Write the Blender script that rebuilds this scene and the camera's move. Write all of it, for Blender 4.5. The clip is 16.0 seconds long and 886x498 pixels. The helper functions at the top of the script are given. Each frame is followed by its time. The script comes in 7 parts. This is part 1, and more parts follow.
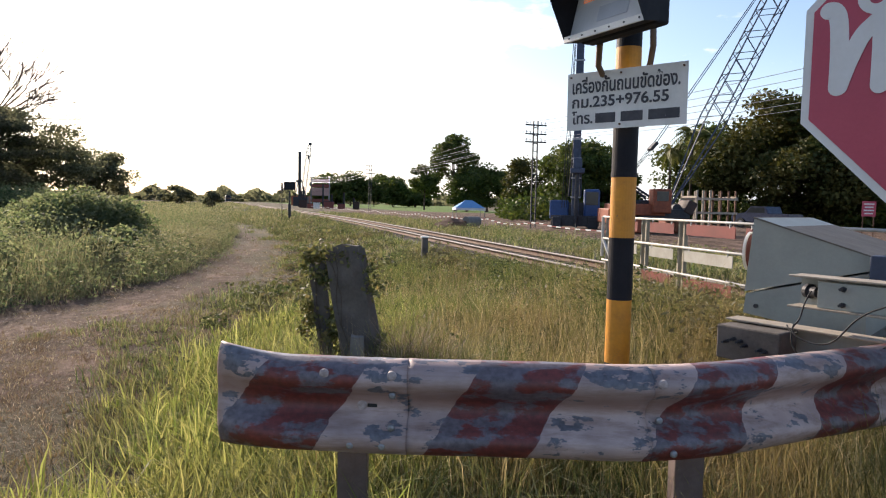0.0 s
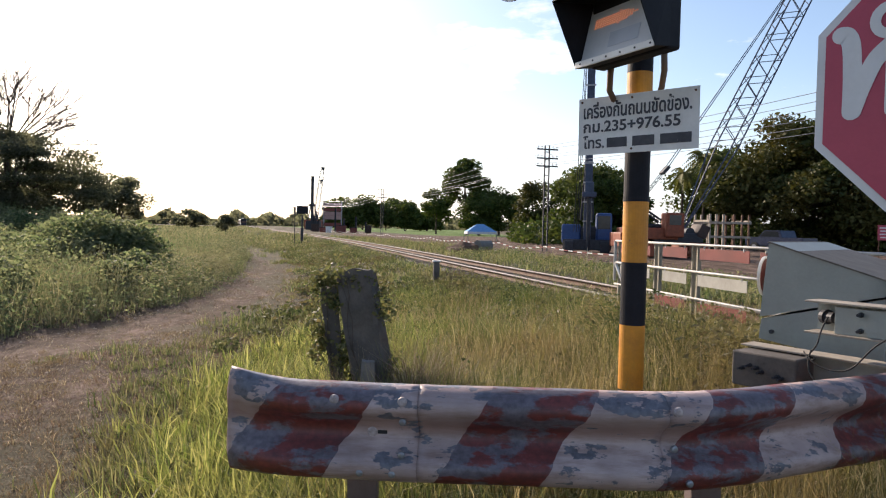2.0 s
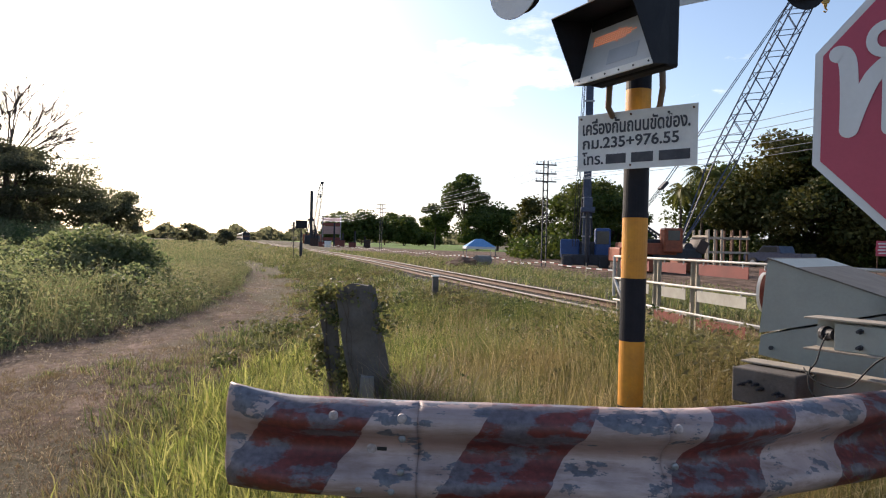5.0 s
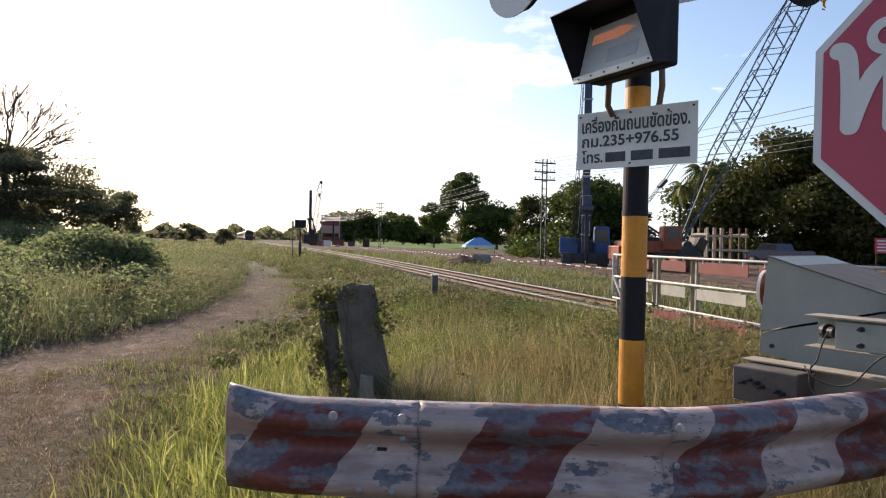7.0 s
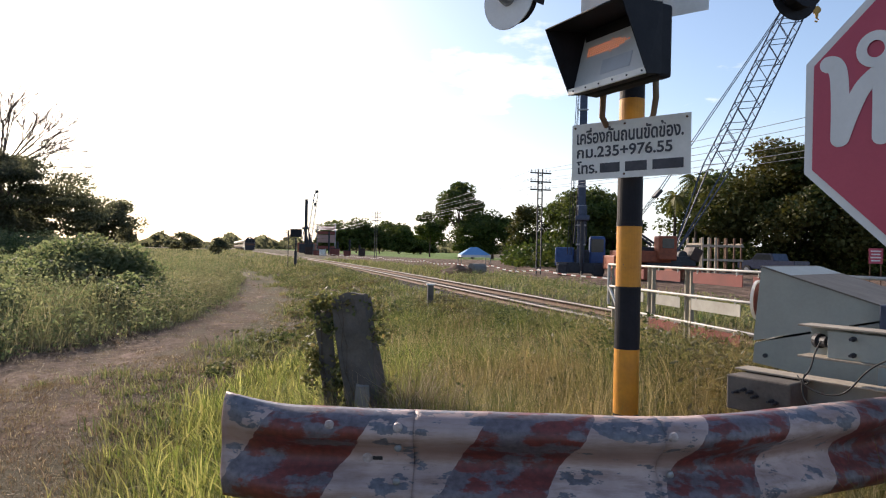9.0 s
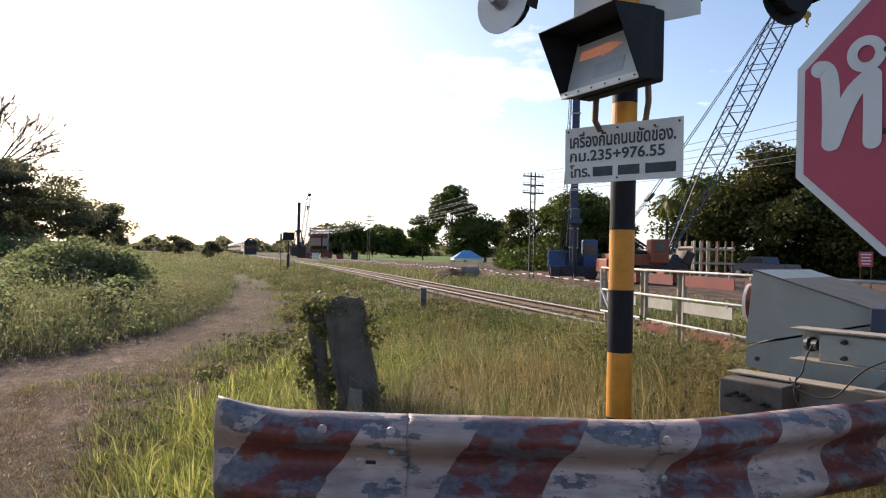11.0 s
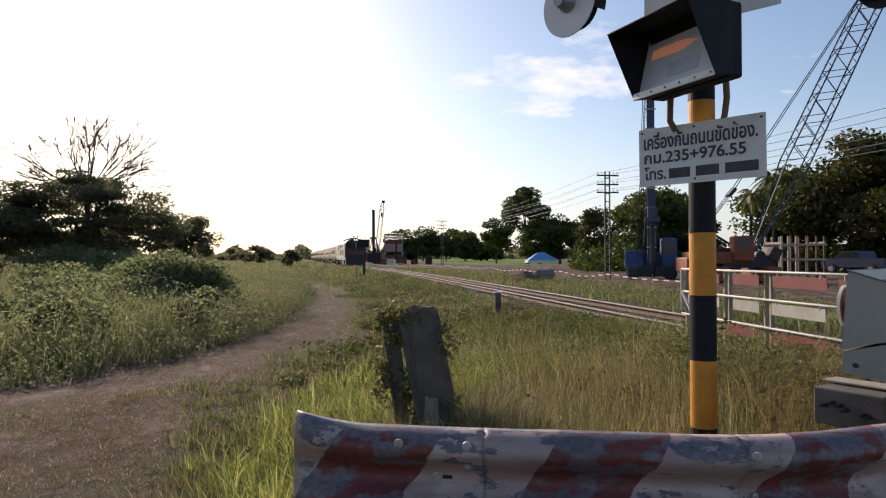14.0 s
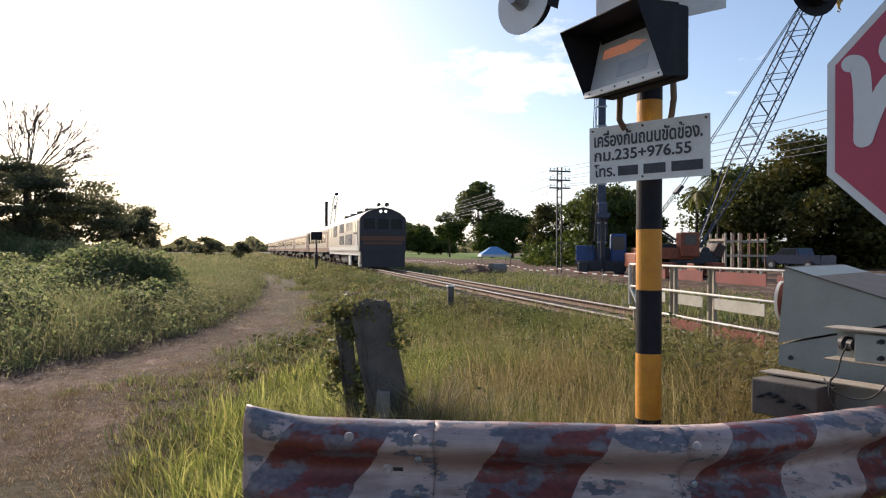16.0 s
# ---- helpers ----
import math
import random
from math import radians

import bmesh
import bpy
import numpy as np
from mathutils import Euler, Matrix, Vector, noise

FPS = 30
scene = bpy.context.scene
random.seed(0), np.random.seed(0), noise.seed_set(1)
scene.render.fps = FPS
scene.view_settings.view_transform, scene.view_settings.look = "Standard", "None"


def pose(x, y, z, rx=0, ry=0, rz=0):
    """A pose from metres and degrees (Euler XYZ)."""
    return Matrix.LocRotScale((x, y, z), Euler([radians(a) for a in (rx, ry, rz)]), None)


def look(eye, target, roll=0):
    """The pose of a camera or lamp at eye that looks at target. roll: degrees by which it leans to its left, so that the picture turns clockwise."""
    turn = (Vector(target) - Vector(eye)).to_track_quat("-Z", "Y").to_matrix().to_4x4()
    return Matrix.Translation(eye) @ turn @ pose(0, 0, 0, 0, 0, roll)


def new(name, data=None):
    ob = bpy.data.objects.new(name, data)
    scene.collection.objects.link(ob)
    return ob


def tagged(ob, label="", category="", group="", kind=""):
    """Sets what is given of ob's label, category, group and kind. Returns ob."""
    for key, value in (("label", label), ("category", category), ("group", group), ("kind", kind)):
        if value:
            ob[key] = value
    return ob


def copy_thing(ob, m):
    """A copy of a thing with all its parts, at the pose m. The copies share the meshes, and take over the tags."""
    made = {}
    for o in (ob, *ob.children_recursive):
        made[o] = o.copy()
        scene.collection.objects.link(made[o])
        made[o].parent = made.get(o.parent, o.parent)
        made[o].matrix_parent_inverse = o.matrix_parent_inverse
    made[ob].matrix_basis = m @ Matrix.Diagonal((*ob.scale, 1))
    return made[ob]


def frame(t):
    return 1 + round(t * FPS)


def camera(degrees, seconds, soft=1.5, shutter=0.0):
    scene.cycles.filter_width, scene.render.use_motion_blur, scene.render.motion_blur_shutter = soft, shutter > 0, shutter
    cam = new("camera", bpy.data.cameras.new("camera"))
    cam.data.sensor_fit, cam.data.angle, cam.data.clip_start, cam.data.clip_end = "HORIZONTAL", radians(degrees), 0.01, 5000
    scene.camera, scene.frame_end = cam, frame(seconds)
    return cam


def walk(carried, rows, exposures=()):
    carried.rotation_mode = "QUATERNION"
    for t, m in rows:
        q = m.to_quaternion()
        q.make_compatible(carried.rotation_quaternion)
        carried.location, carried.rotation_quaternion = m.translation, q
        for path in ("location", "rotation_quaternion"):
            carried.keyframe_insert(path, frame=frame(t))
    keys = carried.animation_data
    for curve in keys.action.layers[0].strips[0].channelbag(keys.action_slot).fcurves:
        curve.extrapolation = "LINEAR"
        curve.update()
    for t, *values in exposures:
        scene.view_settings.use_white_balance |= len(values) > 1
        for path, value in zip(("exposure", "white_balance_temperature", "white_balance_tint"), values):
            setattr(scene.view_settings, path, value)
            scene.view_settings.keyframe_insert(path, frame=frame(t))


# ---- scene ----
cam = camera(66.1, 16.0, 1.15)
PATH = [
    (0, (0.011, 0.004, 1.385), (0.017, 2.0, 1.254), 1.3),
    (0.5, (0.016, 0.016, 1.384), (0.005, 2.012, 1.266), 1.4),
    (1, (0.016, 0.015, 1.388), (-0.031, 2.014, 1.322), 0.9),
    (1.5, (0.017, 0.013, 1.39), (-0.022, 2.012, 1.336), 1.2),
    (2, (0.013, 0.013, 1.388), (-0.017, 2.012, 1.326), 1.3),
    (2.5, (0.013, 0.007, 1.391), (-0.032, 2.006, 1.337), 1.4),
    (3, (0.011, 0.006, 1.39), (-0.029, 2.005, 1.348), 1.5),
    (3.5, (0.009, 0.006, 1.391), (-0.03, 2.006, 1.353), 1.6),
    (4, (0.01, 0.002, 1.392), (-0.016, 2.002, 1.366), 1.5),
    (6.3, (0.007, 0.018, 1.393), (-0.023, 2.018, 1.376), 1.3),
    (6.5, (0.007, 0.016, 1.394), (-0.018, 2.016, 1.375), 1.3),
    (7, (0.007, 0.019, 1.394), (-0.018, 2.018, 1.372), 1.2),
    (7.5, (0.006, 0.008, 1.394), (-0.028, 2.007, 1.382), 1.5),
    (8, (0.008, 0.001, 1.395), (-0.006, 2.001, 1.395), 1.4),
    (8.5, (0.009, -0.006, 1.395), (0.002, 1.994, 1.401), 1.2),
    (9, (0.007, 0.0, 1.395), (-0.006, 1.999, 1.401), 1.3),
    (11.5, (0.005, 0.002, 1.398), (0.015, 2.002, 1.415), 1.3),
    (11.8, (-0.002, 0.012, 1.402), (-0.025, 2.009, 1.283), 1.1),
    (12, (-0.015, 0.033, 1.406), (-0.222, 2.022, 1.352), 0.7),
    (12.5, (-0.004, 0.011, 1.419), (-0.176, 2.004, 1.418), -0.2),
    (13, (0.001, -0.005, 1.423), (-0.227, 1.981, 1.478), 0.5),
    (13.5, (0.013, 0.006, 1.427), (-0.223, 1.991, 1.487), -0.1),
    (14, (0.013, 0.022, 1.428), (-0.195, 2.011, 1.452), -0.2),
    (14.5, (0.015, 0.008, 1.427), (-0.146, 2.001, 1.426), -0.1),
    (15, (0.015, 0.004, 1.429), (-0.116, 1.999, 1.421), 0.2),
    (15.5, (0.015, 0.011, 1.427), (-0.085, 2.008, 1.416), 0.3),
    (16, (0.018, 0.008, 1.43), (-0.054, 2.007, 1.435), 0.3),
]
walk(cam, [(t, look(eye, target, roll)) for t, eye, target, roll in PATH], exposures=[(0.0, 0.63, 6500, 15), (1.0, 0.59, 6500, 15), (3.0, 0.49, 6500, 15), (11.5, 0.47, 6500, 15), (13.0, 0.39, 6500, 15), (13.5, 0.17, 6500, 15), (14.0, -0.01, 6500, 15), (14.5, 0.02, 6500, 15), (15.0, 0.19, 6500, 15), (15.5, 0.29, 6500, 15), (16.0, 0.35, 6500, 15)])

# ---- light ----
SUN_AZ, SUN_EL = 37.0, 24.0  # degrees to the left of +y, and above the horizon
world = bpy.data.worlds.new("world")
scene.world = world
world.use_nodes = True
wn, wl = world.node_tree.nodes, world.node_tree.links
wn.clear()
w_out = wn.new("ShaderNodeOutputWorld")
w_bg = wn.new("ShaderNodeBackground")
w_bg.inputs["Strength"].default_value = 0.14
sky = wn.new("ShaderNodeTexSky")
sky.sky_type = "NISHITA"
sky.sun_disc = False
sky.sun_elevation, sky.sun_rotation = radians(SUN_EL), radians(-SUN_AZ)
sky.air_density, sky.dust_density, sky.ozone_density = 1.0, 1.2, 1.8
# thin broken clouds, mapped on a flat layer overhead
w_co = wn.new("ShaderNodeTexCoord")
w_sep = wn.new("ShaderNodeSeparateXYZ")
w_add = wn.new("ShaderNodeMath"); w_add.operation = "ADD"; w_add.inputs[1].default_value = 0.12
w_dx = wn.new("ShaderNodeMath"); w_dx.operation = "DIVIDE"
w_dy = wn.new("ShaderNodeMath"); w_dy.operation = "DIVIDE"
w_com = wn.new("ShaderNodeCombineXYZ")
w_noise = wn.new("ShaderNodeTexNoise")
w_noise.inputs["Scale"].default_value = 2.6
w_noise.inputs["Detail"].default_value = 9.0
w_noise.inputs["Roughness"].default_value = 0.58
w_ramp = wn.new("ShaderNodeValToRGB")
w_ramp.color_ramp.elements[0].position, w_ramp.color_ramp.elements[1].position = 0.63, 0.79
w_mix = wn.new("ShaderNodeMixRGB")
w_mix.inputs["Color2"].default_value = (7.4, 7.4, 7.5, 1)
wl.new(w_co.outputs["Generated"], w_sep.inputs[0])
wl.new(w_sep.outputs["Z"], w_add.inputs[0])
wl.new(w_sep.outputs["X"], w_dx.inputs[0]); wl.new(w_add.outputs[0], w_dx.inputs[1])
wl.new(w_sep.outputs["Y"], w_dy.inputs[0]); wl.new(w_add.outputs[0], w_dy.inputs[1])
wl.new(w_dx.outputs[0], w_com.inputs["X"]); wl.new(w_dy.outputs[0], w_com.inputs["Y"])
wl.new(w_com.outputs[0], w_noise.inputs["Vector"])
w_far = wn.new("ShaderNodeVectorMath"); w_far.operation = "DISTANCE"; w_far.inputs[1].default_value = (0.24, 2.66, 0)
w_bank = wn.new("ShaderNodeMapRange")
for sock, v in (("From Min", 0.08), ("From Max", 0.52), ("To Min", 0.25), ("To Max", 0.0)):
    w_bank.inputs[sock].default_value = v
w_sum = wn.new("ShaderNodeMath"); w_sum.operation = "ADD"
wl.new(w_com.outputs[0], w_far.inputs[0])
wl.new(w_far.outputs["Value"], w_bank.inputs["Value"])
wl.new(w_noise.outputs["Fac"], w_sum.inputs[0]); wl.new(w_bank.outputs[0], w_sum.inputs[1])
wl.new(w_sum.outputs[0], w_ramp.inputs[0])
wl.new(w_ramp.outputs["Color"], w_mix.inputs["Fac"])
wl.new(sky.outputs[0], w_mix.inputs["Color1"])
# the sky pales towards the horizon
w_low = wn.new("ShaderNodeMapRange"); w_low.interpolation_type = "SMOOTHSTEP"
for sock, v in (("From Min", 0.0), ("From Max", 0.22), ("To Min", 0.52), ("To Max", 0.0)):
    w_low.inputs[sock].default_value = v
w_pale = wn.new("ShaderNodeMixRGB")
w_pale.inputs["Color2"].default_value = (5.6, 6.1, 6.9, 1)
wl.new(w_sep.outputs["Z"], w_low.inputs["Value"])
wl.new(w_low.outputs[0], w_pale.inputs["Fac"])
wl.new(w_mix.outputs[0], w_pale.inputs["Color1"])
wl.new(w_pale.outputs[0], w_bg.inputs["Color"])
wl.new(w_bg.outputs[0], w_out.inputs["Surface"])

sun = new("sun", bpy.data.lights.new("sun", "SUN"))
sun.data.energy, sun.data.angle, sun.data.color = 5.0, radians(0.6), (1.0, 0.86, 0.69)
_sd = Vector((-math.sin(radians(SUN_AZ)) * math.cos(radians(SUN_EL)), math.cos(radians(SUN_AZ)) * math.cos(radians(SUN_EL)), math.sin(radians(SUN_EL))))
sun.matrix_world = look(_sd * 80, (0, 0, 0))


# ---- materials ----
def nodes(name):
    m = bpy.data.materials.new(name)
    m.use_nodes = True
    nt = m.node_tree
    return m, nt, nt.nodes["Principled BSDF"]


def ramp(nt, fac, stops):
    r = nt.nodes.new("ShaderNodeValToRGB")
    while len(r.color_ramp.elements) < len(stops):
        r.color_ramp.elements.new(0.5)
    for e, (p, c) in zip(r.color_ramp.elements, stops):
        e.position, e.color = p, (*c, 1)
    nt.links.new(fac, r.inputs[0])
    return r.outputs[0]


def noise_fac(nt, scale, detail=6.0, rough=0.6, coord="Object", stretch=(1, 1, 1)):
    co = nt.nodes.new("ShaderNodeTexCoord")
    mp = nt.nodes.new("ShaderNodeMapping")
    mp.inputs["Scale"].default_value = stretch
    n = nt.nodes.new("ShaderNodeTexNoise")
    n.inputs["Scale"].default_value, n.inputs["Detail"].default_value, n.inputs["Roughness"].default_value = scale, detail, rough
    nt.links.new(co.outputs[coord], mp.inputs[0])
    nt.links.new(mp.outputs[0], n.inputs["Vector"])
    return n.outputs["Fac"]


def mix_col(nt, fac, a, b, mode="MIX"):
    m = nt.nodes.new("ShaderNodeMixRGB")
    m.blend_type = mode
    for sock, v in ((m.inputs["Fac"], fac), (m.inputs["Color1"], a), (m.inputs["Color2"], b)):
        if isinstance(v, (int, float)):
            sock.default_value = v
        elif isinstance(v, tuple):
            sock.default_value = (*v, 1)
        else:
            nt.links.new(v, sock)
    return m.outputs[0]


def bump(nt, b, fac, strength=0.3, dist=0.01):
    n = nt.nodes.new("ShaderNodeBump")
    n.inputs["Strength"].default_value, n.inputs["Distance"].default_value = strength, dist
    nt.links.new(fac, n.inputs["Height"])
    nt.links.new(n.outputs[0], b.inputs["Normal"])


def rough_paint(name, base, dark, rough=0.5, metal=0.0, scale=6.0, wear=None, wear_at=0.62, bump_s=0.15, fine=60.0, spec=0.4):
    """Paint or metal with large stains, fine grain and, if asked, worn spots of another colour."""
    m, nt, b = nodes(name)
    big = noise_fac(nt, scale)
    small = noise_fac(nt, fine, 4)
    col = ramp(nt, big, [(0.3, dark), (0.65, base)])
    col = mix_col(nt, 0.25, col, ramp(nt, small, [(0.3, dark), (0.7, base)]))
    if wear:
        spots = noise_fac(nt, scale * 2.2, 8, 0.7)
        msk = ramp(nt, spots, [(wear_at, (0, 0, 0)), (wear_at + 0.03, (1, 1, 1))])
        col = mix_col(nt, msk, col, wear)
    nt.links.new(col, b.inputs["Base Color"])
    b.inputs["Roughness"].default_value, b.inputs["Metallic"].default_value = rough, metal
    b.inputs["Specular IOR Level"].default_value = spec
    bump(nt, b, small, bump_s, 0.004)
    return m


def leaf_material(name, stops, patch_scale=0.25, patch=None, trans=0.45):
    """Thin leaves: diffuse and translucent, colour varied leaf by leaf and in patches."""
    m, nt, b = nodes(name)
    geo = nt.nodes.new("ShaderNodeNewGeometry")
    col = ramp(nt, geo.outputs["Random Per Island"], stops)
    if patch:
        f = ramp(nt, noise_fac(nt, patch_scale, 4), [(0.42, (0, 0, 0)), (0.62, (1, 1, 1))])
        col = mix_col(nt, f, col, mix_col(nt, 0.6, col, patch))
    nt.links.new(col, b.inputs["Base Color"])
    b.inputs["Roughness"].default_value = 0.6
    b.inputs["Specular IOR Level"].default_value = 0.25
    t = nt.nodes.new("ShaderNodeBsdfTranslucent")
    nt.links.new(mix_col(nt, 1.0, col, (1.12, 1.1, 0.85), "MULTIPLY"), t.inputs["Color"])
    mx = nt.nodes.new("ShaderNodeMixShader")
    mx.inputs[0].default_value = trans
    nt.links.new(b.outputs[0], mx.inputs[1])
    nt.links.new(t.outputs[0], mx.inputs[2])
    nt.links.new(mx.outputs[0], nt.nodes["Material Output"].inputs["Surface"])
    return m


def ground_material():
    m, nt, b = nodes("soil_and_litter")
    att = nt.nodes.new("ShaderNodeAttribute")
    att.attribute_name = "bare"
    field = nt.nodes.new("ShaderNodeAttribute")
    field.attribute_name = "paddy"
    n1, n2, n3 = noise_fac(nt, 0.35, 6), noise_fac(nt, 5.0, 8, 0.7), noise_fac(nt, 40.0, 4)
    turf = ramp(nt, n1, [(0.3, (0.06, 0.055, 0.032)), (0.55, (0.10, 0.08, 0.048)), (0.75, (0.15, 0.115, 0.075))])
    turf = mix_col(nt, 0.5, turf, ramp(nt, n2, [(0.3, (0.045, 0.045, 0.025)), (0.7, (0.21, 0.17, 0.11))]))
    soil = ramp(nt, n2, [(0.30, (0.045, 0.028, 0.022)), (0.5, (0.14, 0.088, 0.066)), (0.70, (0.29, 0.195, 0.155))])
    soil = mix_col(nt, 0.3, soil, ramp(nt, n3, [(0.3, (0.05, 0.034, 0.022)), (0.7, (0.27, 0.195, 0.145))]))
    n4 = noise_fac(nt, 1.3, 5, 0.7, stretch=(1.0, 0.55, 1))
    soil = mix_col(nt, ramp(nt, n4, [(0.42, (0.85, 0.85, 0.85)), (0.54, (0, 0, 0))]), soil, (0.075, 0.048, 0.03))
    soil = mix_col(nt, ramp(nt, n4, [(0.56, (0, 0, 0)), (0.68, (0.6, 0.6, 0.6))]), soil, (0.36, 0.25, 0.20))
    edge = nt.nodes.new("ShaderNodeMath"); edge.operation = "ADD"
    sc = nt.nodes.new("ShaderNodeMath"); sc.operation = "MULTIPLY_ADD"; sc.inputs[1].default_value = 0.7; sc.inputs[2].default_value = -0.35
    nt.links.new(n2, sc.inputs[0]); nt.links.new(att.outputs["Fac"], edge.inputs[0]); nt.links.new(sc.outputs[0], edge.inputs[1])
    msk = ramp(nt, edge.outputs[0], [(0.35, (0, 0, 0)), (0.65, (1, 1, 1))])
    col = mix_col(nt, msk, turf, soil)
    green = ramp(nt, n2, [(0.3, (0.09, 0.15, 0.03)), (0.7, (0.16, 0.24, 0.06))])
    col = mix_col(nt, field.outputs["Fac"], col, green)
    nt.links.new(col, b.inputs["Base Color"])
    b.inputs["Roughness"].default_value = 0.95
    b.inputs["Specular IOR Level"].default_value = 0.15
    bump(nt, b, n2, 1.0, 0.14)
    return m


def guard_paint():
    """Slanting red and white stripes on galvanised steel, paint worn off in flakes."""
    m, nt, b = nodes("worn_striped_guard_paint")
    uv = nt.nodes.new("ShaderNodeUVMap"); uv.uv_map = "run"
    sep = nt.nodes.new("ShaderNodeSeparateXYZ")
    nt.links.new(uv.outputs[0], sep.inputs[0])
    wob = noise_fac(nt, 9.0, 3)
    def mth(op, a, c):
        x = nt.nodes.new("ShaderNodeMath"); x.operation = op
        for k, v in ((0, a), (1, c)):
            if isinstance(v, (int, float)): x.inputs[k].default_value = v
            else: nt.links.new(v, x.inputs[k])
        return x.outputs[0]
    def band(lo, hi, soft):
        """1 between two heights below the top edge, fading over soft."""
        up = nt.nodes.new("ShaderNodeMapRange"); dn = nt.nodes.new("ShaderNodeMapRange")
        for mr, a, c in ((up, lo, lo + soft), (dn, hi + soft, hi)):
            mr.inputs["From Min"].default_value, mr.inputs["From Max"].default_value = a, c
            nt.links.new(sep.outputs["Y"], mr.inputs["Value"])
        return mth("MULTIPLY", up.outputs[0], dn.outputs[0])
    ph = mth("ADD", sep.outputs["X"], mth("MULTIPLY", sep.outputs["Y"], 0.68))
    ph = mth("ADD", ph, mth("MULTIPLY", mth("SUBTRACT", wob, 0.5), 0.05))
    fr = mth("FRACT", mth("DIVIDE", ph, 0.735), 0)
    red = mth("LESS_THAN", fr, 0.48)
    n_big, n_f = noise_fac(nt, 13.0, 9, 0.62, stretch=(0.5, 1, 1)), noise_fac(nt, 45.0, 6)
    white = ramp(nt, noise_fac(nt, 4.0, 5), [(0.3, (0.29, 0.21, 0.195)), (0.65, (0.48, 0.365, 0.34))])
    streak = noise_fac(nt, 16.0, 7, 0.7, stretch=(0.25, 1, 1.6))
    white = mix_col(nt, ramp(nt, streak, [(0.46, (0, 0, 0)), (0.66, (0.75, 0.75, 0.75))]), white, (0.22, 0.135, 0.11))
    # the white turns browner in a band below the upper crest
    brown_band = mth("MULTIPLY", band(0.075, 0.135, 0.03), 0.5)
    white = mix_col(nt, brown_band, white, (0.30, 0.165, 0.13))
    redc = ramp(nt, n_f, [(0.3, (0.10, 0.024, 0.02)), (0.7, (0.22, 0.045, 0.036))])
    redc = mix_col(nt, ramp(nt, streak, [(0.45, (0, 0, 0)), (0.7, (0.8, 0.8, 0.8))]), redc, (0.055, 0.022, 0.022))
    paint = mix_col(nt, red, white, redc)
    top, low = mth("MULTIPLY", band(-0.1, 0.045, 0.02), 0.085), mth("MULTIPLY", band(0.17, 0.24, 0.03), 0.05)
    n_w = mth("ADD", n_big, mth("ADD", mth("MULTIPLY", top, 0.75), mth("MULTIPLY", low, 0.5)))
    n_r = mth("ADD", n_big, mth("ADD", top, low))
    worn_w = ramp(nt, n_w, [(0.585, (0, 0, 0)), (0.60, (1, 1, 1))])
    worn_r = ramp(nt, n_r, [(0.51, (0, 0, 0)), (0.57, (0.85, 0.85, 0.85))])
    msk = mix_col(nt, red, worn_w, worn_r)
    zinc = ramp(nt, n_f, [(0.3, (0.075, 0.073, 0.088)), (0.7, (0.17, 0.168, 0.195))])
    zinc = mix_col(nt, ramp(nt, streak, [(0.5, (0, 0, 0)), (0.68, (0.6, 0.6, 0.6))]), zinc, (0.09, 0.065, 0.06))
    nt.links.new(mix_col(nt, msk, paint, zinc), b.inputs["Base Color"])
    rg = ramp(nt, msk, [(0.0, (0.48, 0.48, 0.48)), (1.0, (0.4, 0.4, 0.4))])
    nt.links.new(rg, b.inputs["Roughness"])
    inv = nt.nodes.new("ShaderNodeInvert"); nt.links.new(msk, inv.inputs["Color"])
    bump(nt, b, inv.outputs[0], 0.4, 0.002)
    return m


def glow(name, colour, strength):
    m, nt, b = nodes(name)
    b.inputs["Base Color"].default_value = (*colour, 1)
    b.inputs["Emission Color"].default_value = (*colour, 1)
    b.inputs["Emission Strength"].default_value = strength
    return m


M_SOIL = ground_material()
M_GUARD = guard_paint()
M_BOLT = rough_paint("painted_bolt", (0.50, 0.42, 0.40), (0.2, 0.15, 0.14), 0.55, scale=30)
M_ZINC = rough_paint("zinc_steel", (0.35, 0.36, 0.38), (0.2, 0.2, 0.21), 0.45, 0.7)
M_POSTSTEEL = rough_paint("rusty_post_steel", (0.16, 0.12, 0.11), (0.07, 0.05, 0.045), 0.7, 0.3)
M_YELLOW = rough_paint("yellow_pole_paint", (0.70, 0.30, 0.025), (0.42, 0.17, 0.025), 0.55, wear=(0.10, 0.09, 0.085), wear_at=0.66)
M_BLACK = rough_paint("black_pole_paint", (0.020, 0.020, 0.025), (0.010, 0.010, 0.013), 0.6, wear=(0.06, 0.055, 0.05), wear_at=0.75, spec=0.15)
M_SIGNWHITE = rough_paint("white_sign_paint", (0.76, 0.75, 0.72), (0.58, 0.57, 0.54), 0.5, scale=5, wear=(0.3, 0.27, 0.24), wear_at=0.74)
M_SIGNBLACK = rough_paint("stencil_black", (0.04, 0.04, 0.05), (0.08, 0.08, 0.09), 0.6, scale=14, wear=(0.45, 0.45, 0.46), wear_at=0.66)
M_SIGNRED = rough_paint("faded_red_sheeting", (0.48, 0.065, 0.105), (0.38, 0.045, 0.08), 0.35, scale=3)
M_SIGNBORDER = rough_paint("white_sheeting", (0.72, 0.70, 0.68), (0.6, 0.58, 0.56), 0.4, scale=4)
M_HOODBLACK = rough_paint("black_hood_paint", (0.022, 0.0225, 0.027), (0.012, 0.012, 0.015), 0.6, scale=8, spec=0.15)
M_LEDPANEL = rough_paint("grey_display_panel", (0.55, 0.56, 0.57), (0.44, 0.45, 0.46), 0.3, scale=4)
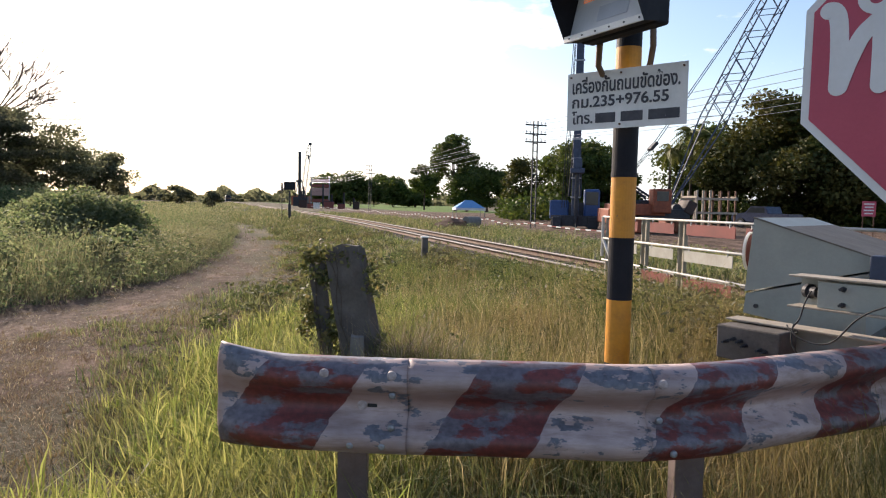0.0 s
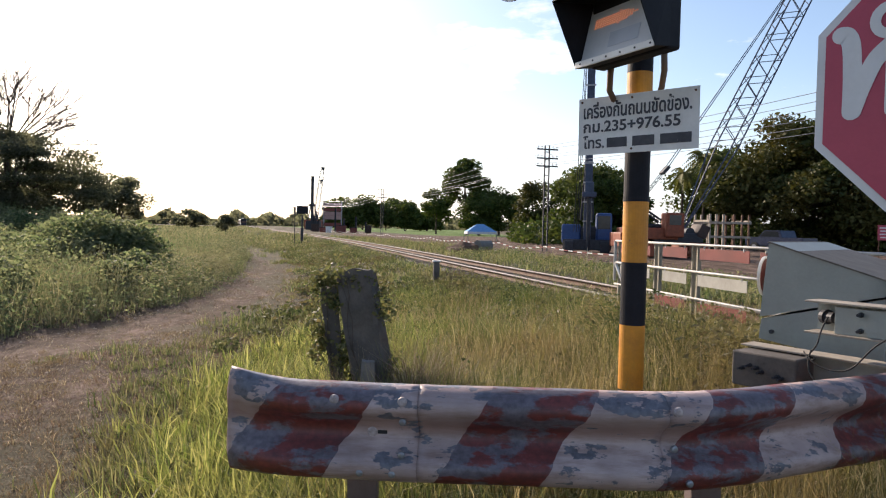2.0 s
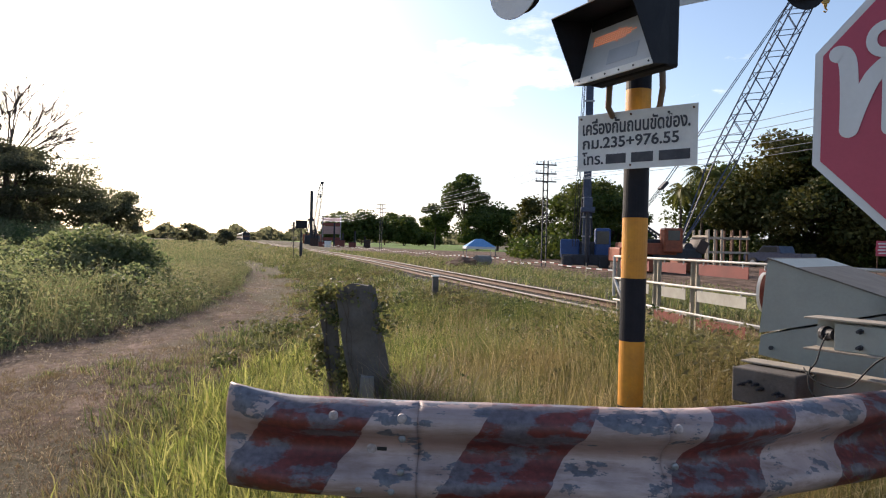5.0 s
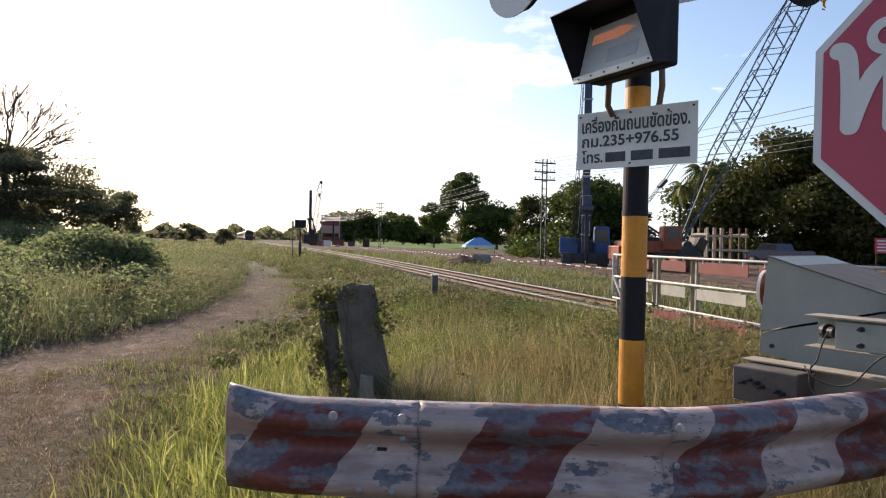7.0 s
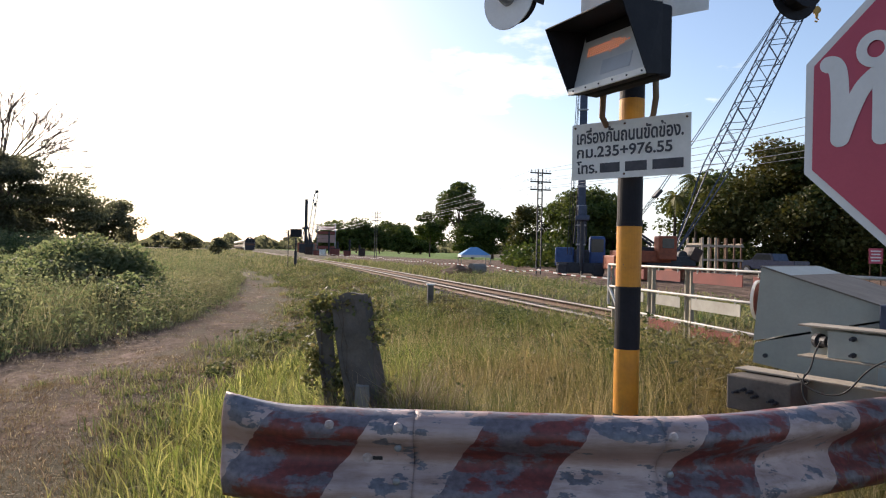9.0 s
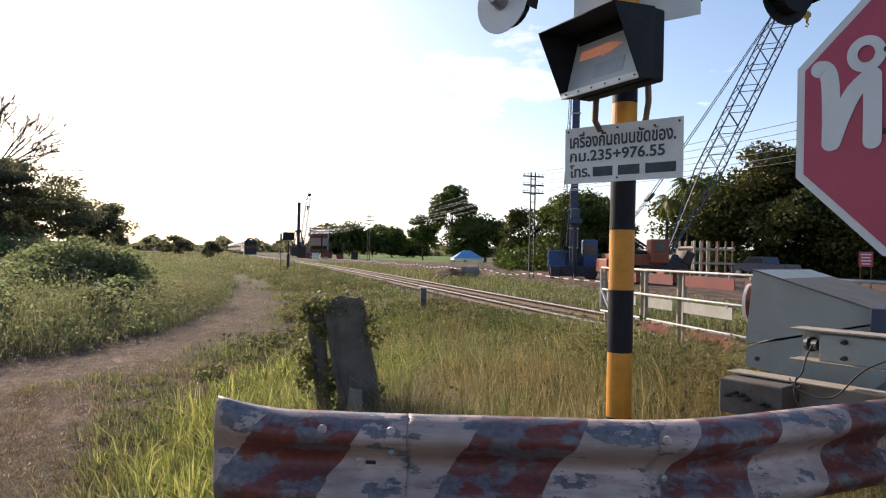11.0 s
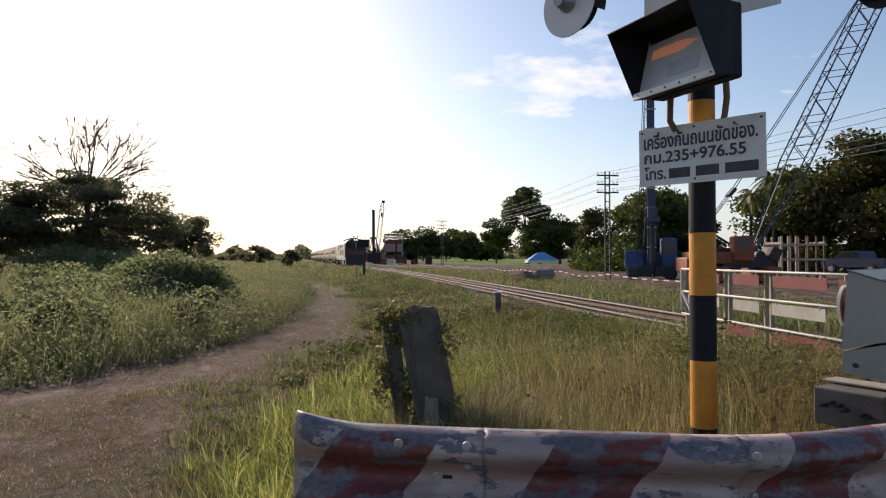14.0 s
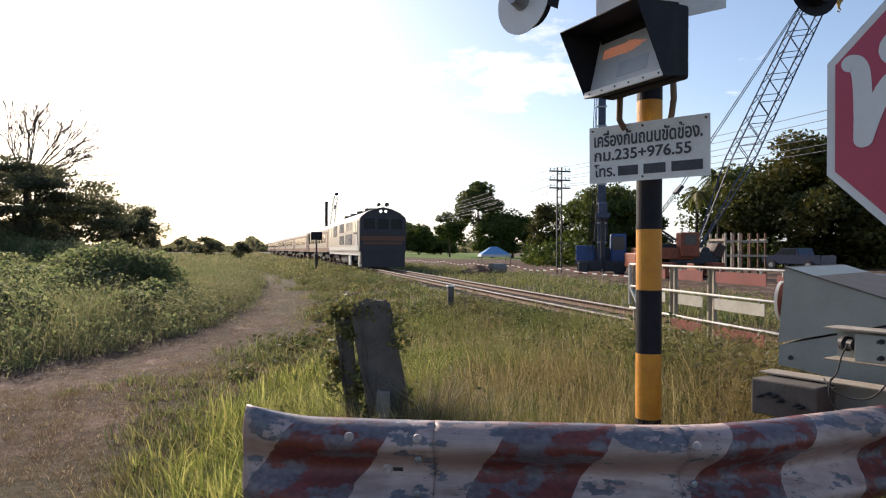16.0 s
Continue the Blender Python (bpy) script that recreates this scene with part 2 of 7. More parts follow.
M_LEDLABEL = rough_paint("pale_screen_patch", (0.42, 0.45, 0.50), (0.36, 0.38, 0.42), 0.3, scale=6)
M_AMBER = glow("amber_diodes", (0.7, 0.24, 0.1), 0.3)
M_CABINET = rough_paint("grey_green_cabinet_paint", (0.34, 0.36, 0.325), (0.25, 0.265, 0.24), 0.5, scale=3, wear=(0.15, 0.13, 0.11), wear_at=0.76)
M_CABTOP = rough_paint("dusty_cabinet_lid", (0.16, 0.145, 0.125), (0.09, 0.08, 0.07), 0.8, scale=7)
M_DUSTSTEEL = rough_paint("dusty_channel_steel", (0.40, 0.35, 0.28), (0.24, 0.2, 0.16), 0.8, scale=9)
M_CONCRETE = rough_paint("weathered_concrete", (0.24, 0.225, 0.205), (0.11, 0.10, 0.09), 0.9, scale=7, bump_s=0.5)
M_DARKCONC = rough_paint("mossy_dark_concrete", (0.15, 0.13, 0.115), (0.06, 0.052, 0.045), 0.95, scale=5, bump_s=0.6)
M_RUBBER = rough_paint("black_rubber", (0.02, 0.02, 0.02), (0.012, 0.012, 0.012), 0.7)
M_TUBE = rough_paint("brown_conduit", (0.2, 0.13, 0.08), (0.12, 0.08, 0.05), 0.6)
M_FENCE = rough_paint("white_pipe_paint", (0.54, 0.52, 0.49), (0.34, 0.31, 0.28), 0.5, scale=6, wear=(0.25, 0.13, 0.07), wear_at=0.68)
M_FENCEPOST = rough_paint("olive_grey_post_paint", (0.32, 0.28, 0.21), (0.18, 0.15, 0.11), 0.7)
M_PLATEGREY = rough_paint("dirty_white_plate", (0.42, 0.40, 0.35), (0.28, 0.26, 0.22), 0.7, scale=5)
M_FENCERED = rough_paint("faded_red_plate", (0.20, 0.034, 0.026), (0.12, 0.022, 0.018), 0.6, scale=4)
M_RAIL = rough_paint("worn_rail_steel", (0.36, 0.325, 0.30), (0.20, 0.16, 0.135), 0.75, 0.15)
M_RUST = rough_paint("rusty_steel", (0.15, 0.08, 0.048), (0.07, 0.038, 0.026), 0.85, 0.1)
M_BALLAST = rough_paint("brown_ballast", (0.10, 0.08, 0.067), (0.036, 0.03, 0.026), 0.95, scale=9, bump_s=1.0, fine=22)
M_CLOD = rough_paint("dry_clods", (0.42, 0.34, 0.28), (0.14, 0.095, 0.07), 0.95, scale=3)
M_SLEEPER = rough_paint("old_timber_sleeper", (0.085, 0.068, 0.055), (0.035, 0.028, 0.024), 0.9, scale=4)
M_DARKSTEEL = rough_paint("dark_steel", (0.05, 0.052, 0.06), (0.025, 0.025, 0.03), 0.6, 0.3)
M_BLUE = rough_paint("blue_machine_paint", (0.03, 0.08, 0.23), (0.02, 0.05, 0.15), 0.45)
M_ORANGE = rough_paint("orange_machine_paint", (0.30, 0.075, 0.03), (0.15, 0.04, 0.02), 0.6)
M_BOOM = rough_paint("blue_grey_boom_paint", (0.06, 0.08, 0.13), (0.03, 0.038, 0.065), 0.55)
M_SOOTY = rough_paint("sooty_brown_machine_paint", (0.075, 0.04, 0.03), (0.035, 0.025, 0.022), 0.7)
M_TENTBLUE = rough_paint("blue_canvas", (0.16, 0.36, 0.6), (0.1, 0.26, 0.5), 0.8)
M_TENTWHITE = rough_paint("white_canvas", (0.75, 0.75, 0.75), (0.6, 0.6, 0.6), 0.8)
M_BARK = rough_paint("bark", (0.12, 0.09, 0.07), (0.05, 0.04, 0.03), 0.95, scale=5, bump_s=0.6)
M_GLASS = rough_paint("dark_window_glass", (0.03, 0.035, 0.04), (0.02, 0.022, 0.025), 0.08)
M_CREAM = rough_paint("cream_coach_paint", (0.46, 0.405, 0.36), (0.34, 0.295, 0.26), 0.35, scale=1.5)
M_COACHRED = rough_paint("maroon_coach_paint", (0.19, 0.085, 0.07), (0.13, 0.06, 0.05), 0.4, scale=1.5)
M_ROOF = rough_paint("grey_coach_roof", (0.42, 0.42, 0.42), (0.27, 0.27, 0.27), 0.5, scale=1.0)
M_LOCODARK = rough_paint("dark_locomotive_paint", (0.034, 0.030, 0.038), (0.02, 0.018, 0.024), 0.5, scale=2)
M_LOCOYEL = rough_paint("buff_locomotive_paint", (0.56, 0.51, 0.46), (0.38, 0.34, 0.30), 0.35, scale=2)
M_WHITEPAINT = rough_paint("white_machine_paint", (0.75, 0.75, 0.73), (0.6, 0.6, 0.58), 0.4)
M_RUSTBAND = rough_paint("dull_orange_band_paint", (0.16, 0.062, 0.028), (0.10, 0.042, 0.025), 0.5)
M_DIMGLASS = rough_paint("dusty_windscreen_glass", (0.014, 0.015, 0.018), (0.01, 0.01, 0.012), 0.3, spec=0.2)
M_HEADLIGHT = glow("headlight_lens", (1.0, 0.95, 0.85), 1.6)
M_BRICKRED = rough_paint("dull_red_sheet", (0.24, 0.07, 0.055), (0.15, 0.045, 0.038), 0.7)
M_PALERED = rough_paint("pale_faded_red_sheet", (0.42, 0.27, 0.24), (0.3, 0.19, 0.17), 0.7)
M_TIMBER = rough_paint("pale_formwork_timber", (0.42, 0.36, 0.29), (0.24, 0.2, 0.15), 0.85)
M_BRASS = rough_paint("yellow_hook_paint", (0.5, 0.3, 0.06), (0.3, 0.18, 0.04), 0.5)
M_GRASS = leaf_material("field_grass", [(0.0, (0.03, 0.042, 0.016)), (0.4, (0.11, 0.135, 0.045)), (0.75, (0.26, 0.24, 0.10)), (1.0, (0.72, 0.58, 0.38))], 0.9, (0.30, 0.21, 0.11))
M_GREENGRASS = leaf_material("green_grass", [(0.0, (0.035, 0.06, 0.022)), (0.55, (0.135, 0.18, 0.065)), (1.0, (0.38, 0.36, 0.19))], 0.7, (0.23, 0.18, 0.10))
M_LUSH = leaf_material("lush_grass_blades", [(0.0, (0.05, 0.075, 0.022)), (0.5, (0.25, 0.31, 0.08)), (1.0, (0.58, 0.54, 0.23))], 2.2, (0.26, 0.21, 0.095), 0.5)
M_GREENFIELD = leaf_material("green_field_grass", [(0.0, (0.03, 0.045, 0.016)), (0.5, (0.13, 0.175, 0.05)), (0.85, (0.25, 0.27, 0.09)), (1.0, (0.55, 0.48, 0.28))], 1.1, (0.19, 0.17, 0.075))
M_SEED = leaf_material("seed_heads", [(0.0, (0.24, 0.17, 0.09)), (0.6, (0.42, 0.33, 0.19)), (1.0, (0.68, 0.56, 0.38))], 1.2, (0.34, 0.22, 0.14), 0.4)
M_DRYBRUSH = leaf_material("dead_brush", [(0.0, (0.08, 0.055, 0.04)), (0.6, (0.24, 0.18, 0.13)), (1.0, (0.52, 0.43, 0.34))], 3.0, (0.18, 0.13, 0.10), 0.3)
M_DRYGRASS = leaf_material("dry_mown_grass", [(0.0, (0.09, 0.058, 0.040)), (0.5, (0.24, 0.16, 0.115)), (0.8, (0.19, 0.155, 0.085)), (1.0, (0.66, 0.53, 0.40))], 0.8, (0.20, 0.15, 0.085))
M_WEEDS = leaf_material("weed_leaves", [(0.0, (0.08, 0.12, 0.06)), (0.6, (0.14, 0.18, 0.09)), (1.0, (0.28, 0.29, 0.17))], 0.4, (0.24, 0.235, 0.15), 0.68)
M_STRAW = leaf_material("straw_weeds", [(0.0, (0.06, 0.085, 0.04)), (0.5, (0.14, 0.165, 0.085)), (1.0, (0.32, 0.29, 0.19))], 0.3, (0.28, 0.245, 0.16), 0.55)
M_FIELDWEED = leaf_material("field_weed_leaves", [(0.0, (0.035, 0.052, 0.02)), (0.6, (0.085, 0.11, 0.04)), (1.0, (0.19, 0.19, 0.08))], 0.8, (0.18, 0.13, 0.08), 0.45)
M_LEAF = leaf_material("tree_leaves", [(0.0, (0.035, 0.06, 0.015)), (0.6, (0.06, 0.095, 0.02)), (1.0, (0.12, 0.14, 0.03))], 0.3, (0.10, 0.11, 0.03), 0.35)
# leaf colour greyed and paled to stand for haze and glare
M_LEAFHAZE = leaf_material("haze_paled_tree_leaves", [(0.0, (0.08, 0.09, 0.06)), (0.6, (0.12, 0.13, 0.09)), (1.0, (0.17, 0.17, 0.12))], 0.3, (0.14, 0.13, 0.10), 0.8)
M_LEAFYEL = leaf_material("yellowing_tree_leaves", [(0.0, (0.03, 0.045, 0.012)), (0.6, (0.048, 0.066, 0.017)), (1.0, (0.11, 0.105, 0.03))], 0.35, (0.13, 0.105, 0.03), 0.25)
M_PALM = leaf_material("palm_leaves", [(0.0, (0.05, 0.08, 0.02)), (1.0, (0.14, 0.16, 0.05))], 0.5, (0.2, 0.17, 0.06), 0.35)
M_VINE = leaf_material("vine_leaves", [(0.0, (0.045, 0.065, 0.025)), (0.6, (0.13, 0.155, 0.06)), (0.9, (0.22, 0.20, 0.09)), (1.0, (0.32, 0.22, 0.10))], 3.0, (0.2, 0.18, 0.085))


# ---- mesh helpers ----
def box(bm, c, size, rot=None, bevel=0.0):
    """A box at c; rot: a 3x3 matrix."""
    r = bmesh.ops.create_cube(bm, size=1.0)
    vs = r["verts"]
    m = Matrix.Translation(c) @ (rot.to_4x4() if rot else Matrix.Identity(4)) @ Matrix.Diagonal((*size, 1))
    bmesh.ops.transform(bm, matrix=m, verts=vs)
    if bevel:
        es = list({e for v in vs for e in v.link_edges})
        bmesh.ops.bevel(bm, geom=es, offset=bevel, segments=2, affect="EDGES", profile=0.5)
    return vs


def rod(bm, a, b, r0, r1=None, seg=8):
    """A round bar from a to b."""
    a, b = Vector(a), Vector(b)
    d = b - a
    res = bmesh.ops.create_cone(bm, cap_ends=True, segments=seg, radius1=r0, radius2=r0 if r1 is None else r1, depth=d.length)
    q = d.to_track_quat("Z", "Y").to_matrix().to_4x4()
    bmesh.ops.transform(bm, matrix=Matrix.Translation((a + b) / 2) @ q, verts=res["verts"])
    return res["verts"]


def tube(bm, pts, r, seg=6):
    """A bent round bar through the points, one skin."""
    pts = [Vector(p) for p in pts]
    rings = []
    for i, p in enumerate(pts):
        d = (pts[min(i + 1, len(pts) - 1)] - pts[max(i - 1, 0)]).normalized()
        q = d.to_track_quat("Z", "Y")
        rings.append([bm.verts.new(p + q @ Vector((r * math.cos(2 * math.pi * k / seg), r * math.sin(2 * math.pi * k / seg), 0))) for k in range(seg)])
    for a, b in zip(rings, rings[1:]):
        for k in range(seg):
            bm.faces.new((a[k], a[(k + 1) % seg], b[(k + 1) % seg], b[k]))
    bm.faces.new(rings[0][::-1]), bm.faces.new(rings[-1])


def prism(bm, poly, depth, m=None):
    """A polygon in the xz plane, given depth along y."""
    lo = [bm.verts.new((x, 0, z)) for x, z in poly]
    hi = [bm.verts.new((x, depth, z)) for x, z in poly]
    n = len(poly)
    bm.faces.new(lo), bm.faces.new(hi[::-1])
    for i in range(n):
        bm.faces.new((lo[i], hi[i], hi[(i + 1) % n], lo[(i + 1) % n]))
    if m:
        bmesh.ops.transform(bm, matrix=m, verts=lo + hi)
    return lo + hi


def part(name, bm, material, parent=None, label="", smooth=False):
    """Links a bmesh as one mesh object under a thing or a part."""
    bmesh.ops.recalc_face_normals(bm, faces=bm.faces[:])
    me = bpy.data.meshes.new(name)
    bm.to_mesh(me)
    bm.free()
    me.materials.append(material)
    if smooth:
        for p in me.polygons:
            p.use_smooth = True
    ob = new(name, me)
    if parent:
        ob.parent = parent
    if label:
        ob["label"] = label
    return ob


def thing(name, at=(0, 0, 0), turn=0.0, label="", category="", group=""):
    """An Empty at a thing's base, turned about z."""
    ob = new(name)
    ob.empty_display_size = 0.2
    ob.matrix_basis = pose(*at, 0, 0, turn)
    return tagged(ob, label, category, group)


def raw_mesh(name, verts, faces_by_size, material):
    """A mesh from numpy arrays: verts (n,3); a list of index arrays (k, corners)."""
    me = bpy.data.meshes.new(name)
    me.vertices.add(len(verts))
    me.vertices.foreach_set("co", np.asarray(verts, dtype=np.float32).ravel())
    loops = np.concatenate([f.ravel() for f in faces_by_size]).astype(np.int32)
    counts = np.concatenate([np.full(len(f), f.shape[1]) for f in faces_by_size])
    starts = np.concatenate([[0], np.cumsum(counts)[:-1]]).astype(np.int32)
    me.loops.add(len(loops))
    me.loops.foreach_set("vertex_index", loops)
    me.polygons.add(len(counts))
    me.polygons.foreach_set("loop_start", starts)
    me.update(calc_edges=True)
    me.validate()
    me.materials.append(material)
    return me


# ---- the lie of the land ----
AZ = radians(15.6)
ALONG = np.array([-math.sin(AZ), math.cos(AZ)])
ACROSS = np.array([math.cos(AZ), math.sin(AZ)])
TRACK_U, RAIL_Z = 6.1, 0.34


def bend(s):
    """How far the track has swung to the left of its first straight at s."""
    s = np.asarray(s, dtype=float)
    return np.where(s < 30, 0.0, np.where(s < 62, 0.0524 * (s - 30) ** 2 / 64, 0.0524 * (s - 46)))


def track_point(s, off=0.0):
    return ACROSS * (TRACK_U - float(bend(s)) + off) + ALONG * s


def track_turn(s):
    """Heading of the track, degrees to the left of +y."""
    return 15.6 + math.degrees(0.0524) * min(max((s - 30) / 32, 0), 1)


def smooth(a, lo, hi):
    k = np.clip((a - lo) / (hi - lo), 0, 1)
    return k * k * (3 - 2 * k)


def off_track(x, y):
    u, s = x * ACROSS[0] + y * ACROSS[1], x * ALONG[0] + y * ALONG[1]
    return u - TRACK_U + bend(s), s


LANE = np.array([(-14, 2.5), (-8.2, 5.6), (-5.8, 9), (-5.0, 13.5), (-6.15, 21), (-10.0, 35.5), (-13.8, 46), (-18, 54)], dtype=float)


def lane_distance(x, y):
    best = np.full(np.shape(x), 1e9)
    for a, b in zip(LANE, LANE[1:]):
        ab = b - a
        k = np.clip(((x - a[0]) * ab[0] + (y - a[1]) * ab[1]) / (ab @ ab), 0, 1)
        best = np.minimum(best, np.hypot(x - a[0] - k * ab[0], y - a[1] - k * ab[1]))
    return best


def wave(x, y, f, k):
    return np.sin(x * f + 1.3 * k) * np.cos(y * f * 0.83 + 2.1 * k) + 0.5 * np.sin((x + y) * f * 1.9 + k)


def height(x, y):
    """Height of the ground."""
    x, y = np.asarray(x, dtype=float), np.asarray(y, dtype=float)
    w, s = off_track(x, y)
    left = -0.32 + 0.42 * smooth(x, -2.6, 0.2) * (1 - smooth(y, 5, 15))
    right = 0.12 + 0.0 * x
    base = left + (right - left) * smooth(w, -1, 3)
    z = base + (0.17 - base) * (1 - smooth(np.abs(w), 1.7, 4.2))
    z = z + 0.03 * wave(x, y, 0.9, 1) * smooth(np.abs(w), 1.6, 3.0) + 0.012 * wave(x, y, 3.7, 2)
    d = lane_distance(x, y)
    z = z - 0.06 * (1 - smooth(d, 0.6, 1.6))
    return z


def make_ground():
    radii = np.concatenate([[0.0], np.geomspace(0.4, 3500, 190)])
    ang = np.concatenate([np.radians(np.linspace(-50, 230, 380)), np.radians(np.linspace(231.5, 308.5, 50))])
    R, A = np.meshgrid(radii[1:], ang, indexing="ij")
    X, Y = R * np.cos(A), R * np.sin(A)
    Z = height(X, Y)
    Z = Z * (1 - smooth(R, 300, 900))
    verts = np.stack([X, Y, Z], -1).reshape(-1, 3)
    na, nr = len(ang), len(radii) - 1
    i, j = np.meshgrid(np.arange(nr - 1), np.arange(na), indexing="ij")
    j2 = (j + 1) % na
    quads = np.stack([i * na + j, (i + 1) * na + j, (i + 1) * na + j2, i * na + j2], -1).reshape(-1, 4)
    centre = len(verts)
    verts = np.vstack([verts, [[0, 0, float(height(0, 0))]]])
    jj = np.arange(na)
    tris = np.stack([np.full(na, centre), jj, (jj + 1) % na], -1)
    me = raw_mesh("ground", verts, [quads, tris], M_SOIL)
    x, y = verts[:, 0], verts[:, 1]
    w, s = off_track(x, y)
    rut = lane_distance(x + 0.5 * wave(x, y, 0.9, 3), y + 0.4 * wave(x, y, 1.1, 5))
    half = np.interp(y, [0, 12, 22, 40, 70], [1.05, 0.8, 0.38, 0.26, 0.12])
    bare = 1 - smooth(rut, half * 0.5, half * 2.2) - 0.55 * (1 - smooth(np.abs(rut - 0.1), 0.0, 0.35))
    near_left = (1 - smooth(x, -2.6, -1.2)) * (1 - smooth(lane_distance(x, y), 3.0, 5.5)) * (1 - smooth(y, 9, 14))
    bare = np.maximum(bare, near_left * 0.62)
    haul = smooth(w, 6.8, 8) * (1 - smooth(w, 34, 40)) * (1 - smooth(s, 95, 130))
    bare = np.maximum(bare, haul * 0.78)
    paddy = smooth(w, 20, 26) * smooth(y, 104, 116) * (1 - smooth(x, 9, 14))
    for name, v in (("bare", bare), ("paddy", paddy)):
        a = me.attributes.new(name, "FLOAT", "POINT")
        a.data.foreach_set("value", v.astype(np.float32))
    for p in me.polygons:
        p.use_smooth = True
    return tagged(new("ground", me), "uneven ground of turf, brown soil and a worn dirt lane", "ground", kind="structure")


make_ground()


# ---- railway ----
def strip_along(s0, s1, step, profile, z0=0.0):
    """Sweeps a closed cross-section (offset, height) along the track."""
    ss = np.arange(s0, s1 + 0.01, step)
    n = len(profile)
    verts = []
    for s in ss:
        h = radians(track_turn(s))
        c, side = track_point(s), np.array([math.cos(h), math.sin(h)])
        for o, z in profile:
            p = c + side * o
            verts.append((p[0], p[1], z0 + z))
    i, j = np.meshgrid(np.arange(len(ss) - 1), np.arange(n), indexing="ij")
    quads = np.stack([i * n + j, i * n + (j + 1) % n, (i + 1) * n + (j + 1) % n, (i + 1) * n + j], -1).reshape(-1, 4)
    return np.array(verts), [quads]


def make_track():
    track = thing("railway_track", (0, 0, 0), 0, "single metre-gauge railway track with worn rails on brown ballast", "railway track")
    web = [(-0.03, -0.03), (-0.01, -0.045), (-0.01, -0.11), (-0.055, -0.125), (-0.055, -0.14), (0.055, -0.14), (0.055, -0.125), (0.01, -0.11), (0.01, -0.045), (0.03, -0.03)]
    head = [(-0.034, 0), (-0.034, -0.034), (0.034, -0.034), (0.034, 0)]
    for o in (-0.535, 0.535):
        v, f = strip_along(-25, 520, 2.0, [(a + o, b) for a, b in web], RAIL_Z)
        rl = new("rail", raw_mesh("rail", v, f, M_RUST))
        rl.parent = track
        v, f = strip_along(-25, 520, 2.0, [(a + o, b) for a, b in head], RAIL_Z)
        new("rail_head", raw_mesh("rail_head", v, f, M_RAIL)).parent = rl
    v, f = strip_along(-25, 520, 2.0, [(-1.9, 0.05), (-1.35, 0.185), (1.35, 0.185), (1.9, 0.05)])
    bed = new("ballast_bed", raw_mesh("ballast_bed", v, f, M_BALLAST))
    bed.parent = track
    bm = bmesh.new()
    box(bm, (0, 0, 0), (1.95, 0.2, 0.14), bevel=0.012)
    first = part("sleeper", bm, M_SLEEPER, track)
    for k in range(280):
        s = 2 + k * 0.62
        ob = first if k == 0 else new("sleeper", first.data)
        ob.parent = track
        p = track_point(s)
        ob.matrix_basis = pose(p[0], p[1], 0.135, 0, 0, track_turn(s))
    # loose stones on the bed
    rng = np.random.default_rng(5)
    n = 9000
    ss, oo = 4 + 60 * rng.random(n) ** 1.5, rng.uniform(-1.75, 1.75, n)
    base = np.array([track_point(a, b) for a, b in zip(ss, oo)])
    z = np.where(np.abs(oo) < 1.35, 0.19, 0.19 - (np.abs(oo) - 1.35) * 0.25)
    tet = np.array([(1, 0, 0), (-0.6, 0.8, 0), (-0.6, -0.8, 0), (0, 0, 1.0)])
    r = rng.uniform(0.02, 0.045, n)
    a = rng.uniform(0, 6.28, n)
    rot = np.stack([np.stack([np.cos(a), -np.sin(a), 0 * a], -1), np.stack([np.sin(a), np.cos(a), 0 * a], -1), np.stack([0 * a, 0 * a, 1 + 0 * a], -1)], 1)
    vv = np.einsum("nij,kj->nki", rot, tet) * r[:, None, None]
    vv += np.concatenate([base, z[:, None] - 0.008], 1)[:, None, :]
    f = (np.arange(n)[:, None, None] * 4 + np.array([(0, 1, 3), (1, 2, 3), (2, 0, 3)])[None]).reshape(-1, 3)
    st = new("ballast_stones", raw_mesh("ballast_stones", vv.reshape(-1, 3), [f], M_BALLAST))
    st.parent = track
    tagged(st, kind="stuff")


make_track()


def make_marker_post():
    p = (-0.35, 15.0)
    t = thing("marker_post", (*p, float(height(*p))), 15, "short dark concrete trackside marker post with a pale cap", "post")
    h = 0.64 - float(height(*p))
    bm = bmesh.new()
    box(bm, (0, 0, h / 2), (0.13, 0.1, h), bevel=0.01)
    part("shaft", bm, M_DARKCONC, t)
    bm = bmesh.new()
    box(bm, (0, 0, h + 0.015), (0.17, 0.12, 0.03), bevel=0.006)
    part("cap", bm, M_SIGNWHITE, t, "pale worn cap")


make_marker_post()

# ---- the guard rail ----
W_PROFILE = [(-0.012, 0.156), (0.018, 0.154), (0.05, 0.142), (0.074, 0.118), (0.081, 0.098), (0.077, 0.08), (0.058, 0.062), (0.028, 0.04), (0.008, 0.02), (0.002, 0.0),
             (0.008, -0.02), (0.028, -0.04), (0.058, -0.062), (0.077, -0.08), (0.081, -0.098), (0.074, -0.118), (0.05, -0.142), (0.018, -0.154), (-0.012, -0.156)]
RAIL_LINE = [(-0.75, 2.36), (-0.55, 2.365), (-0.1, 2.34), (0.60, 2.315), (0.74, 2.32), (0.87, 2.345), (1.0, 2.385), (1.13, 2.44), (1.27, 2.505), (1.7, 2.71), (3.4, 3.5)]
GUARD_Z = 0.680


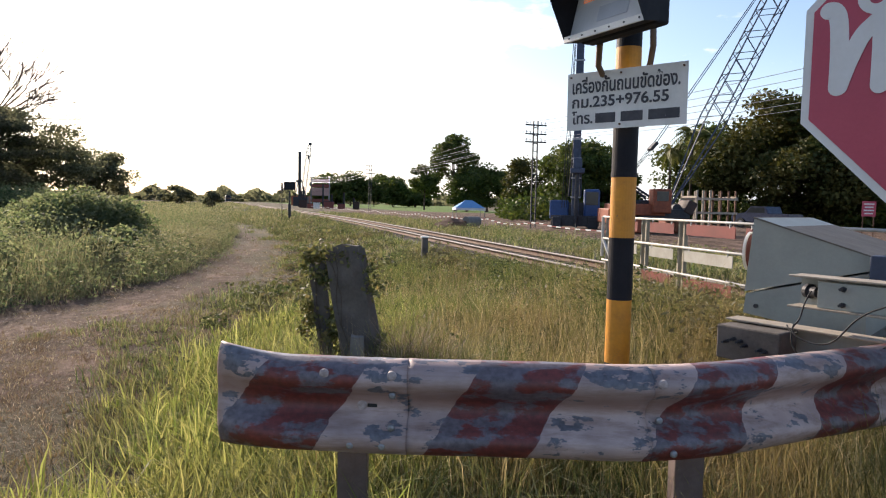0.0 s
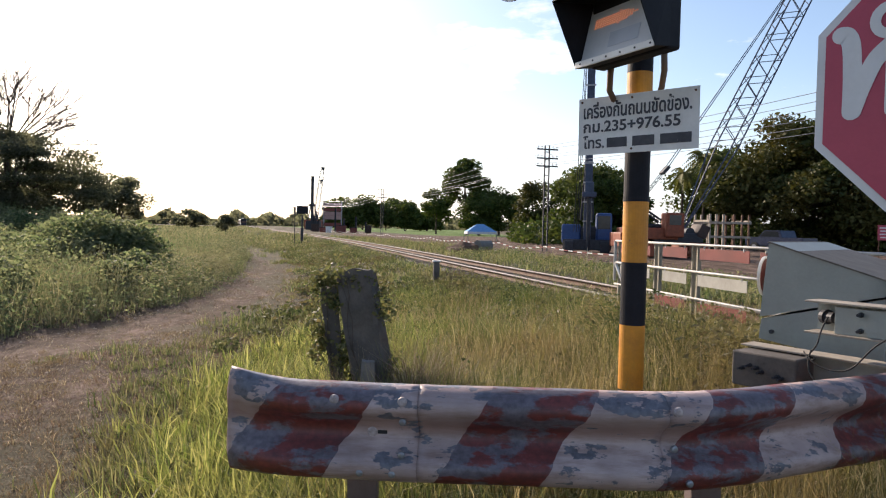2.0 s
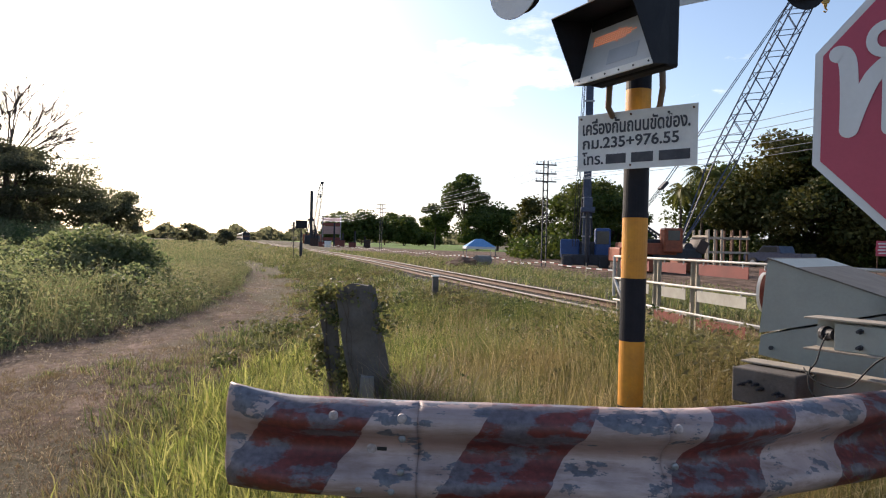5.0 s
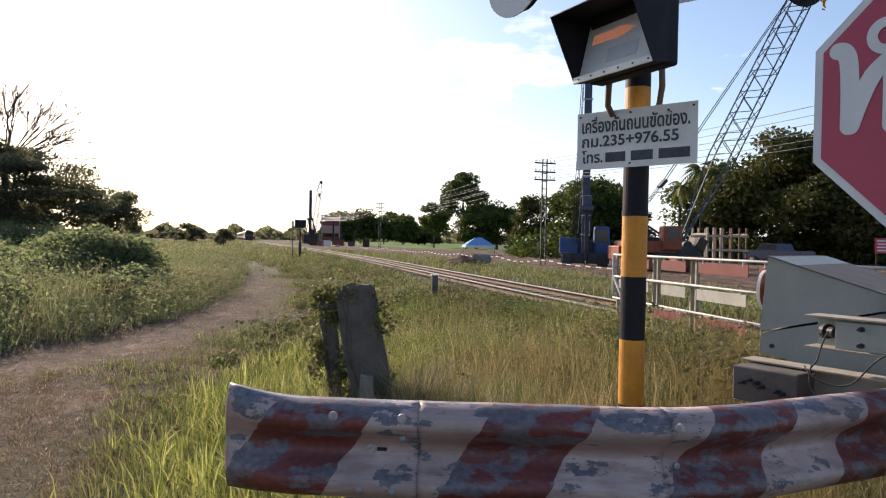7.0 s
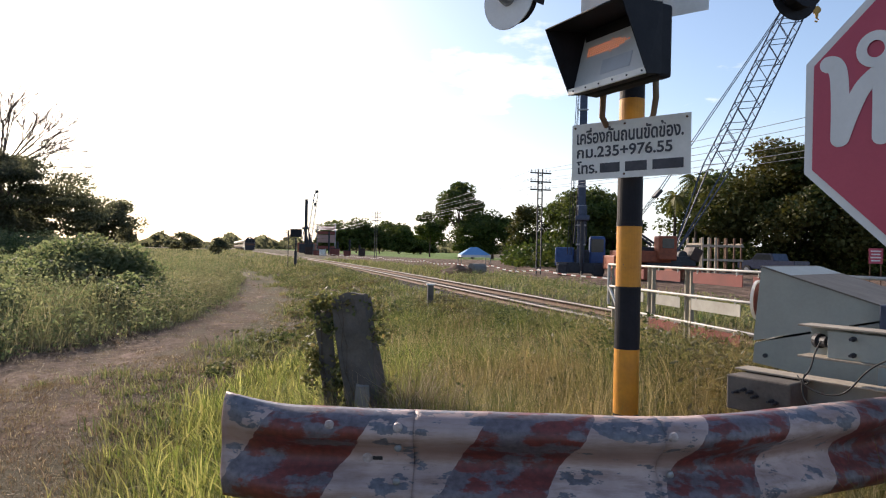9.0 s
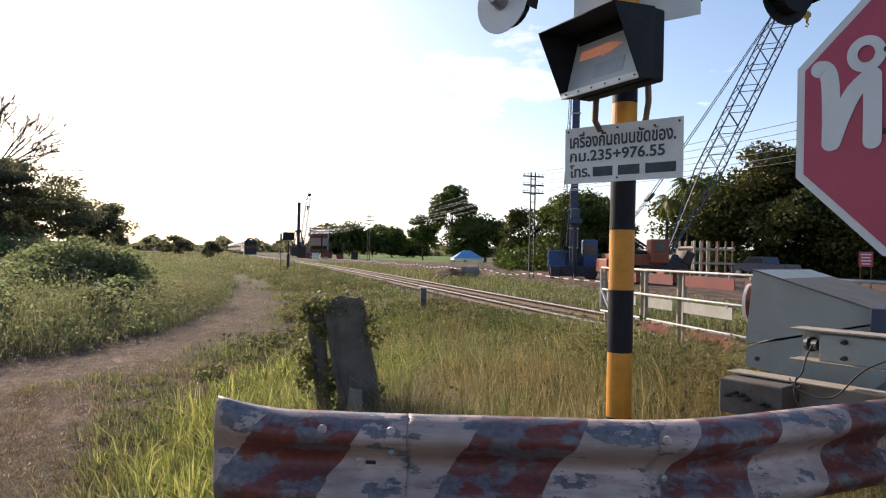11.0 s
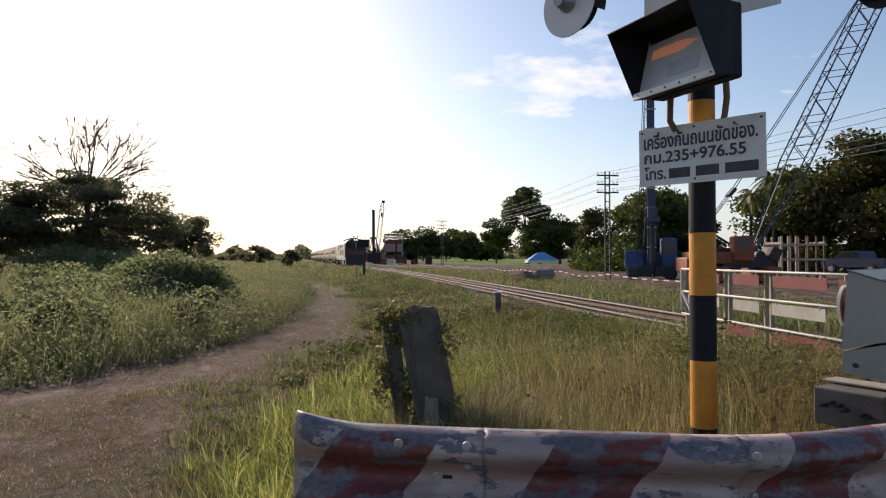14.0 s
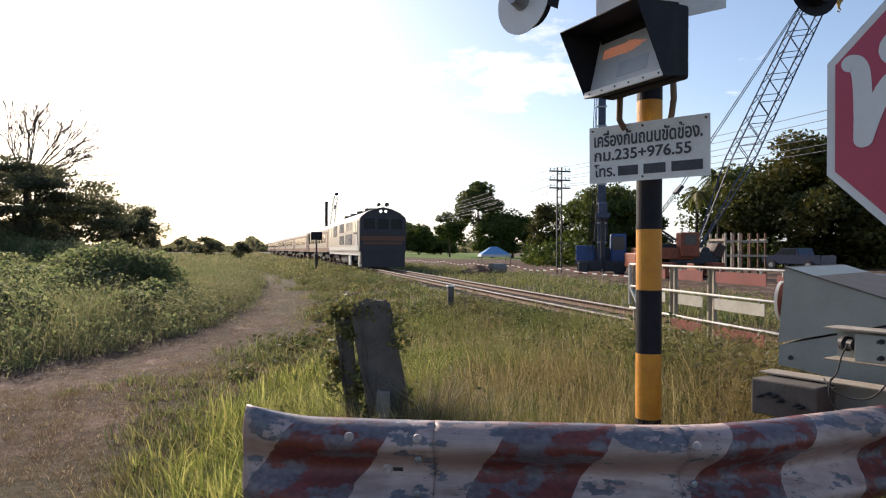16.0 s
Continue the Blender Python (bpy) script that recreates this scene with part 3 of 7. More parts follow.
def guard_point(a):
    """Place and heading on the guard rail's line at the run a (0 at x = -0.75)."""
    left = a
    for p, q in zip(RAIL_LINE, RAIL_LINE[1:]):
        d = math.dist(p, q)
        if left <= d or q == RAIL_LINE[-1]:
            k = left / d
            return Vector((p[0] + (q[0] - p[0]) * k, p[1] + (q[1] - p[1]) * k)), math.atan2(q[1] - p[1], q[0] - p[0])
        left -= d


def make_guard_rail():
    rail = thing("guard_rail", (0, 0, 0), 0, "dented steel guard rail with worn red and white stripes", "guard rail")

    def beam(a0, a1, proud, flare=0.0):
        n = max(int((a1 - a0) / 0.03), 2)
        bm = bmesh.new()
        uvl = bm.loops.layers.uv.new("run")
        grid = []
        for i in range(n + 1):
            a = a0 + (a1 - a0) * i / n
            p, h = guard_point(a)
            h2 = sum(guard_point(max(a + e, 0))[1] for e in (-0.12, -0.06, 0.0, 0.06, 0.12)) / 5
            f = max(0.0, 1 - a / flare) ** 1.6 if flare else 0.0
            row = []
            dent = 0.004 * math.sin(a * 7.0) + 0.002 * math.sin(a * 23)
            for o, z in W_PROFILE:
                depth = o * (1 - f * 0.75) + proud + dent * (0.4 + z)
                zz = z * 1.06 * (1 + 0.08 * f) + 0.03 * f + dent * 0.4
                curl = -0.05 * f * f + 0.025 * f * (abs(z) / 0.156) ** 2
                nx, ny = math.sin(h2), -math.cos(h2)
                x = p.x + nx * depth + math.cos(h2) * (-0.015 * f * (1 - (z / 0.156) ** 2))
                y = p.y + ny * depth - curl * 0.4
                row.append((bm.verts.new((x, y, GUARD_Z + zz)), a, z))
            grid.append(row)
        for r0, r1 in zip(grid, grid[1:]):
            for k in range(len(W_PROFILE) - 1):
                quad = (r0[k], r1[k], r1[k + 1], r0[k + 1])
                face = bm.faces.new([q[0] for q in quad])
                for lp, q in zip(face.loops, quad):
                    lp[uvl].uv = (q[1] - 0.18, 0.156 - q[2])
        ob = part("beam", bm, M_GUARD, rail, smooth=True)
        sol = ob.modifiers.new("thickness", "SOLIDIFY")
        sol.thickness, sol.offset = 0.004, 0.0
        return ob

    beam(0.0, 0.66, 0.004, 0.26)
    beam(0.655, 1.48, 0.0)
    beam(1.475, 4.4, -0.004)
    for a, z, big in ((0.38, 0.125, 1), (0.61, 0.125, 1), (0.61, 0.05, 0), (0.50, 0.0, 2), (0.61, -0.055, 0), (0.47, -0.12, 0), (1.50, 0.12, 1), (1.52, -0.02, 0), (1.55, -0.12, 0), (0.58, -0.12, 0)):
        p, h = guard_point(a)
        prof = max(o for o, zz in W_PROFILE if abs(zz - z) < 0.03)
        bm = bmesh.new()
        n = Vector((math.sin(h), -math.cos(h), 0))
        c = Vector((p.x, p.y, GUARD_Z + z)) + n * (prof + 0.002)
        r = (0.013, 0.017, 0.019)[big]
        rod(bm, c - n * 0.006, c + n * 0.002, r, r * 0.9, 16)
        rod(bm, c + n * 0.002, c + n * 0.005, r * 0.9, r * 0.45, 16)
        part("bolt", bm, M_BOLT if big else M_ZINC, rail, smooth=False)
    p, h = guard_point(0.535)
    bm = bmesh.new()
    n = Vector((math.sin(h), -math.cos(h), 0))
    box(bm, Vector((p.x, p.y, GUARD_Z)) + n * 0.0075, (0.034, 0.004, 0.014), Matrix.Rotation(h, 3, "Z"), bevel=0.0015)
    part("slot", bm, M_RUBBER, rail, "dark bolt slot")
    for x, y in ((-0.30, 2.47), (0.95, 2.47), (2.6, 3.25)):
        bm = bmesh.new()
        g = float(height(x, y)) - 0.12
        for dx, sx, sy in ((0, 0.105, 0.008), (-0.05, 0.008, 0.07), (0.05, 0.008, 0.07)):
            box(bm, (x + dx, y + (0.0 if sx > 0.05 else 0.034), (g + 0.8) / 2), (sx, sy, 0.8 - g))
        part("post", bm, M_POSTSTEEL, rail)


make_guard_rail()

# ---- the signal post at the crossing ----
TURN = -38.0  # the plates' turn about z, facing the road


def plate_text(name, body, size, at, material, parent, width=None):
    """Writing that lies 2 mm proud of a plate in the plate's own xz plane."""
    cu = bpy.data.curves.new(name, "FONT")
    cu.body, cu.size, cu.align_x, cu.align_y, cu.extrude = body, size, "LEFT", "CENTER", 0.0006
    cu.offset = size * 0.022
    ob = new(name, cu)
    bpy.context.view_layer.update()
    me = bpy.data.meshes.new_from_object(ob.evaluated_get(bpy.context.evaluated_depsgraph_get()))
    bpy.data.objects.remove(ob)
    bpy.data.curves.remove(cu)
    co = np.zeros(len(me.vertices) * 3, dtype=np.float32)
    me.vertices.foreach_get("co", co)
    co = co.reshape(-1, 3)
    if width and len(co):
        co[:, 0] = (co[:, 0] - co[:, 0].min()) * width / max(co[:, 0].max() - co[:, 0].min(), 1e-6)
    me.vertices.foreach_set("co", co.ravel())
    me.materials.clear()
    me.materials.append(material)
    ob = new(name, me)
    ob.parent = parent
    ob.matrix_basis = pose(*at, 90, 0, 0)
    return ob


def make_signal_post():
    x, y = 0.97, 3.62
    g = float(height(x, y))
    post = thing("crossing_signal", (x, y, g), 0, "black and yellow banded crossing signal post with a lit display", "railway signal")
    edges = [0.0, 0.9 - g - 0.34, 0.9 - g, 1.23 - g, 1.56 - g, 1.89 - g, 2.22 - g, 2.55 - g, 2.95 - g]
    for k, (a, b) in enumerate(zip(edges, edges[1:])):
        bm = bmesh.new()
        rod(bm, (0, 0, a - (0.1 if k == 0 else 0)), (0, 0, b), 0.0655, 0.0655, 28)
        part("pole_band", bm, M_BLACK if k % 2 == 0 else M_YELLOW, post, "black painted band" if k % 2 == 0 else "yellow painted band", smooth=False)
    # steel strip that guards the seam
    for a in (1.89 - g, 1.56 - g):
        bm = bmesh.new()
        rod(bm, (0, 0, a - 0.012), (0, 0, a + 0.012), 0.068, 0.068, 28)
        part("clamp", bm, M_HOODBLACK, post)
    # hooded display
    HW = 0.53
    hood = part("display_housing", (lambda b: (box(b, (HW / 2, 0.125, 0.17), (HW - 0.03, 0.09, 0.33), bevel=0.014), b)[1])(bmesh.new()), M_HOODBLACK, post, "black sheet-metal housing")
    hood.matrix_basis = pose(-0.37, -0.19, 2.19 - g, 0, 0, -61)
    bm = bmesh.new()
    rim = [(0.0, 0.0, 0.0), (HW, 0.0, 0.0), (HW - 0.005, -0.15, 0.312), (-0.01, -0.15, 0.312)]
    box_edge = [(0.012, 0.015), (HW - 0.012, 0.015), (HW - 0.012, 0.335), (0.012, 0.335)]
    fo = [bm.verts.new(p) for p in rim]
    fi = [bm.verts.new((a, 0.10, b)) for a, b in box_edge]
    for k in range(4):
        bm.faces.new((fo[k], fo[(k + 1) % 4], fi[(k + 1) % 4], fi[k]))
    visor = part("visor", bm, M_HOODBLACK, hood, "flared black visor")
    visor.modifiers.new("thickness", "SOLIDIFY").thickness = 0.006
    tilt = Matrix.Translation((HW / 2, 0.058, 0.172)) @ Matrix.Rotation(radians(-14), 4, "X")
    bm = bmesh.new()
    box(bm, (0, 0, 0), (HW - 0.03, 0.006, 0.335))
    bmesh.ops.transform(bm, matrix=tilt, verts=bm.verts[:])
    part("screen", bm, M_LEDPANEL, hood, "grey display screen")
    bm = bmesh.new()
    box(bm, (0.03, -0.0045, -0.07), (0.20, 0.003, 0.075), bevel=0.001)
    bmesh.ops.transform(bm, matrix=tilt, verts=bm.verts[:])
    part("screen_label", bm, M_LEDLABEL, hood, "faint rectangular patch on the screen")
    # white lip paints in the skylight caught by the visor's lower edge
    bm = bmesh.new()
    box(bm, (HW / 2, -0.004, 0.014), (HW - 0.005, 0.010, 0.032), bevel=0.003)
    part("lip", bm, M_SIGNWHITE, hood, "lower lip painted white for skylight on the visor edge")
    for k in range(6):
        bm = bmesh.new()
        rod(bm, (0.045 + k * 0.093, -0.009, 0.014), (0.045 + k * 0.093, -0.013, 0.014), 0.005, 0.004, 8)
        part("screw", bm, M_DARKSTEEL, hood)
    # amber arrow of small diodes
    bm = bmesh.new()
    for r in range(7):
        for c in range(18):
            half = 2.2 if c < 10 else 3.4 - (c - 10) * 0.45
            if abs(r - 3) <= half:
                box(bm, (-0.195 + c * 0.0165, -0.0045, 0.038 + (r - 3) * 0.0105), (0.0095, 0.003, 0.0062))
    bmesh.ops.transform(bm, matrix=tilt, verts=bm.verts[:])
    part("arrow", bm, M_AMBER, hood, "lit amber arrow")
    bm = bmesh.new()
    rod(bm, (0.30, 0.17, 0.1), (0.30, 0.17, 0.26), 0.03, 0.03, 10)
    box(bm, (0.30, 0.25, 0.18), (0.06, 0.18, 0.05), bevel=0.004)
    part("bracket", bm, M_HOODBLACK, hood)
    for pts in ([(-0.185, -0.20, 2.27), (-0.188, -0.15, 2.19), (-0.175, -0.08, 2.11), (-0.12, -0.01, 2.05), (-0.05, 0.03, 2.0)], [(0.09, -0.10, 2.36), (0.105, -0.07, 2.22), (0.105, -0.03, 2.14), (0.09, 0.0, 2.07), (0.07, 0.03, 2.0)]):
        bm = bmesh.new()
        tube(bm, [Vector((a, b, c - g)) for a, b, c in pts], 0.016, 8)
        part("conduit", bm, M_TUBE, post, "brown flexible conduit", smooth=True)
    # notice plate
    plate = part("notice_plate", (lambda b: (box(b, (0, 0, 0), (0.64, 0.004, 0.30), bevel=0.001), b)[1])(bmesh.new()), M_SIGNWHITE, post, "white notice plate with stencilled black writing")
    plate.matrix_basis = pose(-0.045, -0.115, 1.945 - g, 0, 0, TURN) @ pose(0, 0, 0, 0, -0.5, 0)
    plate_text("writing", "เครื่องกั้นถนนขัดข้อง.", 0.095, (-0.29, -0.004, 0.072), M_SIGNBLACK, plate, 0.575)
    plate_text("writing", "กม.235+976.55", 0.078, (-0.29, -0.004, -0.008), M_SIGNBLACK, plate, 0.52)
    plate_text("writing", "โทร.", 0.078, (-0.29, -0.004, -0.092), M_SIGNBLACK, plate, 0.12)
    for a, b in ((-0.155, -0.045), (-0.015, 0.10), (0.13, 0.285)):
        bm = bmesh.new()
        box(bm, ((a + b) / 2, -0.003, -0.092), (b - a, 0.002, 0.05))
        part("bar", bm, M_SIGNBLACK, plate)
    for cx, cz in ((-0.30, 0.13), (0.30, 0.13), (-0.02, 0.13), (-0.02, -0.13)):
        bm = bmesh.new()
        rod(bm, (cx, -0.002, cz), (cx, -0.008, cz), 0.006, 0.005, 10)
        part("rivet", bm, M_RUST, plate)
    # white board above the display
    board = part("name_board", (lambda b: (box(b, (0, 0, 0), (0.72, 0.004, 0.42), bevel=0.001), b)[1])(bmesh.new()), M_SIGNWHITE, post, "white enamel board with black marks")
    board.matrix_basis = pose(0.06, 0.085, 2.87 - g, 0, 0, TURN)
    for a, b in ((-0.30, -0.22), (-0.2, -0.1), (-0.07, 0.05)):
        bm = bmesh.new()
        box(bm, ((a + b) / 2, -0.003, -0.14), (b - a, 0.002, 0.06))
        part("bar", bm, M_SIGNBLACK, board)
    # flashing lights on their arms
    for dx, dy, z, turn in ((-0.69, -0.30, 2.645, 133), (0.30, 0.02, 2.80, 18), (0.90, 0.10, 2.86, 18)):
        bm = bmesh.new()
        tube(bm, [Vector((0, 0, 2.9 - g)), Vector((dx * 0.5, dy * 0.5, 2.93 - g)), Vector((dx, dy, z + 0.2 - g)), Vector((dx, dy, z - g))], 0.022, 8)
        part("lamp_arm", bm, M_HOODBLACK, post)
        lamp = part("warning_lamp", (lambda b: (rod(b, (0, -0.005, 0), (0, -0.08, 0), 0.11, 0.115, 24), b)[1])(bmesh.new()), M_HOODBLACK, post, "unlit round warning lamp")
        lamp.matrix_basis = pose(dx, dy, z - g, 0, 0, turn) @ Matrix.Scale(0.62 if dx == 0.30 else 1.0, 4)
        bm = bmesh.new()
        rod(bm, (0, 0.0, 0), (0, 0.006, 0), 0.162, 0.162, 36)
        part("backboard", bm, M_SIGNBORDER if dx < 0 else M_HOODBLACK, lamp, "round painted backboard")
        bm = bmesh.new()
        rod(bm, (0, 0.006, 0.0), (0, 0.075, 0.0), 0.05, 0.03, 16)
        part("socket", bm, M_ZINC, lamp, "grey lamp socket")
        bm = bmesh.new()
        for k in range(13):
            p = [(0.135 * math.cos(q), 0.135 * math.sin(q)) for q in (radians(-20 + k * 220 / 13), radians(-20 + (k + 1) * 220 / 13))]
            bm.faces.new([bm.verts.new(c) for c in ((p[0][0], -0.0, p[0][1]), (p[1][0], -0.0, p[1][1]), (p[1][0], -0.11, p[1][1]), (p[0][0], -0.11, p[0][1]))])
        v = part("cowl", bm, M_HOODBLACK, lamp)
        v.modifiers.new("thickness", "SOLIDIFY").thickness = 0.004
    # concrete foot
    bm = bmesh.new()
    rod(bm, (0, 0, -0.1), (0, 0, 0.08), 0.22, 0.17, 20)
    part("footing", bm, M_CONCRETE, post)


make_signal_post()


# ---- the stop sign ----
def make_stop_sign():
    c, ap = Vector((1.66, 2.18, 1.915)), 0.49
    g = float(height(c.x, c.y))
    sign = thing("stop_sign", (c.x, c.y, g), -47, "faded red octagonal stop sign with a white border", "road sign")
    def octagon(r, depth):
        bm = bmesh.new()
        poly = [(r / math.cos(radians(22.5)) * math.cos(radians(22.5 + 45 * k)), c.z - g + r / math.cos(radians(22.5)) * math.sin(radians(22.5 + 45 * k))) for k in range(8)]
        prism(bm, poly, depth)
        return bm
    b = part("border", octagon(ap, 0.003), M_SIGNBORDER, sign, "white reflective border")
    f = part("face", octagon(ap - 0.028, 0.002), M_SIGNRED, sign, "faded red face")
    f.matrix_basis = pose(0, -0.003, 0)
    # the first letter has round loops and thick even strokes
    def stroke(pts, r, level=0.0, closed=False):
        p = [Vector(q) for q in pts]
        if not closed:
            # round the corners and the two ends
            fine = []
            for k in range(len(p) - 1):
                a, b2, c2, d = p[max(k - 1, 0)], p[k], p[k + 1], p[min(k + 2, len(p) - 1)]
                for q in range(8):
                    f = q / 8
                    fine.append(0.5 * (2 * b2 + (c2 - a) * f + (2 * a - 5 * b2 + 4 * c2 - d) * f * f + (3 * b2 - a - 3 * c2 + d) * f ** 3))
            p = fine + [p[-1]]
        n = len(p)
        lft, rgt = [], []
        for k in range(n):
            d = (p[(k + 1) % n] - p[k - 1]) if closed else (p[min(k + 1, n - 1)] - p[max(k - 1, 0)])
            nn = Vector((-d.y, d.x)).normalized() * r
            lft.append(p[k] + nn), rgt.append(p[k] - nn)
        bm = bmesh.new()
        quads = [(lft[k], lft[(k + 1) % n], rgt[(k + 1) % n], rgt[k]) for k in range(n if closed else n - 1)]
        caps = []
        if not closed:
            for end, nxt in ((p[0], p[1]), (p[-1], p[-2])):
                a0 = math.atan2(end.y - nxt.y, end.x - nxt.x)
                caps.append([end + Vector((math.cos(a0 + q), math.sin(a0 + q))) * r for q in (radians(-90 + 15 * i) for i in range(13))])
        for poly in quads + caps:
            bm.faces.new([bm.verts.new((q.x, 0, q.y)) for q in poly])
        bmesh.ops.remove_doubles(bm, verts=bm.verts[:], dist=0.0004)
        bmesh.ops.recalc_face_normals(bm, faces=bm.faces[:])
        ob = part("writing", bm, M_SIGNBORDER, sign)
        ob.modifiers.new("thickness", "SOLIDIFY").thickness = 0.0012
        ob.matrix_basis = pose(0, -0.0048 - level, c.z - g)
    stroke([(-0.412, 0.188), (-0.392, 0.180), (-0.378, 0.14), (-0.372, 0.03), (-0.372, -0.085)], 0.030)
    stroke([(-0.368, -0.085), (-0.34, 0.0), (-0.302, 0.085), (-0.252, 0.135)], 0.029, 0.0016)
    stroke([(-0.242, 0.135), (-0.24, 0.03), (-0.24, -0.09)], 0.029, 0.0048)
    stroke([(-0.262 + 0.044 * math.cos(q * math.pi / 12), 0.215 + 0.047 * math.sin(q * math.pi / 12)) for q in range(24)], 0.017, 0.0032, True)
    plate_text("writing", "ยุด", 0.30, (-0.17, -0.0055, c.z - g), M_SIGNBORDER, sign, 0.45)
    for dx, dz in ((-0.2, 0.22), (-0.2, -0.06), (0.2, 0.2)):
        bm = bmesh.new()
        rod(bm, (dx, -0.004, c.z - g + dz), (dx, -0.014, c.z - g + dz), 0.012, 0.009, 12)
        part("bolt", bm, M_DARKSTEEL, sign)
    bm = bmesh.new()
    box(bm, (0, 0.035, (c.z - g) / 2 + 0.15), (0.07, 0.05, c.z - g + 0.5), bevel=0.004)
    part("post", bm, M_ZINC, sign)


make_stop_sign()


# ---- the barrier machine ----
def make_barrier_machine():
    a = (1.745, 3.78)
    g = float(height(2.3, 3.9))
    mch = thing("barrier_machine", (*a, g), -42, "grey-green steel level crossing barrier machine with a sloping lid", "barrier machine")
    zb, zt, zr = 0.80 - g, 1.35 - g, 1.17 - g
    D = 1.15
    # lower box and hood with a seam between them
    bm = bmesh.new()
    prism(bm, [(-0.038, zb + 0.015), (0.30, zb - 0.03), (0.56, zb - 0.05), (0.56, 1.085 - g), (-0.028, 0.925 - g)], D - 0.03, pose(0, 0.01, 0))
    part("body", bm, M_CABINET, mch)
    bm = bmesh.new()
    prism(bm, [(-0.033, 0.937 - g), (0.575, 1.10 - g), (0.575, zr), (0.53, zr + 0.012), (0.02, zt), (0.0, zt - 0.01)], D)
    part("hood", bm, M_CABINET, mch)
    bm = bmesh.new()
    prism(bm, [(-0.006, zt - 0.002), (0.0, zt + 0.004), (0.535, zr + 0.017), (0.585, zr + 0.002), (0.585, zr - 0.006), (0.53, zr + 0.010)], D + 0.012, pose(0, -0.006, 0))
    part("lid", bm, M_CABTOP, mch, "dusty dark sloping lid")
    bm = bmesh.new()
    rod(bm, (0.03, -0.004, zb + 0.06), (0.03, 0.02, zb + 0.06), 0.012, 0.012, 12)
    part("latch", bm, M_DARKSTEEL, mch)
    bm = bmesh.new()
    box(bm, (0.665, -0.02, 1.10 - g), (0.18, 0.10, 0.16), bevel=0.006)
    part("motor_cover", bm, M_BOOM, mch, "dark blue-grey motor cover")
    bm = bmesh.new()
    box(bm, (0.36, D / 2, zb / 2 - 0.02), (0.36, 0.5, zb + 0.1), bevel=0.01)
    part("pedestal", bm, M_CONCRETE, mch)
    # round reflector on the far side
    disc = part("reflector", (lambda b: (rod(b, (-0.09, 0.22, 1.15 - g), (-0.075, 0.22, 1.15 - g), 0.115, 0.115, 32), b)[1])(bmesh.new()), M_SIGNBORDER, mch, "round red reflector with a white rim")
    bm = bmesh.new()
    rod(bm, (-0.094, 0.22, 1.15 - g), (-0.09, 0.22, 1.15 - g), 0.09, 0.09, 32)
    part("reflector_face", bm, M_FENCERED, disc, "faded red face")
    bm = bmesh.new()
    rod(bm, (-0.075, 0.22, 1.15 - g), (-0.071, 0.22, 1.15 - g), 0.104, 0.104, 32)
    part("reflector_back", bm, M_FENCERED, disc, "faded red back")
    bm = bmesh.new()
    rod(bm, (-0.08, 0.22, 1.15 - g), (0.0, 0.22, 1.15 - g), 0.02, 0.02, 10)
    part("bracket", bm, M_DARKSTEEL, disc)
    # counterweight arms: two channels that reach out of the machine
    def channel(x0, x1, y, z0, z1, flange, name, mat_web, mat_fl):
        bm = bmesh.new()
        box(bm, ((x0 + x1) / 2, y, (z0 + z1) / 2), (x1 - x0, 0.008, z1 - z0))
        web = part(name, bm, mat_web, mch)
        for z in (z0, z1):
            bm = bmesh.new()
            box(bm, ((x0 + x1) / 2, y - flange / 2 + 0.02, z), (x1 - x0 + 0.02, flange, 0.009), bevel=0.002)
            part("flange", bm, M_DUSTSTEEL if mat_fl else mat_web, web, "dusty rusty flange")
        return web
    upper = channel(0.38, 1.5, -0.42, 0.955 - g, 1.095 - g, 0.13, "upper_arm", M_CABINET, True)
    bm = bmesh.new()
    box(bm, (0.95, -0.50, 1.02 - g), (0.92, 0.012, 0.12), bevel=0.003)
    part("side_plate", bm, M_CABINET, upper, "grey-green side plate")
    for x, z in ((0.60, 1.055), (0.60, 0.985), (1.02, 1.05), (0.95, 0.99)):
        bm = bmesh.new()
        rod(bm, (x, -0.505, z - g), (x, -0.52, z - g), 0.012, 0.012, 6)
        rod(bm, (x, -0.52, z - g), (x, -0.545, z - g), 0.007, 0.007, 8)
        part("bolt", bm, M_DARKSTEEL, upper)
    bm = bmesh.new()
    rod(bm, (0.43, -0.45, 1.025 - g), (0.48, -0.475, 1.025 - g), 0.024, 0.024, 14)
    rod(bm, (0.42, -0.445, 1.025 - g), (0.44, -0.455, 1.025 - g), 0.034, 0.034, 14)
    part("pivot", bm, M_DARKSTEEL, upper)
    lower = channel(0.04, 1.5, -0.36, 0.70 - g, 0.84 - g, 0.12, "lower_arm", M_CABINET, True)
    bm = bmesh.new()
    box(bm, (0.215, -0.50, 0.745 - g), (0.31, 0.17, 0.165), bevel=0.008)
    part("counterweight", bm, M_DARKCONC, lower, "dark concrete counterweight block")
    for x, z in ((0.12, 0.752), (0.155, 0.768), (0.19, 0.762), (0.215, 0.745), (0.29, 0.738), (0.31, 0.732)):
        bm = bmesh.new()
        rod(bm, (x, -0.58, z - g), (x, -0.60, z - g), 0.010, 0.010, 6)
        rod(bm, (x, -0.60, z - g), (x, -0.635, z - g), 0.006, 0.006, 8)
        part("stud", bm, M_DARKSTEEL, lower)
    for arm in (upper, lower):
        arm.matrix_basis = pose(0.1, -0.42, 0) @ pose(0, 0, 0, 0, 0, -11) @ pose(-0.1, 0.42, 0)
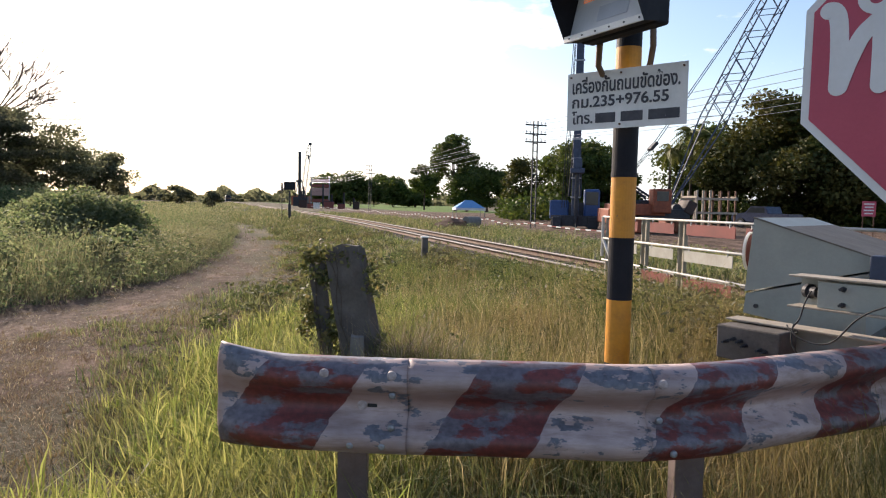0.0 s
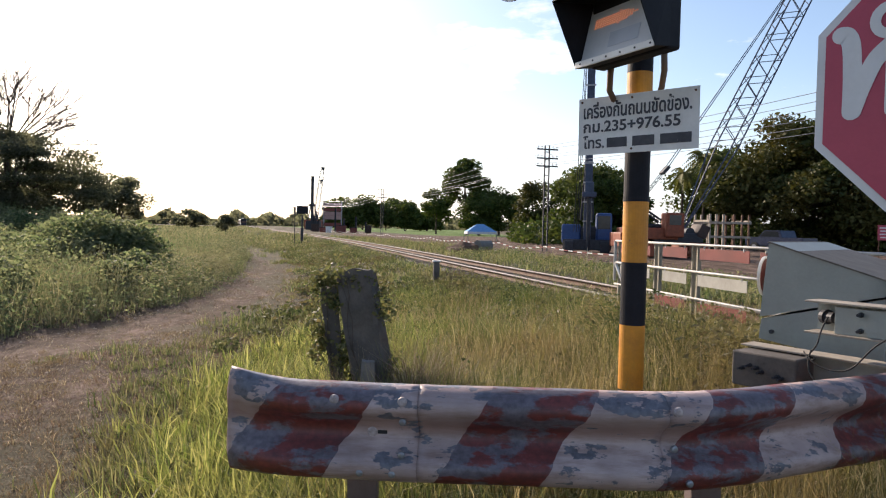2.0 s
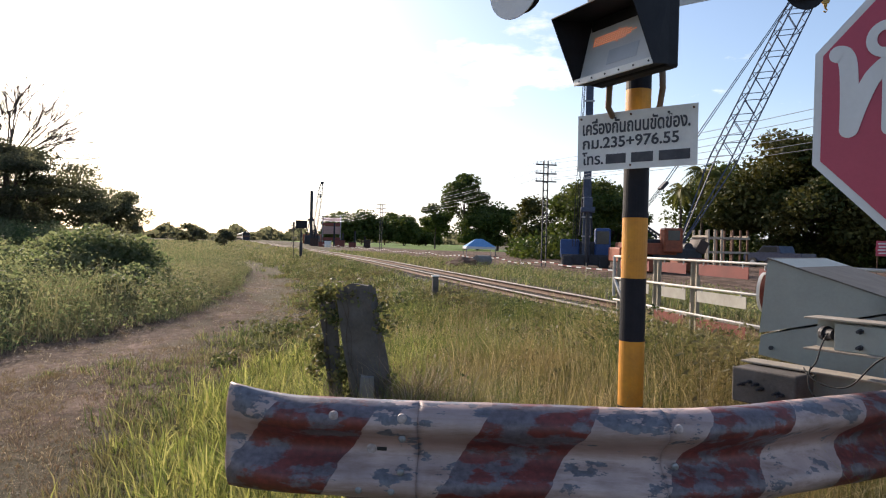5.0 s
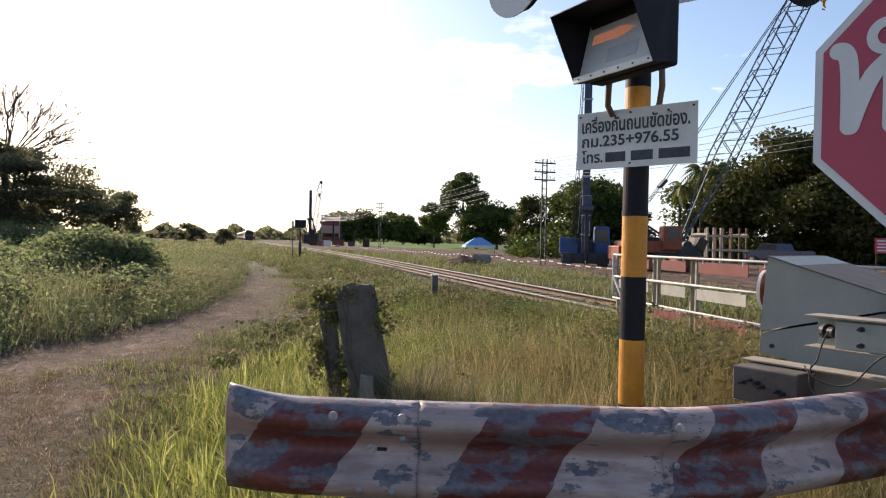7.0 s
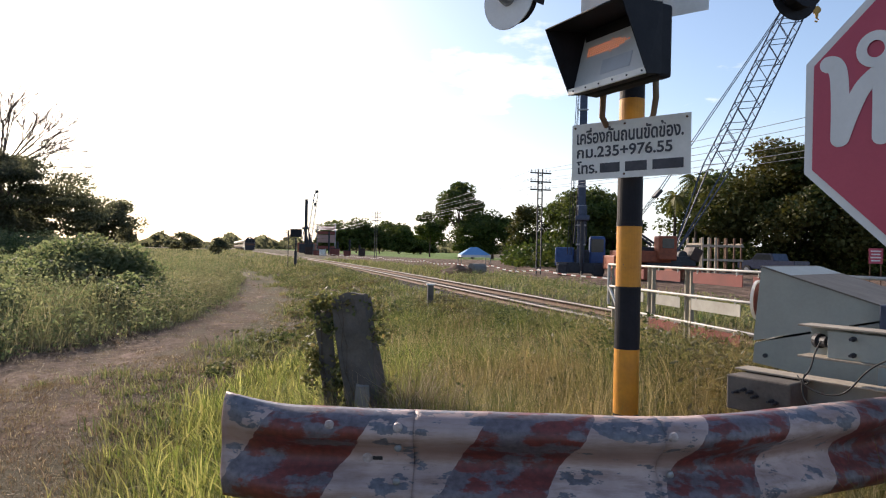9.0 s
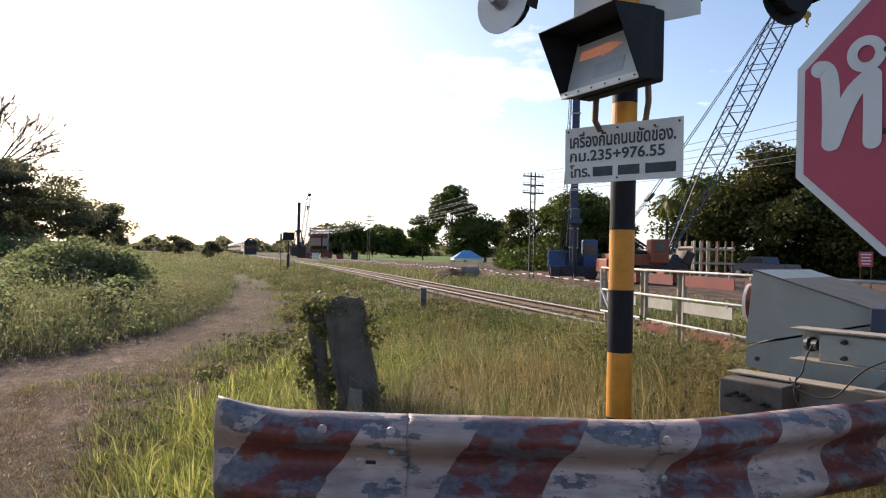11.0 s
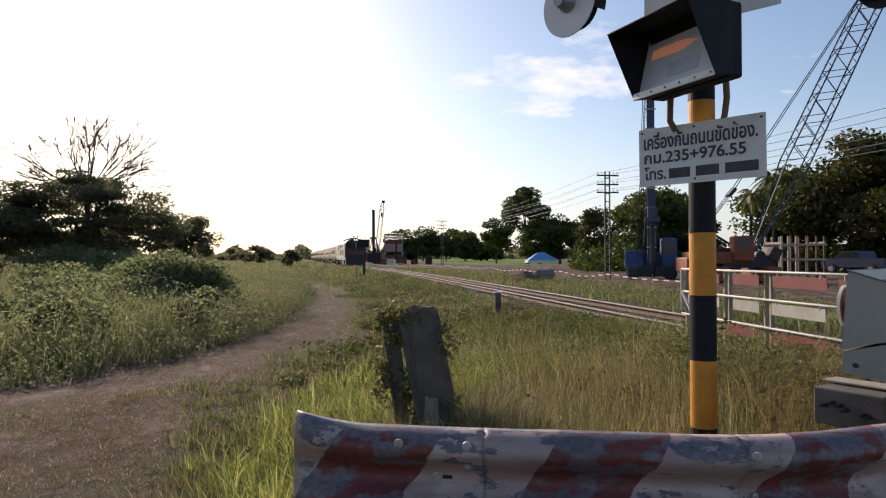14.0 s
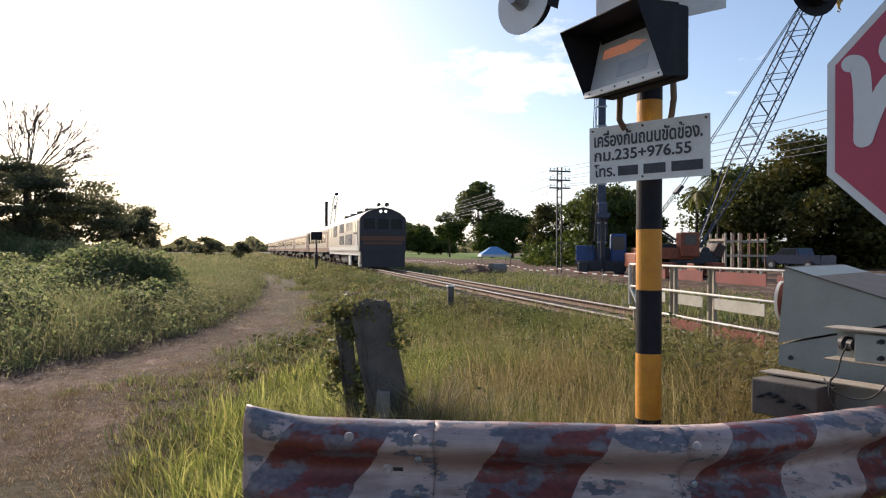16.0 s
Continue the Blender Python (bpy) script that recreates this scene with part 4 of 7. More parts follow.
    # loose cables
    for pts in ([(0.46, -0.5, 1.03), (0.44, -0.53, 0.97), (0.45, -0.55, 0.9), (0.40, -0.56, 0.86), (0.44, -0.58, 0.82), (0.55, -0.58, 0.80), (0.62, -0.58, 0.84), (0.68, -0.58, 0.95), (0.82, -0.58, 1.03), (1.0, -0.57, 1.07), (1.2, -0.56, 1.09)],
                [(0.42, -0.56, 0.88), (0.40, -0.58, 0.78), (0.5, -0.6, 0.72), (0.65, -0.6, 0.73), (0.82, -0.59, 0.85), (0.95, -0.58, 0.98), (1.05, -0.57, 1.06)],
                [(0.36, -0.5, 0.86), (0.40, -0.55, 0.83), (0.46, -0.56, 0.84), (0.42, -0.55, 0.86), (0.37, -0.54, 0.85)]):
        cu = bpy.data.curves.new("cable", "CURVE")
        cu.dimensions, cu.bevel_depth, cu.bevel_resolution = "3D", 0.0036, 2
        sp = cu.splines.new("NURBS")
        sp.points.add(len(pts) - 1)
        for p, q in zip(sp.points, pts):
            p.co = (q[0], q[1], q[2] - g, 1)
        sp.use_endpoint_u = True
        cu.materials.append(M_RUBBER)
        ob = new("cable", cu)
        bpy.context.view_layer.update()
        me = bpy.data.meshes.new_from_object(ob.evaluated_get(bpy.context.evaluated_depsgraph_get()))
        bpy.data.objects.remove(ob)
        ob = new("cable", me)
        ob.parent = upper


make_barrier_machine()


# ---- the pipe fence beside the track ----
def make_pipe_fence():
    a, b = Vector((1.98, 8.3, 0)), Vector((2.95, 3.9, 0))
    d = (b - a).normalized()
    f = thing("pipe_fence", (0, 0, 0), 0, "white pipe fence with red and white hanging plates", "fence")
    zs = (1.28, 1.02, 0.76, 0.5)
    for z in zs:
        bm = bmesh.new()
        rod(bm, a + Vector((0, 0, z)), b + Vector((0, 0, z)), 0.012, 0.012, 10)
        part("rail", bm, M_FENCE, f, smooth=True)
    for k in (0.03, 0.93, 1.66, 3.3, 4.4):
        p = a + d * k
        g = float(height(p.x, p.y))
        for off in ((0.0,) if k < 0.1 else (-0.045, 0.045)):
            bm = bmesh.new()
            q = p + d * off
            box(bm, (q.x + 0.045, q.y, (1.28 + g - 0.2) / 2 + 0.01), (0.035, 0.04, 1.28 - g + 0.2), bevel=0.004)
            part("post", bm, M_FENCEPOST, f, "olive-grey steel post")
    bm = bmesh.new()
    tube(bm, [a + Vector((0, 0, 1.02)), a + d * 0.55 + Vector((0, 0, 0.45))], 0.018, 8)
    tube(bm, [a + Vector((0, 0, 1.28)), a + Vector((0, 0, 0.8))], 0.02, 8)
    part("brace", bm, M_FENCE, f)
    for p, q in (((1.87, 5.6, 0.36), (2.12, 5.3, 0.48)), ((2.12, 5.3, 0.48), (2.22, 5.0, 0.30))):
        bm = bmesh.new()
        rod(bm, p, q, 0.012, 0.012, 8)
        part("bent_rail", bm, M_FENCE, f, "bent white pipe sunk in the grass")
    for k0, k1, z, mt in ((1.12, 1.58, 1.195, M_FENCERED), (1.80, 2.54, 1.195, M_FENCERED), (2.68, 3.4, 1.19, M_FENCERED), (0.15, 0.85, 0.94, M_PLATEGREY), (1.12, 1.58, 0.94, M_PLATEGREY), (1.78, 2.52, 0.94, M_PLATEGREY), (0.98, 1.55, 0.68, M_FENCERED), (1.78, 2.52, 0.68, M_FENCERED), (0.15, 0.85, 1.19, M_FENCERED)):
        p, q = a + d * k0, a + d * k1
        c = (p + q) / 2
        bm = bmesh.new()
        rot = Matrix.Rotation(math.atan2(d.y, d.x), 3, "Z")
        box(bm, (c.x, c.y, z), ((q - p).length, 0.006, 0.105), rot)
        pl = part("plate", bm, mt, f, "red plate" if mt is M_FENCERED else "white plate")
        for r in (p.lerp(q, 0.1), p.lerp(q, 0.9)):
            bm = bmesh.new()
            rod(bm, r + Vector((0, 0, z + 0.04)), r + Vector((0, 0, z + 0.1)), 0.008, 0.008, 6)
            part("hanger", bm, M_FENCE, pl)


make_pipe_fence()


# ---- the old concrete posts with vines ----
def leaf_cloud(points, normals_up, size, rng, aspect=0.6, jitter=0.4):
    """Leaf quads, folded at random, around the points."""
    n = len(points)
    a = rng.normal(size=(n, 3)); a[:, 2] *= 0.6
    a /= np.linalg.norm(a, axis=1, keepdims=True)
    b = rng.normal(size=(n, 3))
    b -= a * np.sum(a * b, axis=1, keepdims=True)
    b /= np.linalg.norm(b, axis=1, keepdims=True)
    s = size * rng.uniform(1 - jitter, 1 + jitter, (n, 1))
    a, b = a * s, b * s * aspect
    v = np.stack([points - a, points - 0.1 * a + b, points + a, points - 0.1 * a - b], 1)
    f = np.arange(n * 4).reshape(-1, 4)
    return v.reshape(-1, 3), [f]


def make_old_posts():
    rng = np.random.default_rng(11)
    for at, turn, w, d, h, lean, lab in (((-0.46, 4.6), -12, 0.235, 0.16, 1.12, (4.5, -9.5), "leaning mossy concrete post overgrown with vines"), ((-0.74, 4.75), 8, 0.10, 0.12, 1.05, (0, -6), "narrow dark concrete post overgrown with vines")):
        g = float(height(*at))
        t = thing("concrete_post", (*at, g - 0.08), turn, lab, "post", "old posts beside the lane")
        bm = bmesh.new()
        box(bm, (0, 0, h / 2), (w, d, h))
        bmesh.ops.subdivide_edges(bm, edges=bm.edges[:], cuts=7, use_grid_fill=True)
        for v in bm.verts:
            k = noise.noise(v.co * 7 + Vector((at[0], 0, 0)))
            v.co += Vector((k * 0.022, noise.noise(v.co * 9) * 0.02, (k - 0.3) * 0.06 if v.co.z > h * 0.9 else 0))
        s = part("shaft", bm, M_DARKCONC, t)
        s.matrix_basis = pose(0, 0, 0, 0, lean[1], 0)
        n = 2300 if w > 0.15 else 2000
        z = rng.random(n) ** 0.42 * (h + 0.05)
        side = rng.choice([-1, 1], n, p=[0.72, 0.28])
        x = side * (w / 2 + rng.uniform(-0.03, 0.03, n)) + side * np.abs(rng.normal(0, 0.045, n)) * (0.4 + z)
        top = z > h * 0.86
        x = np.where(top, rng.uniform(-w * 0.7, w * 0.7, n), x)
        y = rng.uniform(-d * 0.8, d * 0.7, n)
        # hang the leaves in loose sprays with gaps between them
        hold = rng.random(n) < np.clip(0.55 + 0.9 * np.sin(z * 13 + 5 * x + at[0] * 9), 0.06, 1)
        x, y, z, side = x[hold], y[hold], z[hold], side[hold]
        x = x + side * 0.05 * np.clip(np.sin(z * 13 + 1.0), 0, 1)
        z = z + np.where(z > h * 0.86, rng.uniform(0, 0.07, len(z)), 0)
        pts = np.stack([x, y, z], -1)
        v, f = leaf_cloud(pts, None, 0.0165, rng, 0.75)
        vine = new("vine", raw_mesh("vine", v, f, M_VINE))
        vine.parent = t
        vine.matrix_basis = pose(0, 0, 0, 0, lean[1], 0)
        tagged(vine, "small green and yellow vine leaves", kind="stuff")
        for k in range(2):
            bm = bmesh.new()
            pts = [Vector((rng.uniform(-w, -0.3 * w) * 0.5, -d / 2 - 0.006, zz)) for zz in np.linspace(0.05, h, 7)]
            tube(bm, pts, 0.0025, 5)
            st = part("vine_stem", bm, M_BARK, t)
            st.matrix_basis = pose(0, 0, 0, 0, lean[1], 0)
    g = float(height(-0.62, 4.45))
    t = thing("broken_stub", (-0.52, 4.38, g - 0.05), 0, "broken concrete stub with rusty streaks", "post")
    bm = bmesh.new()
    box(bm, (0, 0, 0.26), (0.085, 0.07, 0.54))
    bmesh.ops.subdivide_edges(bm, edges=bm.edges[:], cuts=5, use_grid_fill=True)
    for v in bm.verts:
        v.co += Vector((noise.noise(v.co * 11), noise.noise(v.co * 12 + Vector((3, 0, 0))), noise.noise(v.co * 10) * 2)) * 0.012
    part("shaft", bm, M_CONCRETE, t)


make_old_posts()


# ---- trees ----
def make_tree(at, h, crown, material, label, leaves=9000, leaf=0.16, trunk_r=0.22, clumps=40, seed=1, flat=0.0, limbs=9, squash=0.72, name="tree"):
    """A tapered trunk with limbs, and a crown of leaf clumps. crown: half width, half depth, height of its lower edge."""
    rng = np.random.default_rng(seed)
    g = float(height(*at))
    t = thing(name, (*at, g), 0, label, "tree")
    rx, ry, z0 = crown
    zc, rz = (h + z0) / 2, (h - z0) / 2
    bm = bmesh.new()
    top = Vector((rng.normal(0, 0.3), rng.normal(0, 0.3), z0 + rz * 0.9))
    pts = [Vector((0, 0, -0.2)), Vector((rng.normal(0, 0.12), 0, z0 * 0.5)), Vector((top.x * 0.5, top.y * 0.5, z0 + rz * 0.3)), top]
    for k, (p, q) in enumerate(zip(pts, pts[1:])):
        rod(bm, p, q, trunk_r * (1 - 0.25 * k), trunk_r * (1 - 0.25 * (k + 1)), 9)
    centres = []
    for k in range(clumps):
        while True:
            c = rng.uniform(-1, 1, 3)
            r2 = c @ c
            if 0.25 < r2 < 1.0 and not (c[2] < -0.6 and r2 > 0.7):
                break
        c = c * np.array([rx, ry, rz]) * (0.9 + 0.25 * rng.random()) + np.array([0, 0, zc])
        if flat:
            c[2] = zc + (c[2] - zc) * (1 - flat) + flat * rz * (0.75 - ((c[0] / rx) ** 2))
        centres.append(c)
    for k in range(limbs):
        c = Vector(centres[k % len(centres)])
        a = pts[1].lerp(top, 0.15 + 0.7 * rng.random())
        m = a.lerp(c, 0.5) + Vector((0, 0, 0.08 * h * rng.random()))
        rod(bm, a, m, trunk_r * 0.34, trunk_r * 0.22, 6)
        rod(bm, m, c, trunk_r * 0.22, trunk_r * 0.07, 6)
    part("trunk", bm, M_BARK, t, "grey-brown trunk and limbs")
    n = leaves
    idx = rng.integers(0, clumps, n)
    cr = rng.uniform(0.6, 1.2, clumps) * 0.46 * (rx * ry * rz) ** (1 / 3) * (34 / clumps) ** 0.33
    d = rng.normal(size=(n, 3))
    d /= np.linalg.norm(d, axis=1, keepdims=True)
    r = rng.random((n, 1)) ** 0.45
    p = np.array(centres)[idx] + d * r * cr[idx][:, None] * np.array([1.15, 1.15, squash])
    p = p[p[:, 2] > z0 * 0.35]
    v, f = leaf_cloud(p, None, leaf, rng, 0.62)
    cro = new("crown", raw_mesh("crown", v, f, material))
    cro.parent = t
    return t


def make_bare_tree(at, fork, rx, rise, seed, label):
    """A leafless tree: limbs that fan out from the fork into a round dome of twigs."""
    rng = np.random.default_rng(seed)
    t = thing("bare_tree", (*at, float(height(*at))), 0, label, "tree")
    bm = bmesh.new()
    rod(bm, (0, 0, -0.2), (0, 0, fork), 0.3, 0.2, 9)
    part("trunk", bm, M_BARK, t)

    def twig(bm, p, d, length, r, depth):
        q = p + d * length
        rod(bm, p, q, r, r * 0.65, 5 if depth > 1 else 3)
        if depth:
            for _ in range(4 if depth > 1 else 5):
                e = (d + Vector((rng.normal(0, 0.42), rng.normal(0, 0.35), rng.normal(0.05, 0.3)))).normalized()
                twig(bm, p.lerp(q, rng.uniform(0.4, 1.0)), e, length * rng.uniform(0.5, 0.72), max(r * 0.55, 0.022), depth - 1)

    for k in range(15):
        a = radians(-82 + 164 * (k + rng.uniform(-0.3, 0.3)) / 14)
        d = Vector((math.sin(a) * rx, rng.normal(0, 0.25) * rx, math.cos(a) * rise))
        bm = bmesh.new()
        twig(bm, Vector((0, 0, fork)), d.normalized(), d.length * 0.52, 0.085, 3)
        part("limb", bm, M_BARK, t)
    return t


def make_palm(at, h, seed, label="tall palm with drooping fronds", crown=2.2):
    rng = np.random.default_rng(seed)
    t = thing("palm_tree", (*at, float(height(*at))), 0, label, "tree", "palms behind the works")
    bm = bmesh.new()
    lean = rng.normal(0, 0.4, 2)
    prev = Vector((0, 0, -0.2))
    for k in range(1, 9):
        q = Vector((lean[0] * (k / 8) ** 2, lean[1] * (k / 8) ** 2, h * k / 8))
        rod(bm, prev, q, 0.17 - 0.008 * k, 0.16 - 0.008 * k, 8)
        prev = q
    part("trunk", bm, M_BARK, t)
    for k in range(18):
        az, el = rng.uniform(0, 6.28), rng.uniform(-0.35, 1.1)
        L = crown * rng.uniform(0.8, 1.15)
        vs, fs = [], []
        m = 12
        side = np.array([-math.sin(az), math.cos(az), 0])
        out = np.array([math.cos(az), math.sin(az), 0])
        for i in range(m + 1):
            a = i / m
            vs.append(np.array(prev) + out * L * a * math.cos(el * (1 - 0.3 * a)) + np.array([0, 0, L * (a * math.sin(el) - 0.75 * a * a)]))
        for i in range(m):
            a = (i + 0.5) / m
            for sgn in (-1, 1):
                w = 0.62 * math.sin(math.pi * (0.12 + 0.82 * a)) * crown / 2.2
                vs.append((vs[i] + vs[i + 1]) / 2 + side * sgn * w * 0.8 + out * w * 0.35 - np.array([0, 0, w * 0.55]))
                fs.append((i, i + 1, len(vs) - 1))
        fr = new("frond", raw_mesh("frond", np.array(vs), [np.array(fs)], M_PALM))
        fr.parent = t


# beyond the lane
# these crowns carry the haze in their pale leaf colour
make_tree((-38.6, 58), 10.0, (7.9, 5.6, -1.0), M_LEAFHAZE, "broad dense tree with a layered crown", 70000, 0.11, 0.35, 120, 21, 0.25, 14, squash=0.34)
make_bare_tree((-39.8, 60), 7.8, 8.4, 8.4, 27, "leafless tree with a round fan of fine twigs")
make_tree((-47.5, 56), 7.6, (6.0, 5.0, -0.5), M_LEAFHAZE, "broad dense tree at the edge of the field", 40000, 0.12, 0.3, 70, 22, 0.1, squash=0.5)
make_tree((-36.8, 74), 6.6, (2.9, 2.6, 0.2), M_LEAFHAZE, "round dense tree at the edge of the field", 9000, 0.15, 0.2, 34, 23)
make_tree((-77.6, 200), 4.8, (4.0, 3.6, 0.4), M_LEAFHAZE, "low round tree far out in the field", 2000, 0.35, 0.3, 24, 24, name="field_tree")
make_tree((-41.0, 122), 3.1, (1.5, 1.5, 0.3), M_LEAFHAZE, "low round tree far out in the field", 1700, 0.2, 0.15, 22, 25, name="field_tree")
# behind the works
make_tree((31.0, 60), 11.4, (7.2, 6, 0.2), M_LEAFYEL, "large dense tree with yellowing leaves", 70000, 0.19, 0.4, 90, 31)
make_tree((42, 58), 11.0, (7.5, 6, 0.2), M_LEAF, "large dense dark tree", 30000, 0.26, 0.4, 60, 32)
make_tree((28.0, 72), 9.6, (4.2, 4, 0.4), M_LEAF, "dense dark tree behind the works", 14000, 0.18, 0.3, 40, 33)
make_tree((16.4, 70), 6.8, (3.2, 3.2, 0.3), M_LEAF, "dense dark tree behind the works", 14000, 0.18, 0.3, 40, 34)
make_tree((13.0, 66), 7.8, (3.6, 3.4, 0.4), M_LEAF, "tall dense dark tree behind the works", 18000, 0.16, 0.3, 44, 35)
make_tree((9.3, 76), 6.6, (2.3, 2.3, 0.3), M_LEAFYEL, "olive tree at the edge of the works", 9000, 0.16, 0.2, 30, 36)
make_tree((2.6, 132), 13.4, (4.2, 4, 3.0), M_LEAF, "tall airy tree with a layered crown", 13000, 0.26, 0.35, 26, 41)
make_tree((8.4, 128), 8.2, (4.6, 4, 0.5), M_LEAF, "dense round tree beside the field", 12000, 0.24, 0.35, 40, 42)
make_tree((4.6, 126), 7.0, (3.0, 3, 0.6), M_LEAF, "dense round tree beside the field", 8000, 0.24, 0.35, 34, 44)
make_tree((-3.6, 140), 9.2, (2.6, 2.4, 2.0), M_LEAF, "thin airy tree beside the field", 4500, 0.26, 0.2, 16, 43)
for k, (x, y, h, w) in enumerate(((-36, 222, 10.5, 7), (-29, 218, 11.6, 8), (-22, 222, 11.2, 7.5), (-15.5, 215, 9.8, 5.5), (-9, 230, 7.5, 5))):
    make_tree((x, y), h * 0.9, (w, 5, -1.5), M_LEAF, "broad spreading tree beyond the green field", 11000, 0.42, 0.4, 44, 50 + k, 0.3)
for k, (x, y, h) in enumerate(((21.9, 66, 7.0), (24.0, 66, 8.8), (25.4, 64, 8.2), (9.9, 84, 5.8), (27.5, 72, 9.6))):
    make_palm((x, y), h, 70 + k)


def make_far_woods():
    """The low line of woods and the ridge on the horizon."""
    rng = np.random.default_rng(9)
    n = 34000
    az = rng.uniform(radians(-60), radians(75), n)
    rr = rng.uniform(430, 620, n)
    x, y = -np.sin(az) * rr, np.cos(az) * rr
    top = 5.5 + 3.0 * np.sin(az * 23) * np.cos(az * 61 + 1) + 3.0 * np.sin(az * 140 + 2)
    top = np.maximum(top, 3) * (1 + 0.7 * smooth(-az, 0.1, 0.5))
    z = rng.random(n) ** 0.7 * top
    v, f = leaf_cloud(np.stack([x, y, z], -1), None, 1.9, rng, 0.8)
    # distance haze is painted in through the pale leaf colour
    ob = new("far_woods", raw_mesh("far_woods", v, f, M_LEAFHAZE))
    tagged(ob, "low line of woods along the horizon, haze put into the leaf colour", "woods", kind="stuff")


make_far_woods()


# ---- shrubs, weeds and grass ----
def make_shrub(at, size, seed, label, n=5000, leaf=0.045):
    rng = np.random.default_rng(seed)
    g = float(height(*at))
    t = thing("shrub", (*at, g), 0, label, "shrub", "shrubs beside the lane")
    bm = bmesh.new()
    cs = []
    for k in range(16):
        c = rng.uniform(-1, 1, 3) * np.array([size[0], size[1], 0.5]) * 0.75
        c[2] = size[2] * (0.35 + 0.5 * rng.random()) * (1 - 0.35 * (c[0] / size[0]) ** 2)
        cs.append(c)
        m = Vector(c) * 0.5 + Vector((0, 0, 0.05))
        rod(bm, (0.2 * c[0], 0.2 * c[1], -0.05), m, 0.016, 0.011, 5)
        rod(bm, m, c, 0.011, 0.004, 5)
    part("stem", bm, M_BARK, t)
    idx = rng.integers(0, 16, n)
    d = rng.normal(size=(n, 3))
    d /= np.linalg.norm(d, axis=1, keepdims=True)
    rad = 0.42 * (size[0] * size[1] * size[2]) ** (1 / 3)
    p = np.array(cs)[idx] + d * rng.random((n, 1)) ** 0.5 * rad * np.array([1.2, 1.2, 0.85])
    p[:, 2] = np.abs(p[:, 2])
    v, f = leaf_cloud(p, None, leaf, rng, 0.55)
    c = new("foliage", raw_mesh("foliage", v, f, M_WEEDS))
    c.parent = t
    return t


for k, (at, size, n) in enumerate((((-10.6, 19.5), (1.75, 1.5, 1.75), 24000), ((-13.6, 20.5), (1.6, 1.4, 1.2), 11000), ((-16.8, 23.5), (1.8, 1.5, 1.4), 11000),
                                   ((-8.9, 13.2), (0.85, 0.75, 0.85), 6000), ((-7.6, 15.4), (0.6, 0.6, 0.75), 3500), ((-10.4, 14.8), (1.0, 0.9, 1.0), 7000),
                                   ((-11.6, 11.4), (0.9, 0.8, 0.9), 6000), ((-8.0, 17.6), (0.7, 0.7, 0.9), 4000), ((-13.2, 15.5), (1.1, 1.0, 1.05), 7000),
                                   ((-20, 34), (2.2, 2.0, 1.5), 7000), ((-24, 44), (2.6, 2.2, 1.7), 7000),
                                   ((-30, 50), (3.2, 2.6, 2.2), 7000), ((-36, 52), (4, 3, 2.8), 8000))):
    make_shrub(at, size, 100 + k, "leafy green shrub beside the dirt lane", n, 0.042 + 0.0012 * at[1])


def tufts(x, y, per, spread, rng):
    """Blade feet round the tufts' middles, and the way each blade falls."""
    n = len(x) * per
    cx, cy = np.repeat(x, per), np.repeat(y, per)
    sp = np.repeat(spread, per) if np.ndim(spread) else spread
    a, r = rng.uniform(0, 2 * np.pi, n), np.abs(rng.normal(0, 1, n)) * sp
    return cx + np.cos(a) * r, cy + np.sin(a) * r, a + rng.normal(0, 0.5, n), np.repeat(np.arange(len(x)), per)


def blades(name, x, y, h, w, material, label, seed, lean=0.35, category="grass", fall=None):
    """Grass or weed blades, each bent over to its own side, in one mesh."""
    rng = np.random.default_rng(seed)
    n = len(x)
    z = height(x, y) - 0.02
    a = rng.uniform(0, 2 * np.pi, n)
    b = rng.uniform(0, 2 * np.pi, n) if fall is None else fall
    side = np.stack([np.cos(a), np.sin(a), 0 * a], -1) * (w / 2)[:, None]
    ln = (np.abs(rng.normal(0, lean, n)) + 0.08) * h
    out = np.stack([np.cos(b), np.sin(b), 0 * b], -1) * ln[:, None]
    base = np.stack([x, y, z], -1)
    up = np.stack([0 * h, 0 * h, h], -1)
    mid = base + up * 0.55 + out * 0.3
    tip = base + up * (1 - 0.25 * np.minimum(ln / h, 1))[:, None] + out
    v = np.stack([base - side, base + side, mid + side * 0.75, mid - side * 0.75, tip], 1).reshape(-1, 3)
    k = np.arange(n)[:, None] * 5
    ob = new(name, raw_mesh(name, v, [k + np.array([0, 1, 2, 3]), k + np.array([3, 2, 4])], material))
    return tagged(ob, label, category, kind="stuff")


def scatter(n, r0, r1, a0, a1, seed, power=1.0):
    """Points in a sector round the viewpoint; a: degrees to the left of +y."""
    rng = np.random.default_rng(seed)
    r = r0 + (r1 - r0) * rng.random(n) ** power
    a = np.radians(rng.uniform(a0, a1, n))
    return -np.sin(a) * r, np.cos(a) * r, rng


def patchy(x, y, f, k):
    return 0.5 + 0.33 * wave(x, y, f, k)


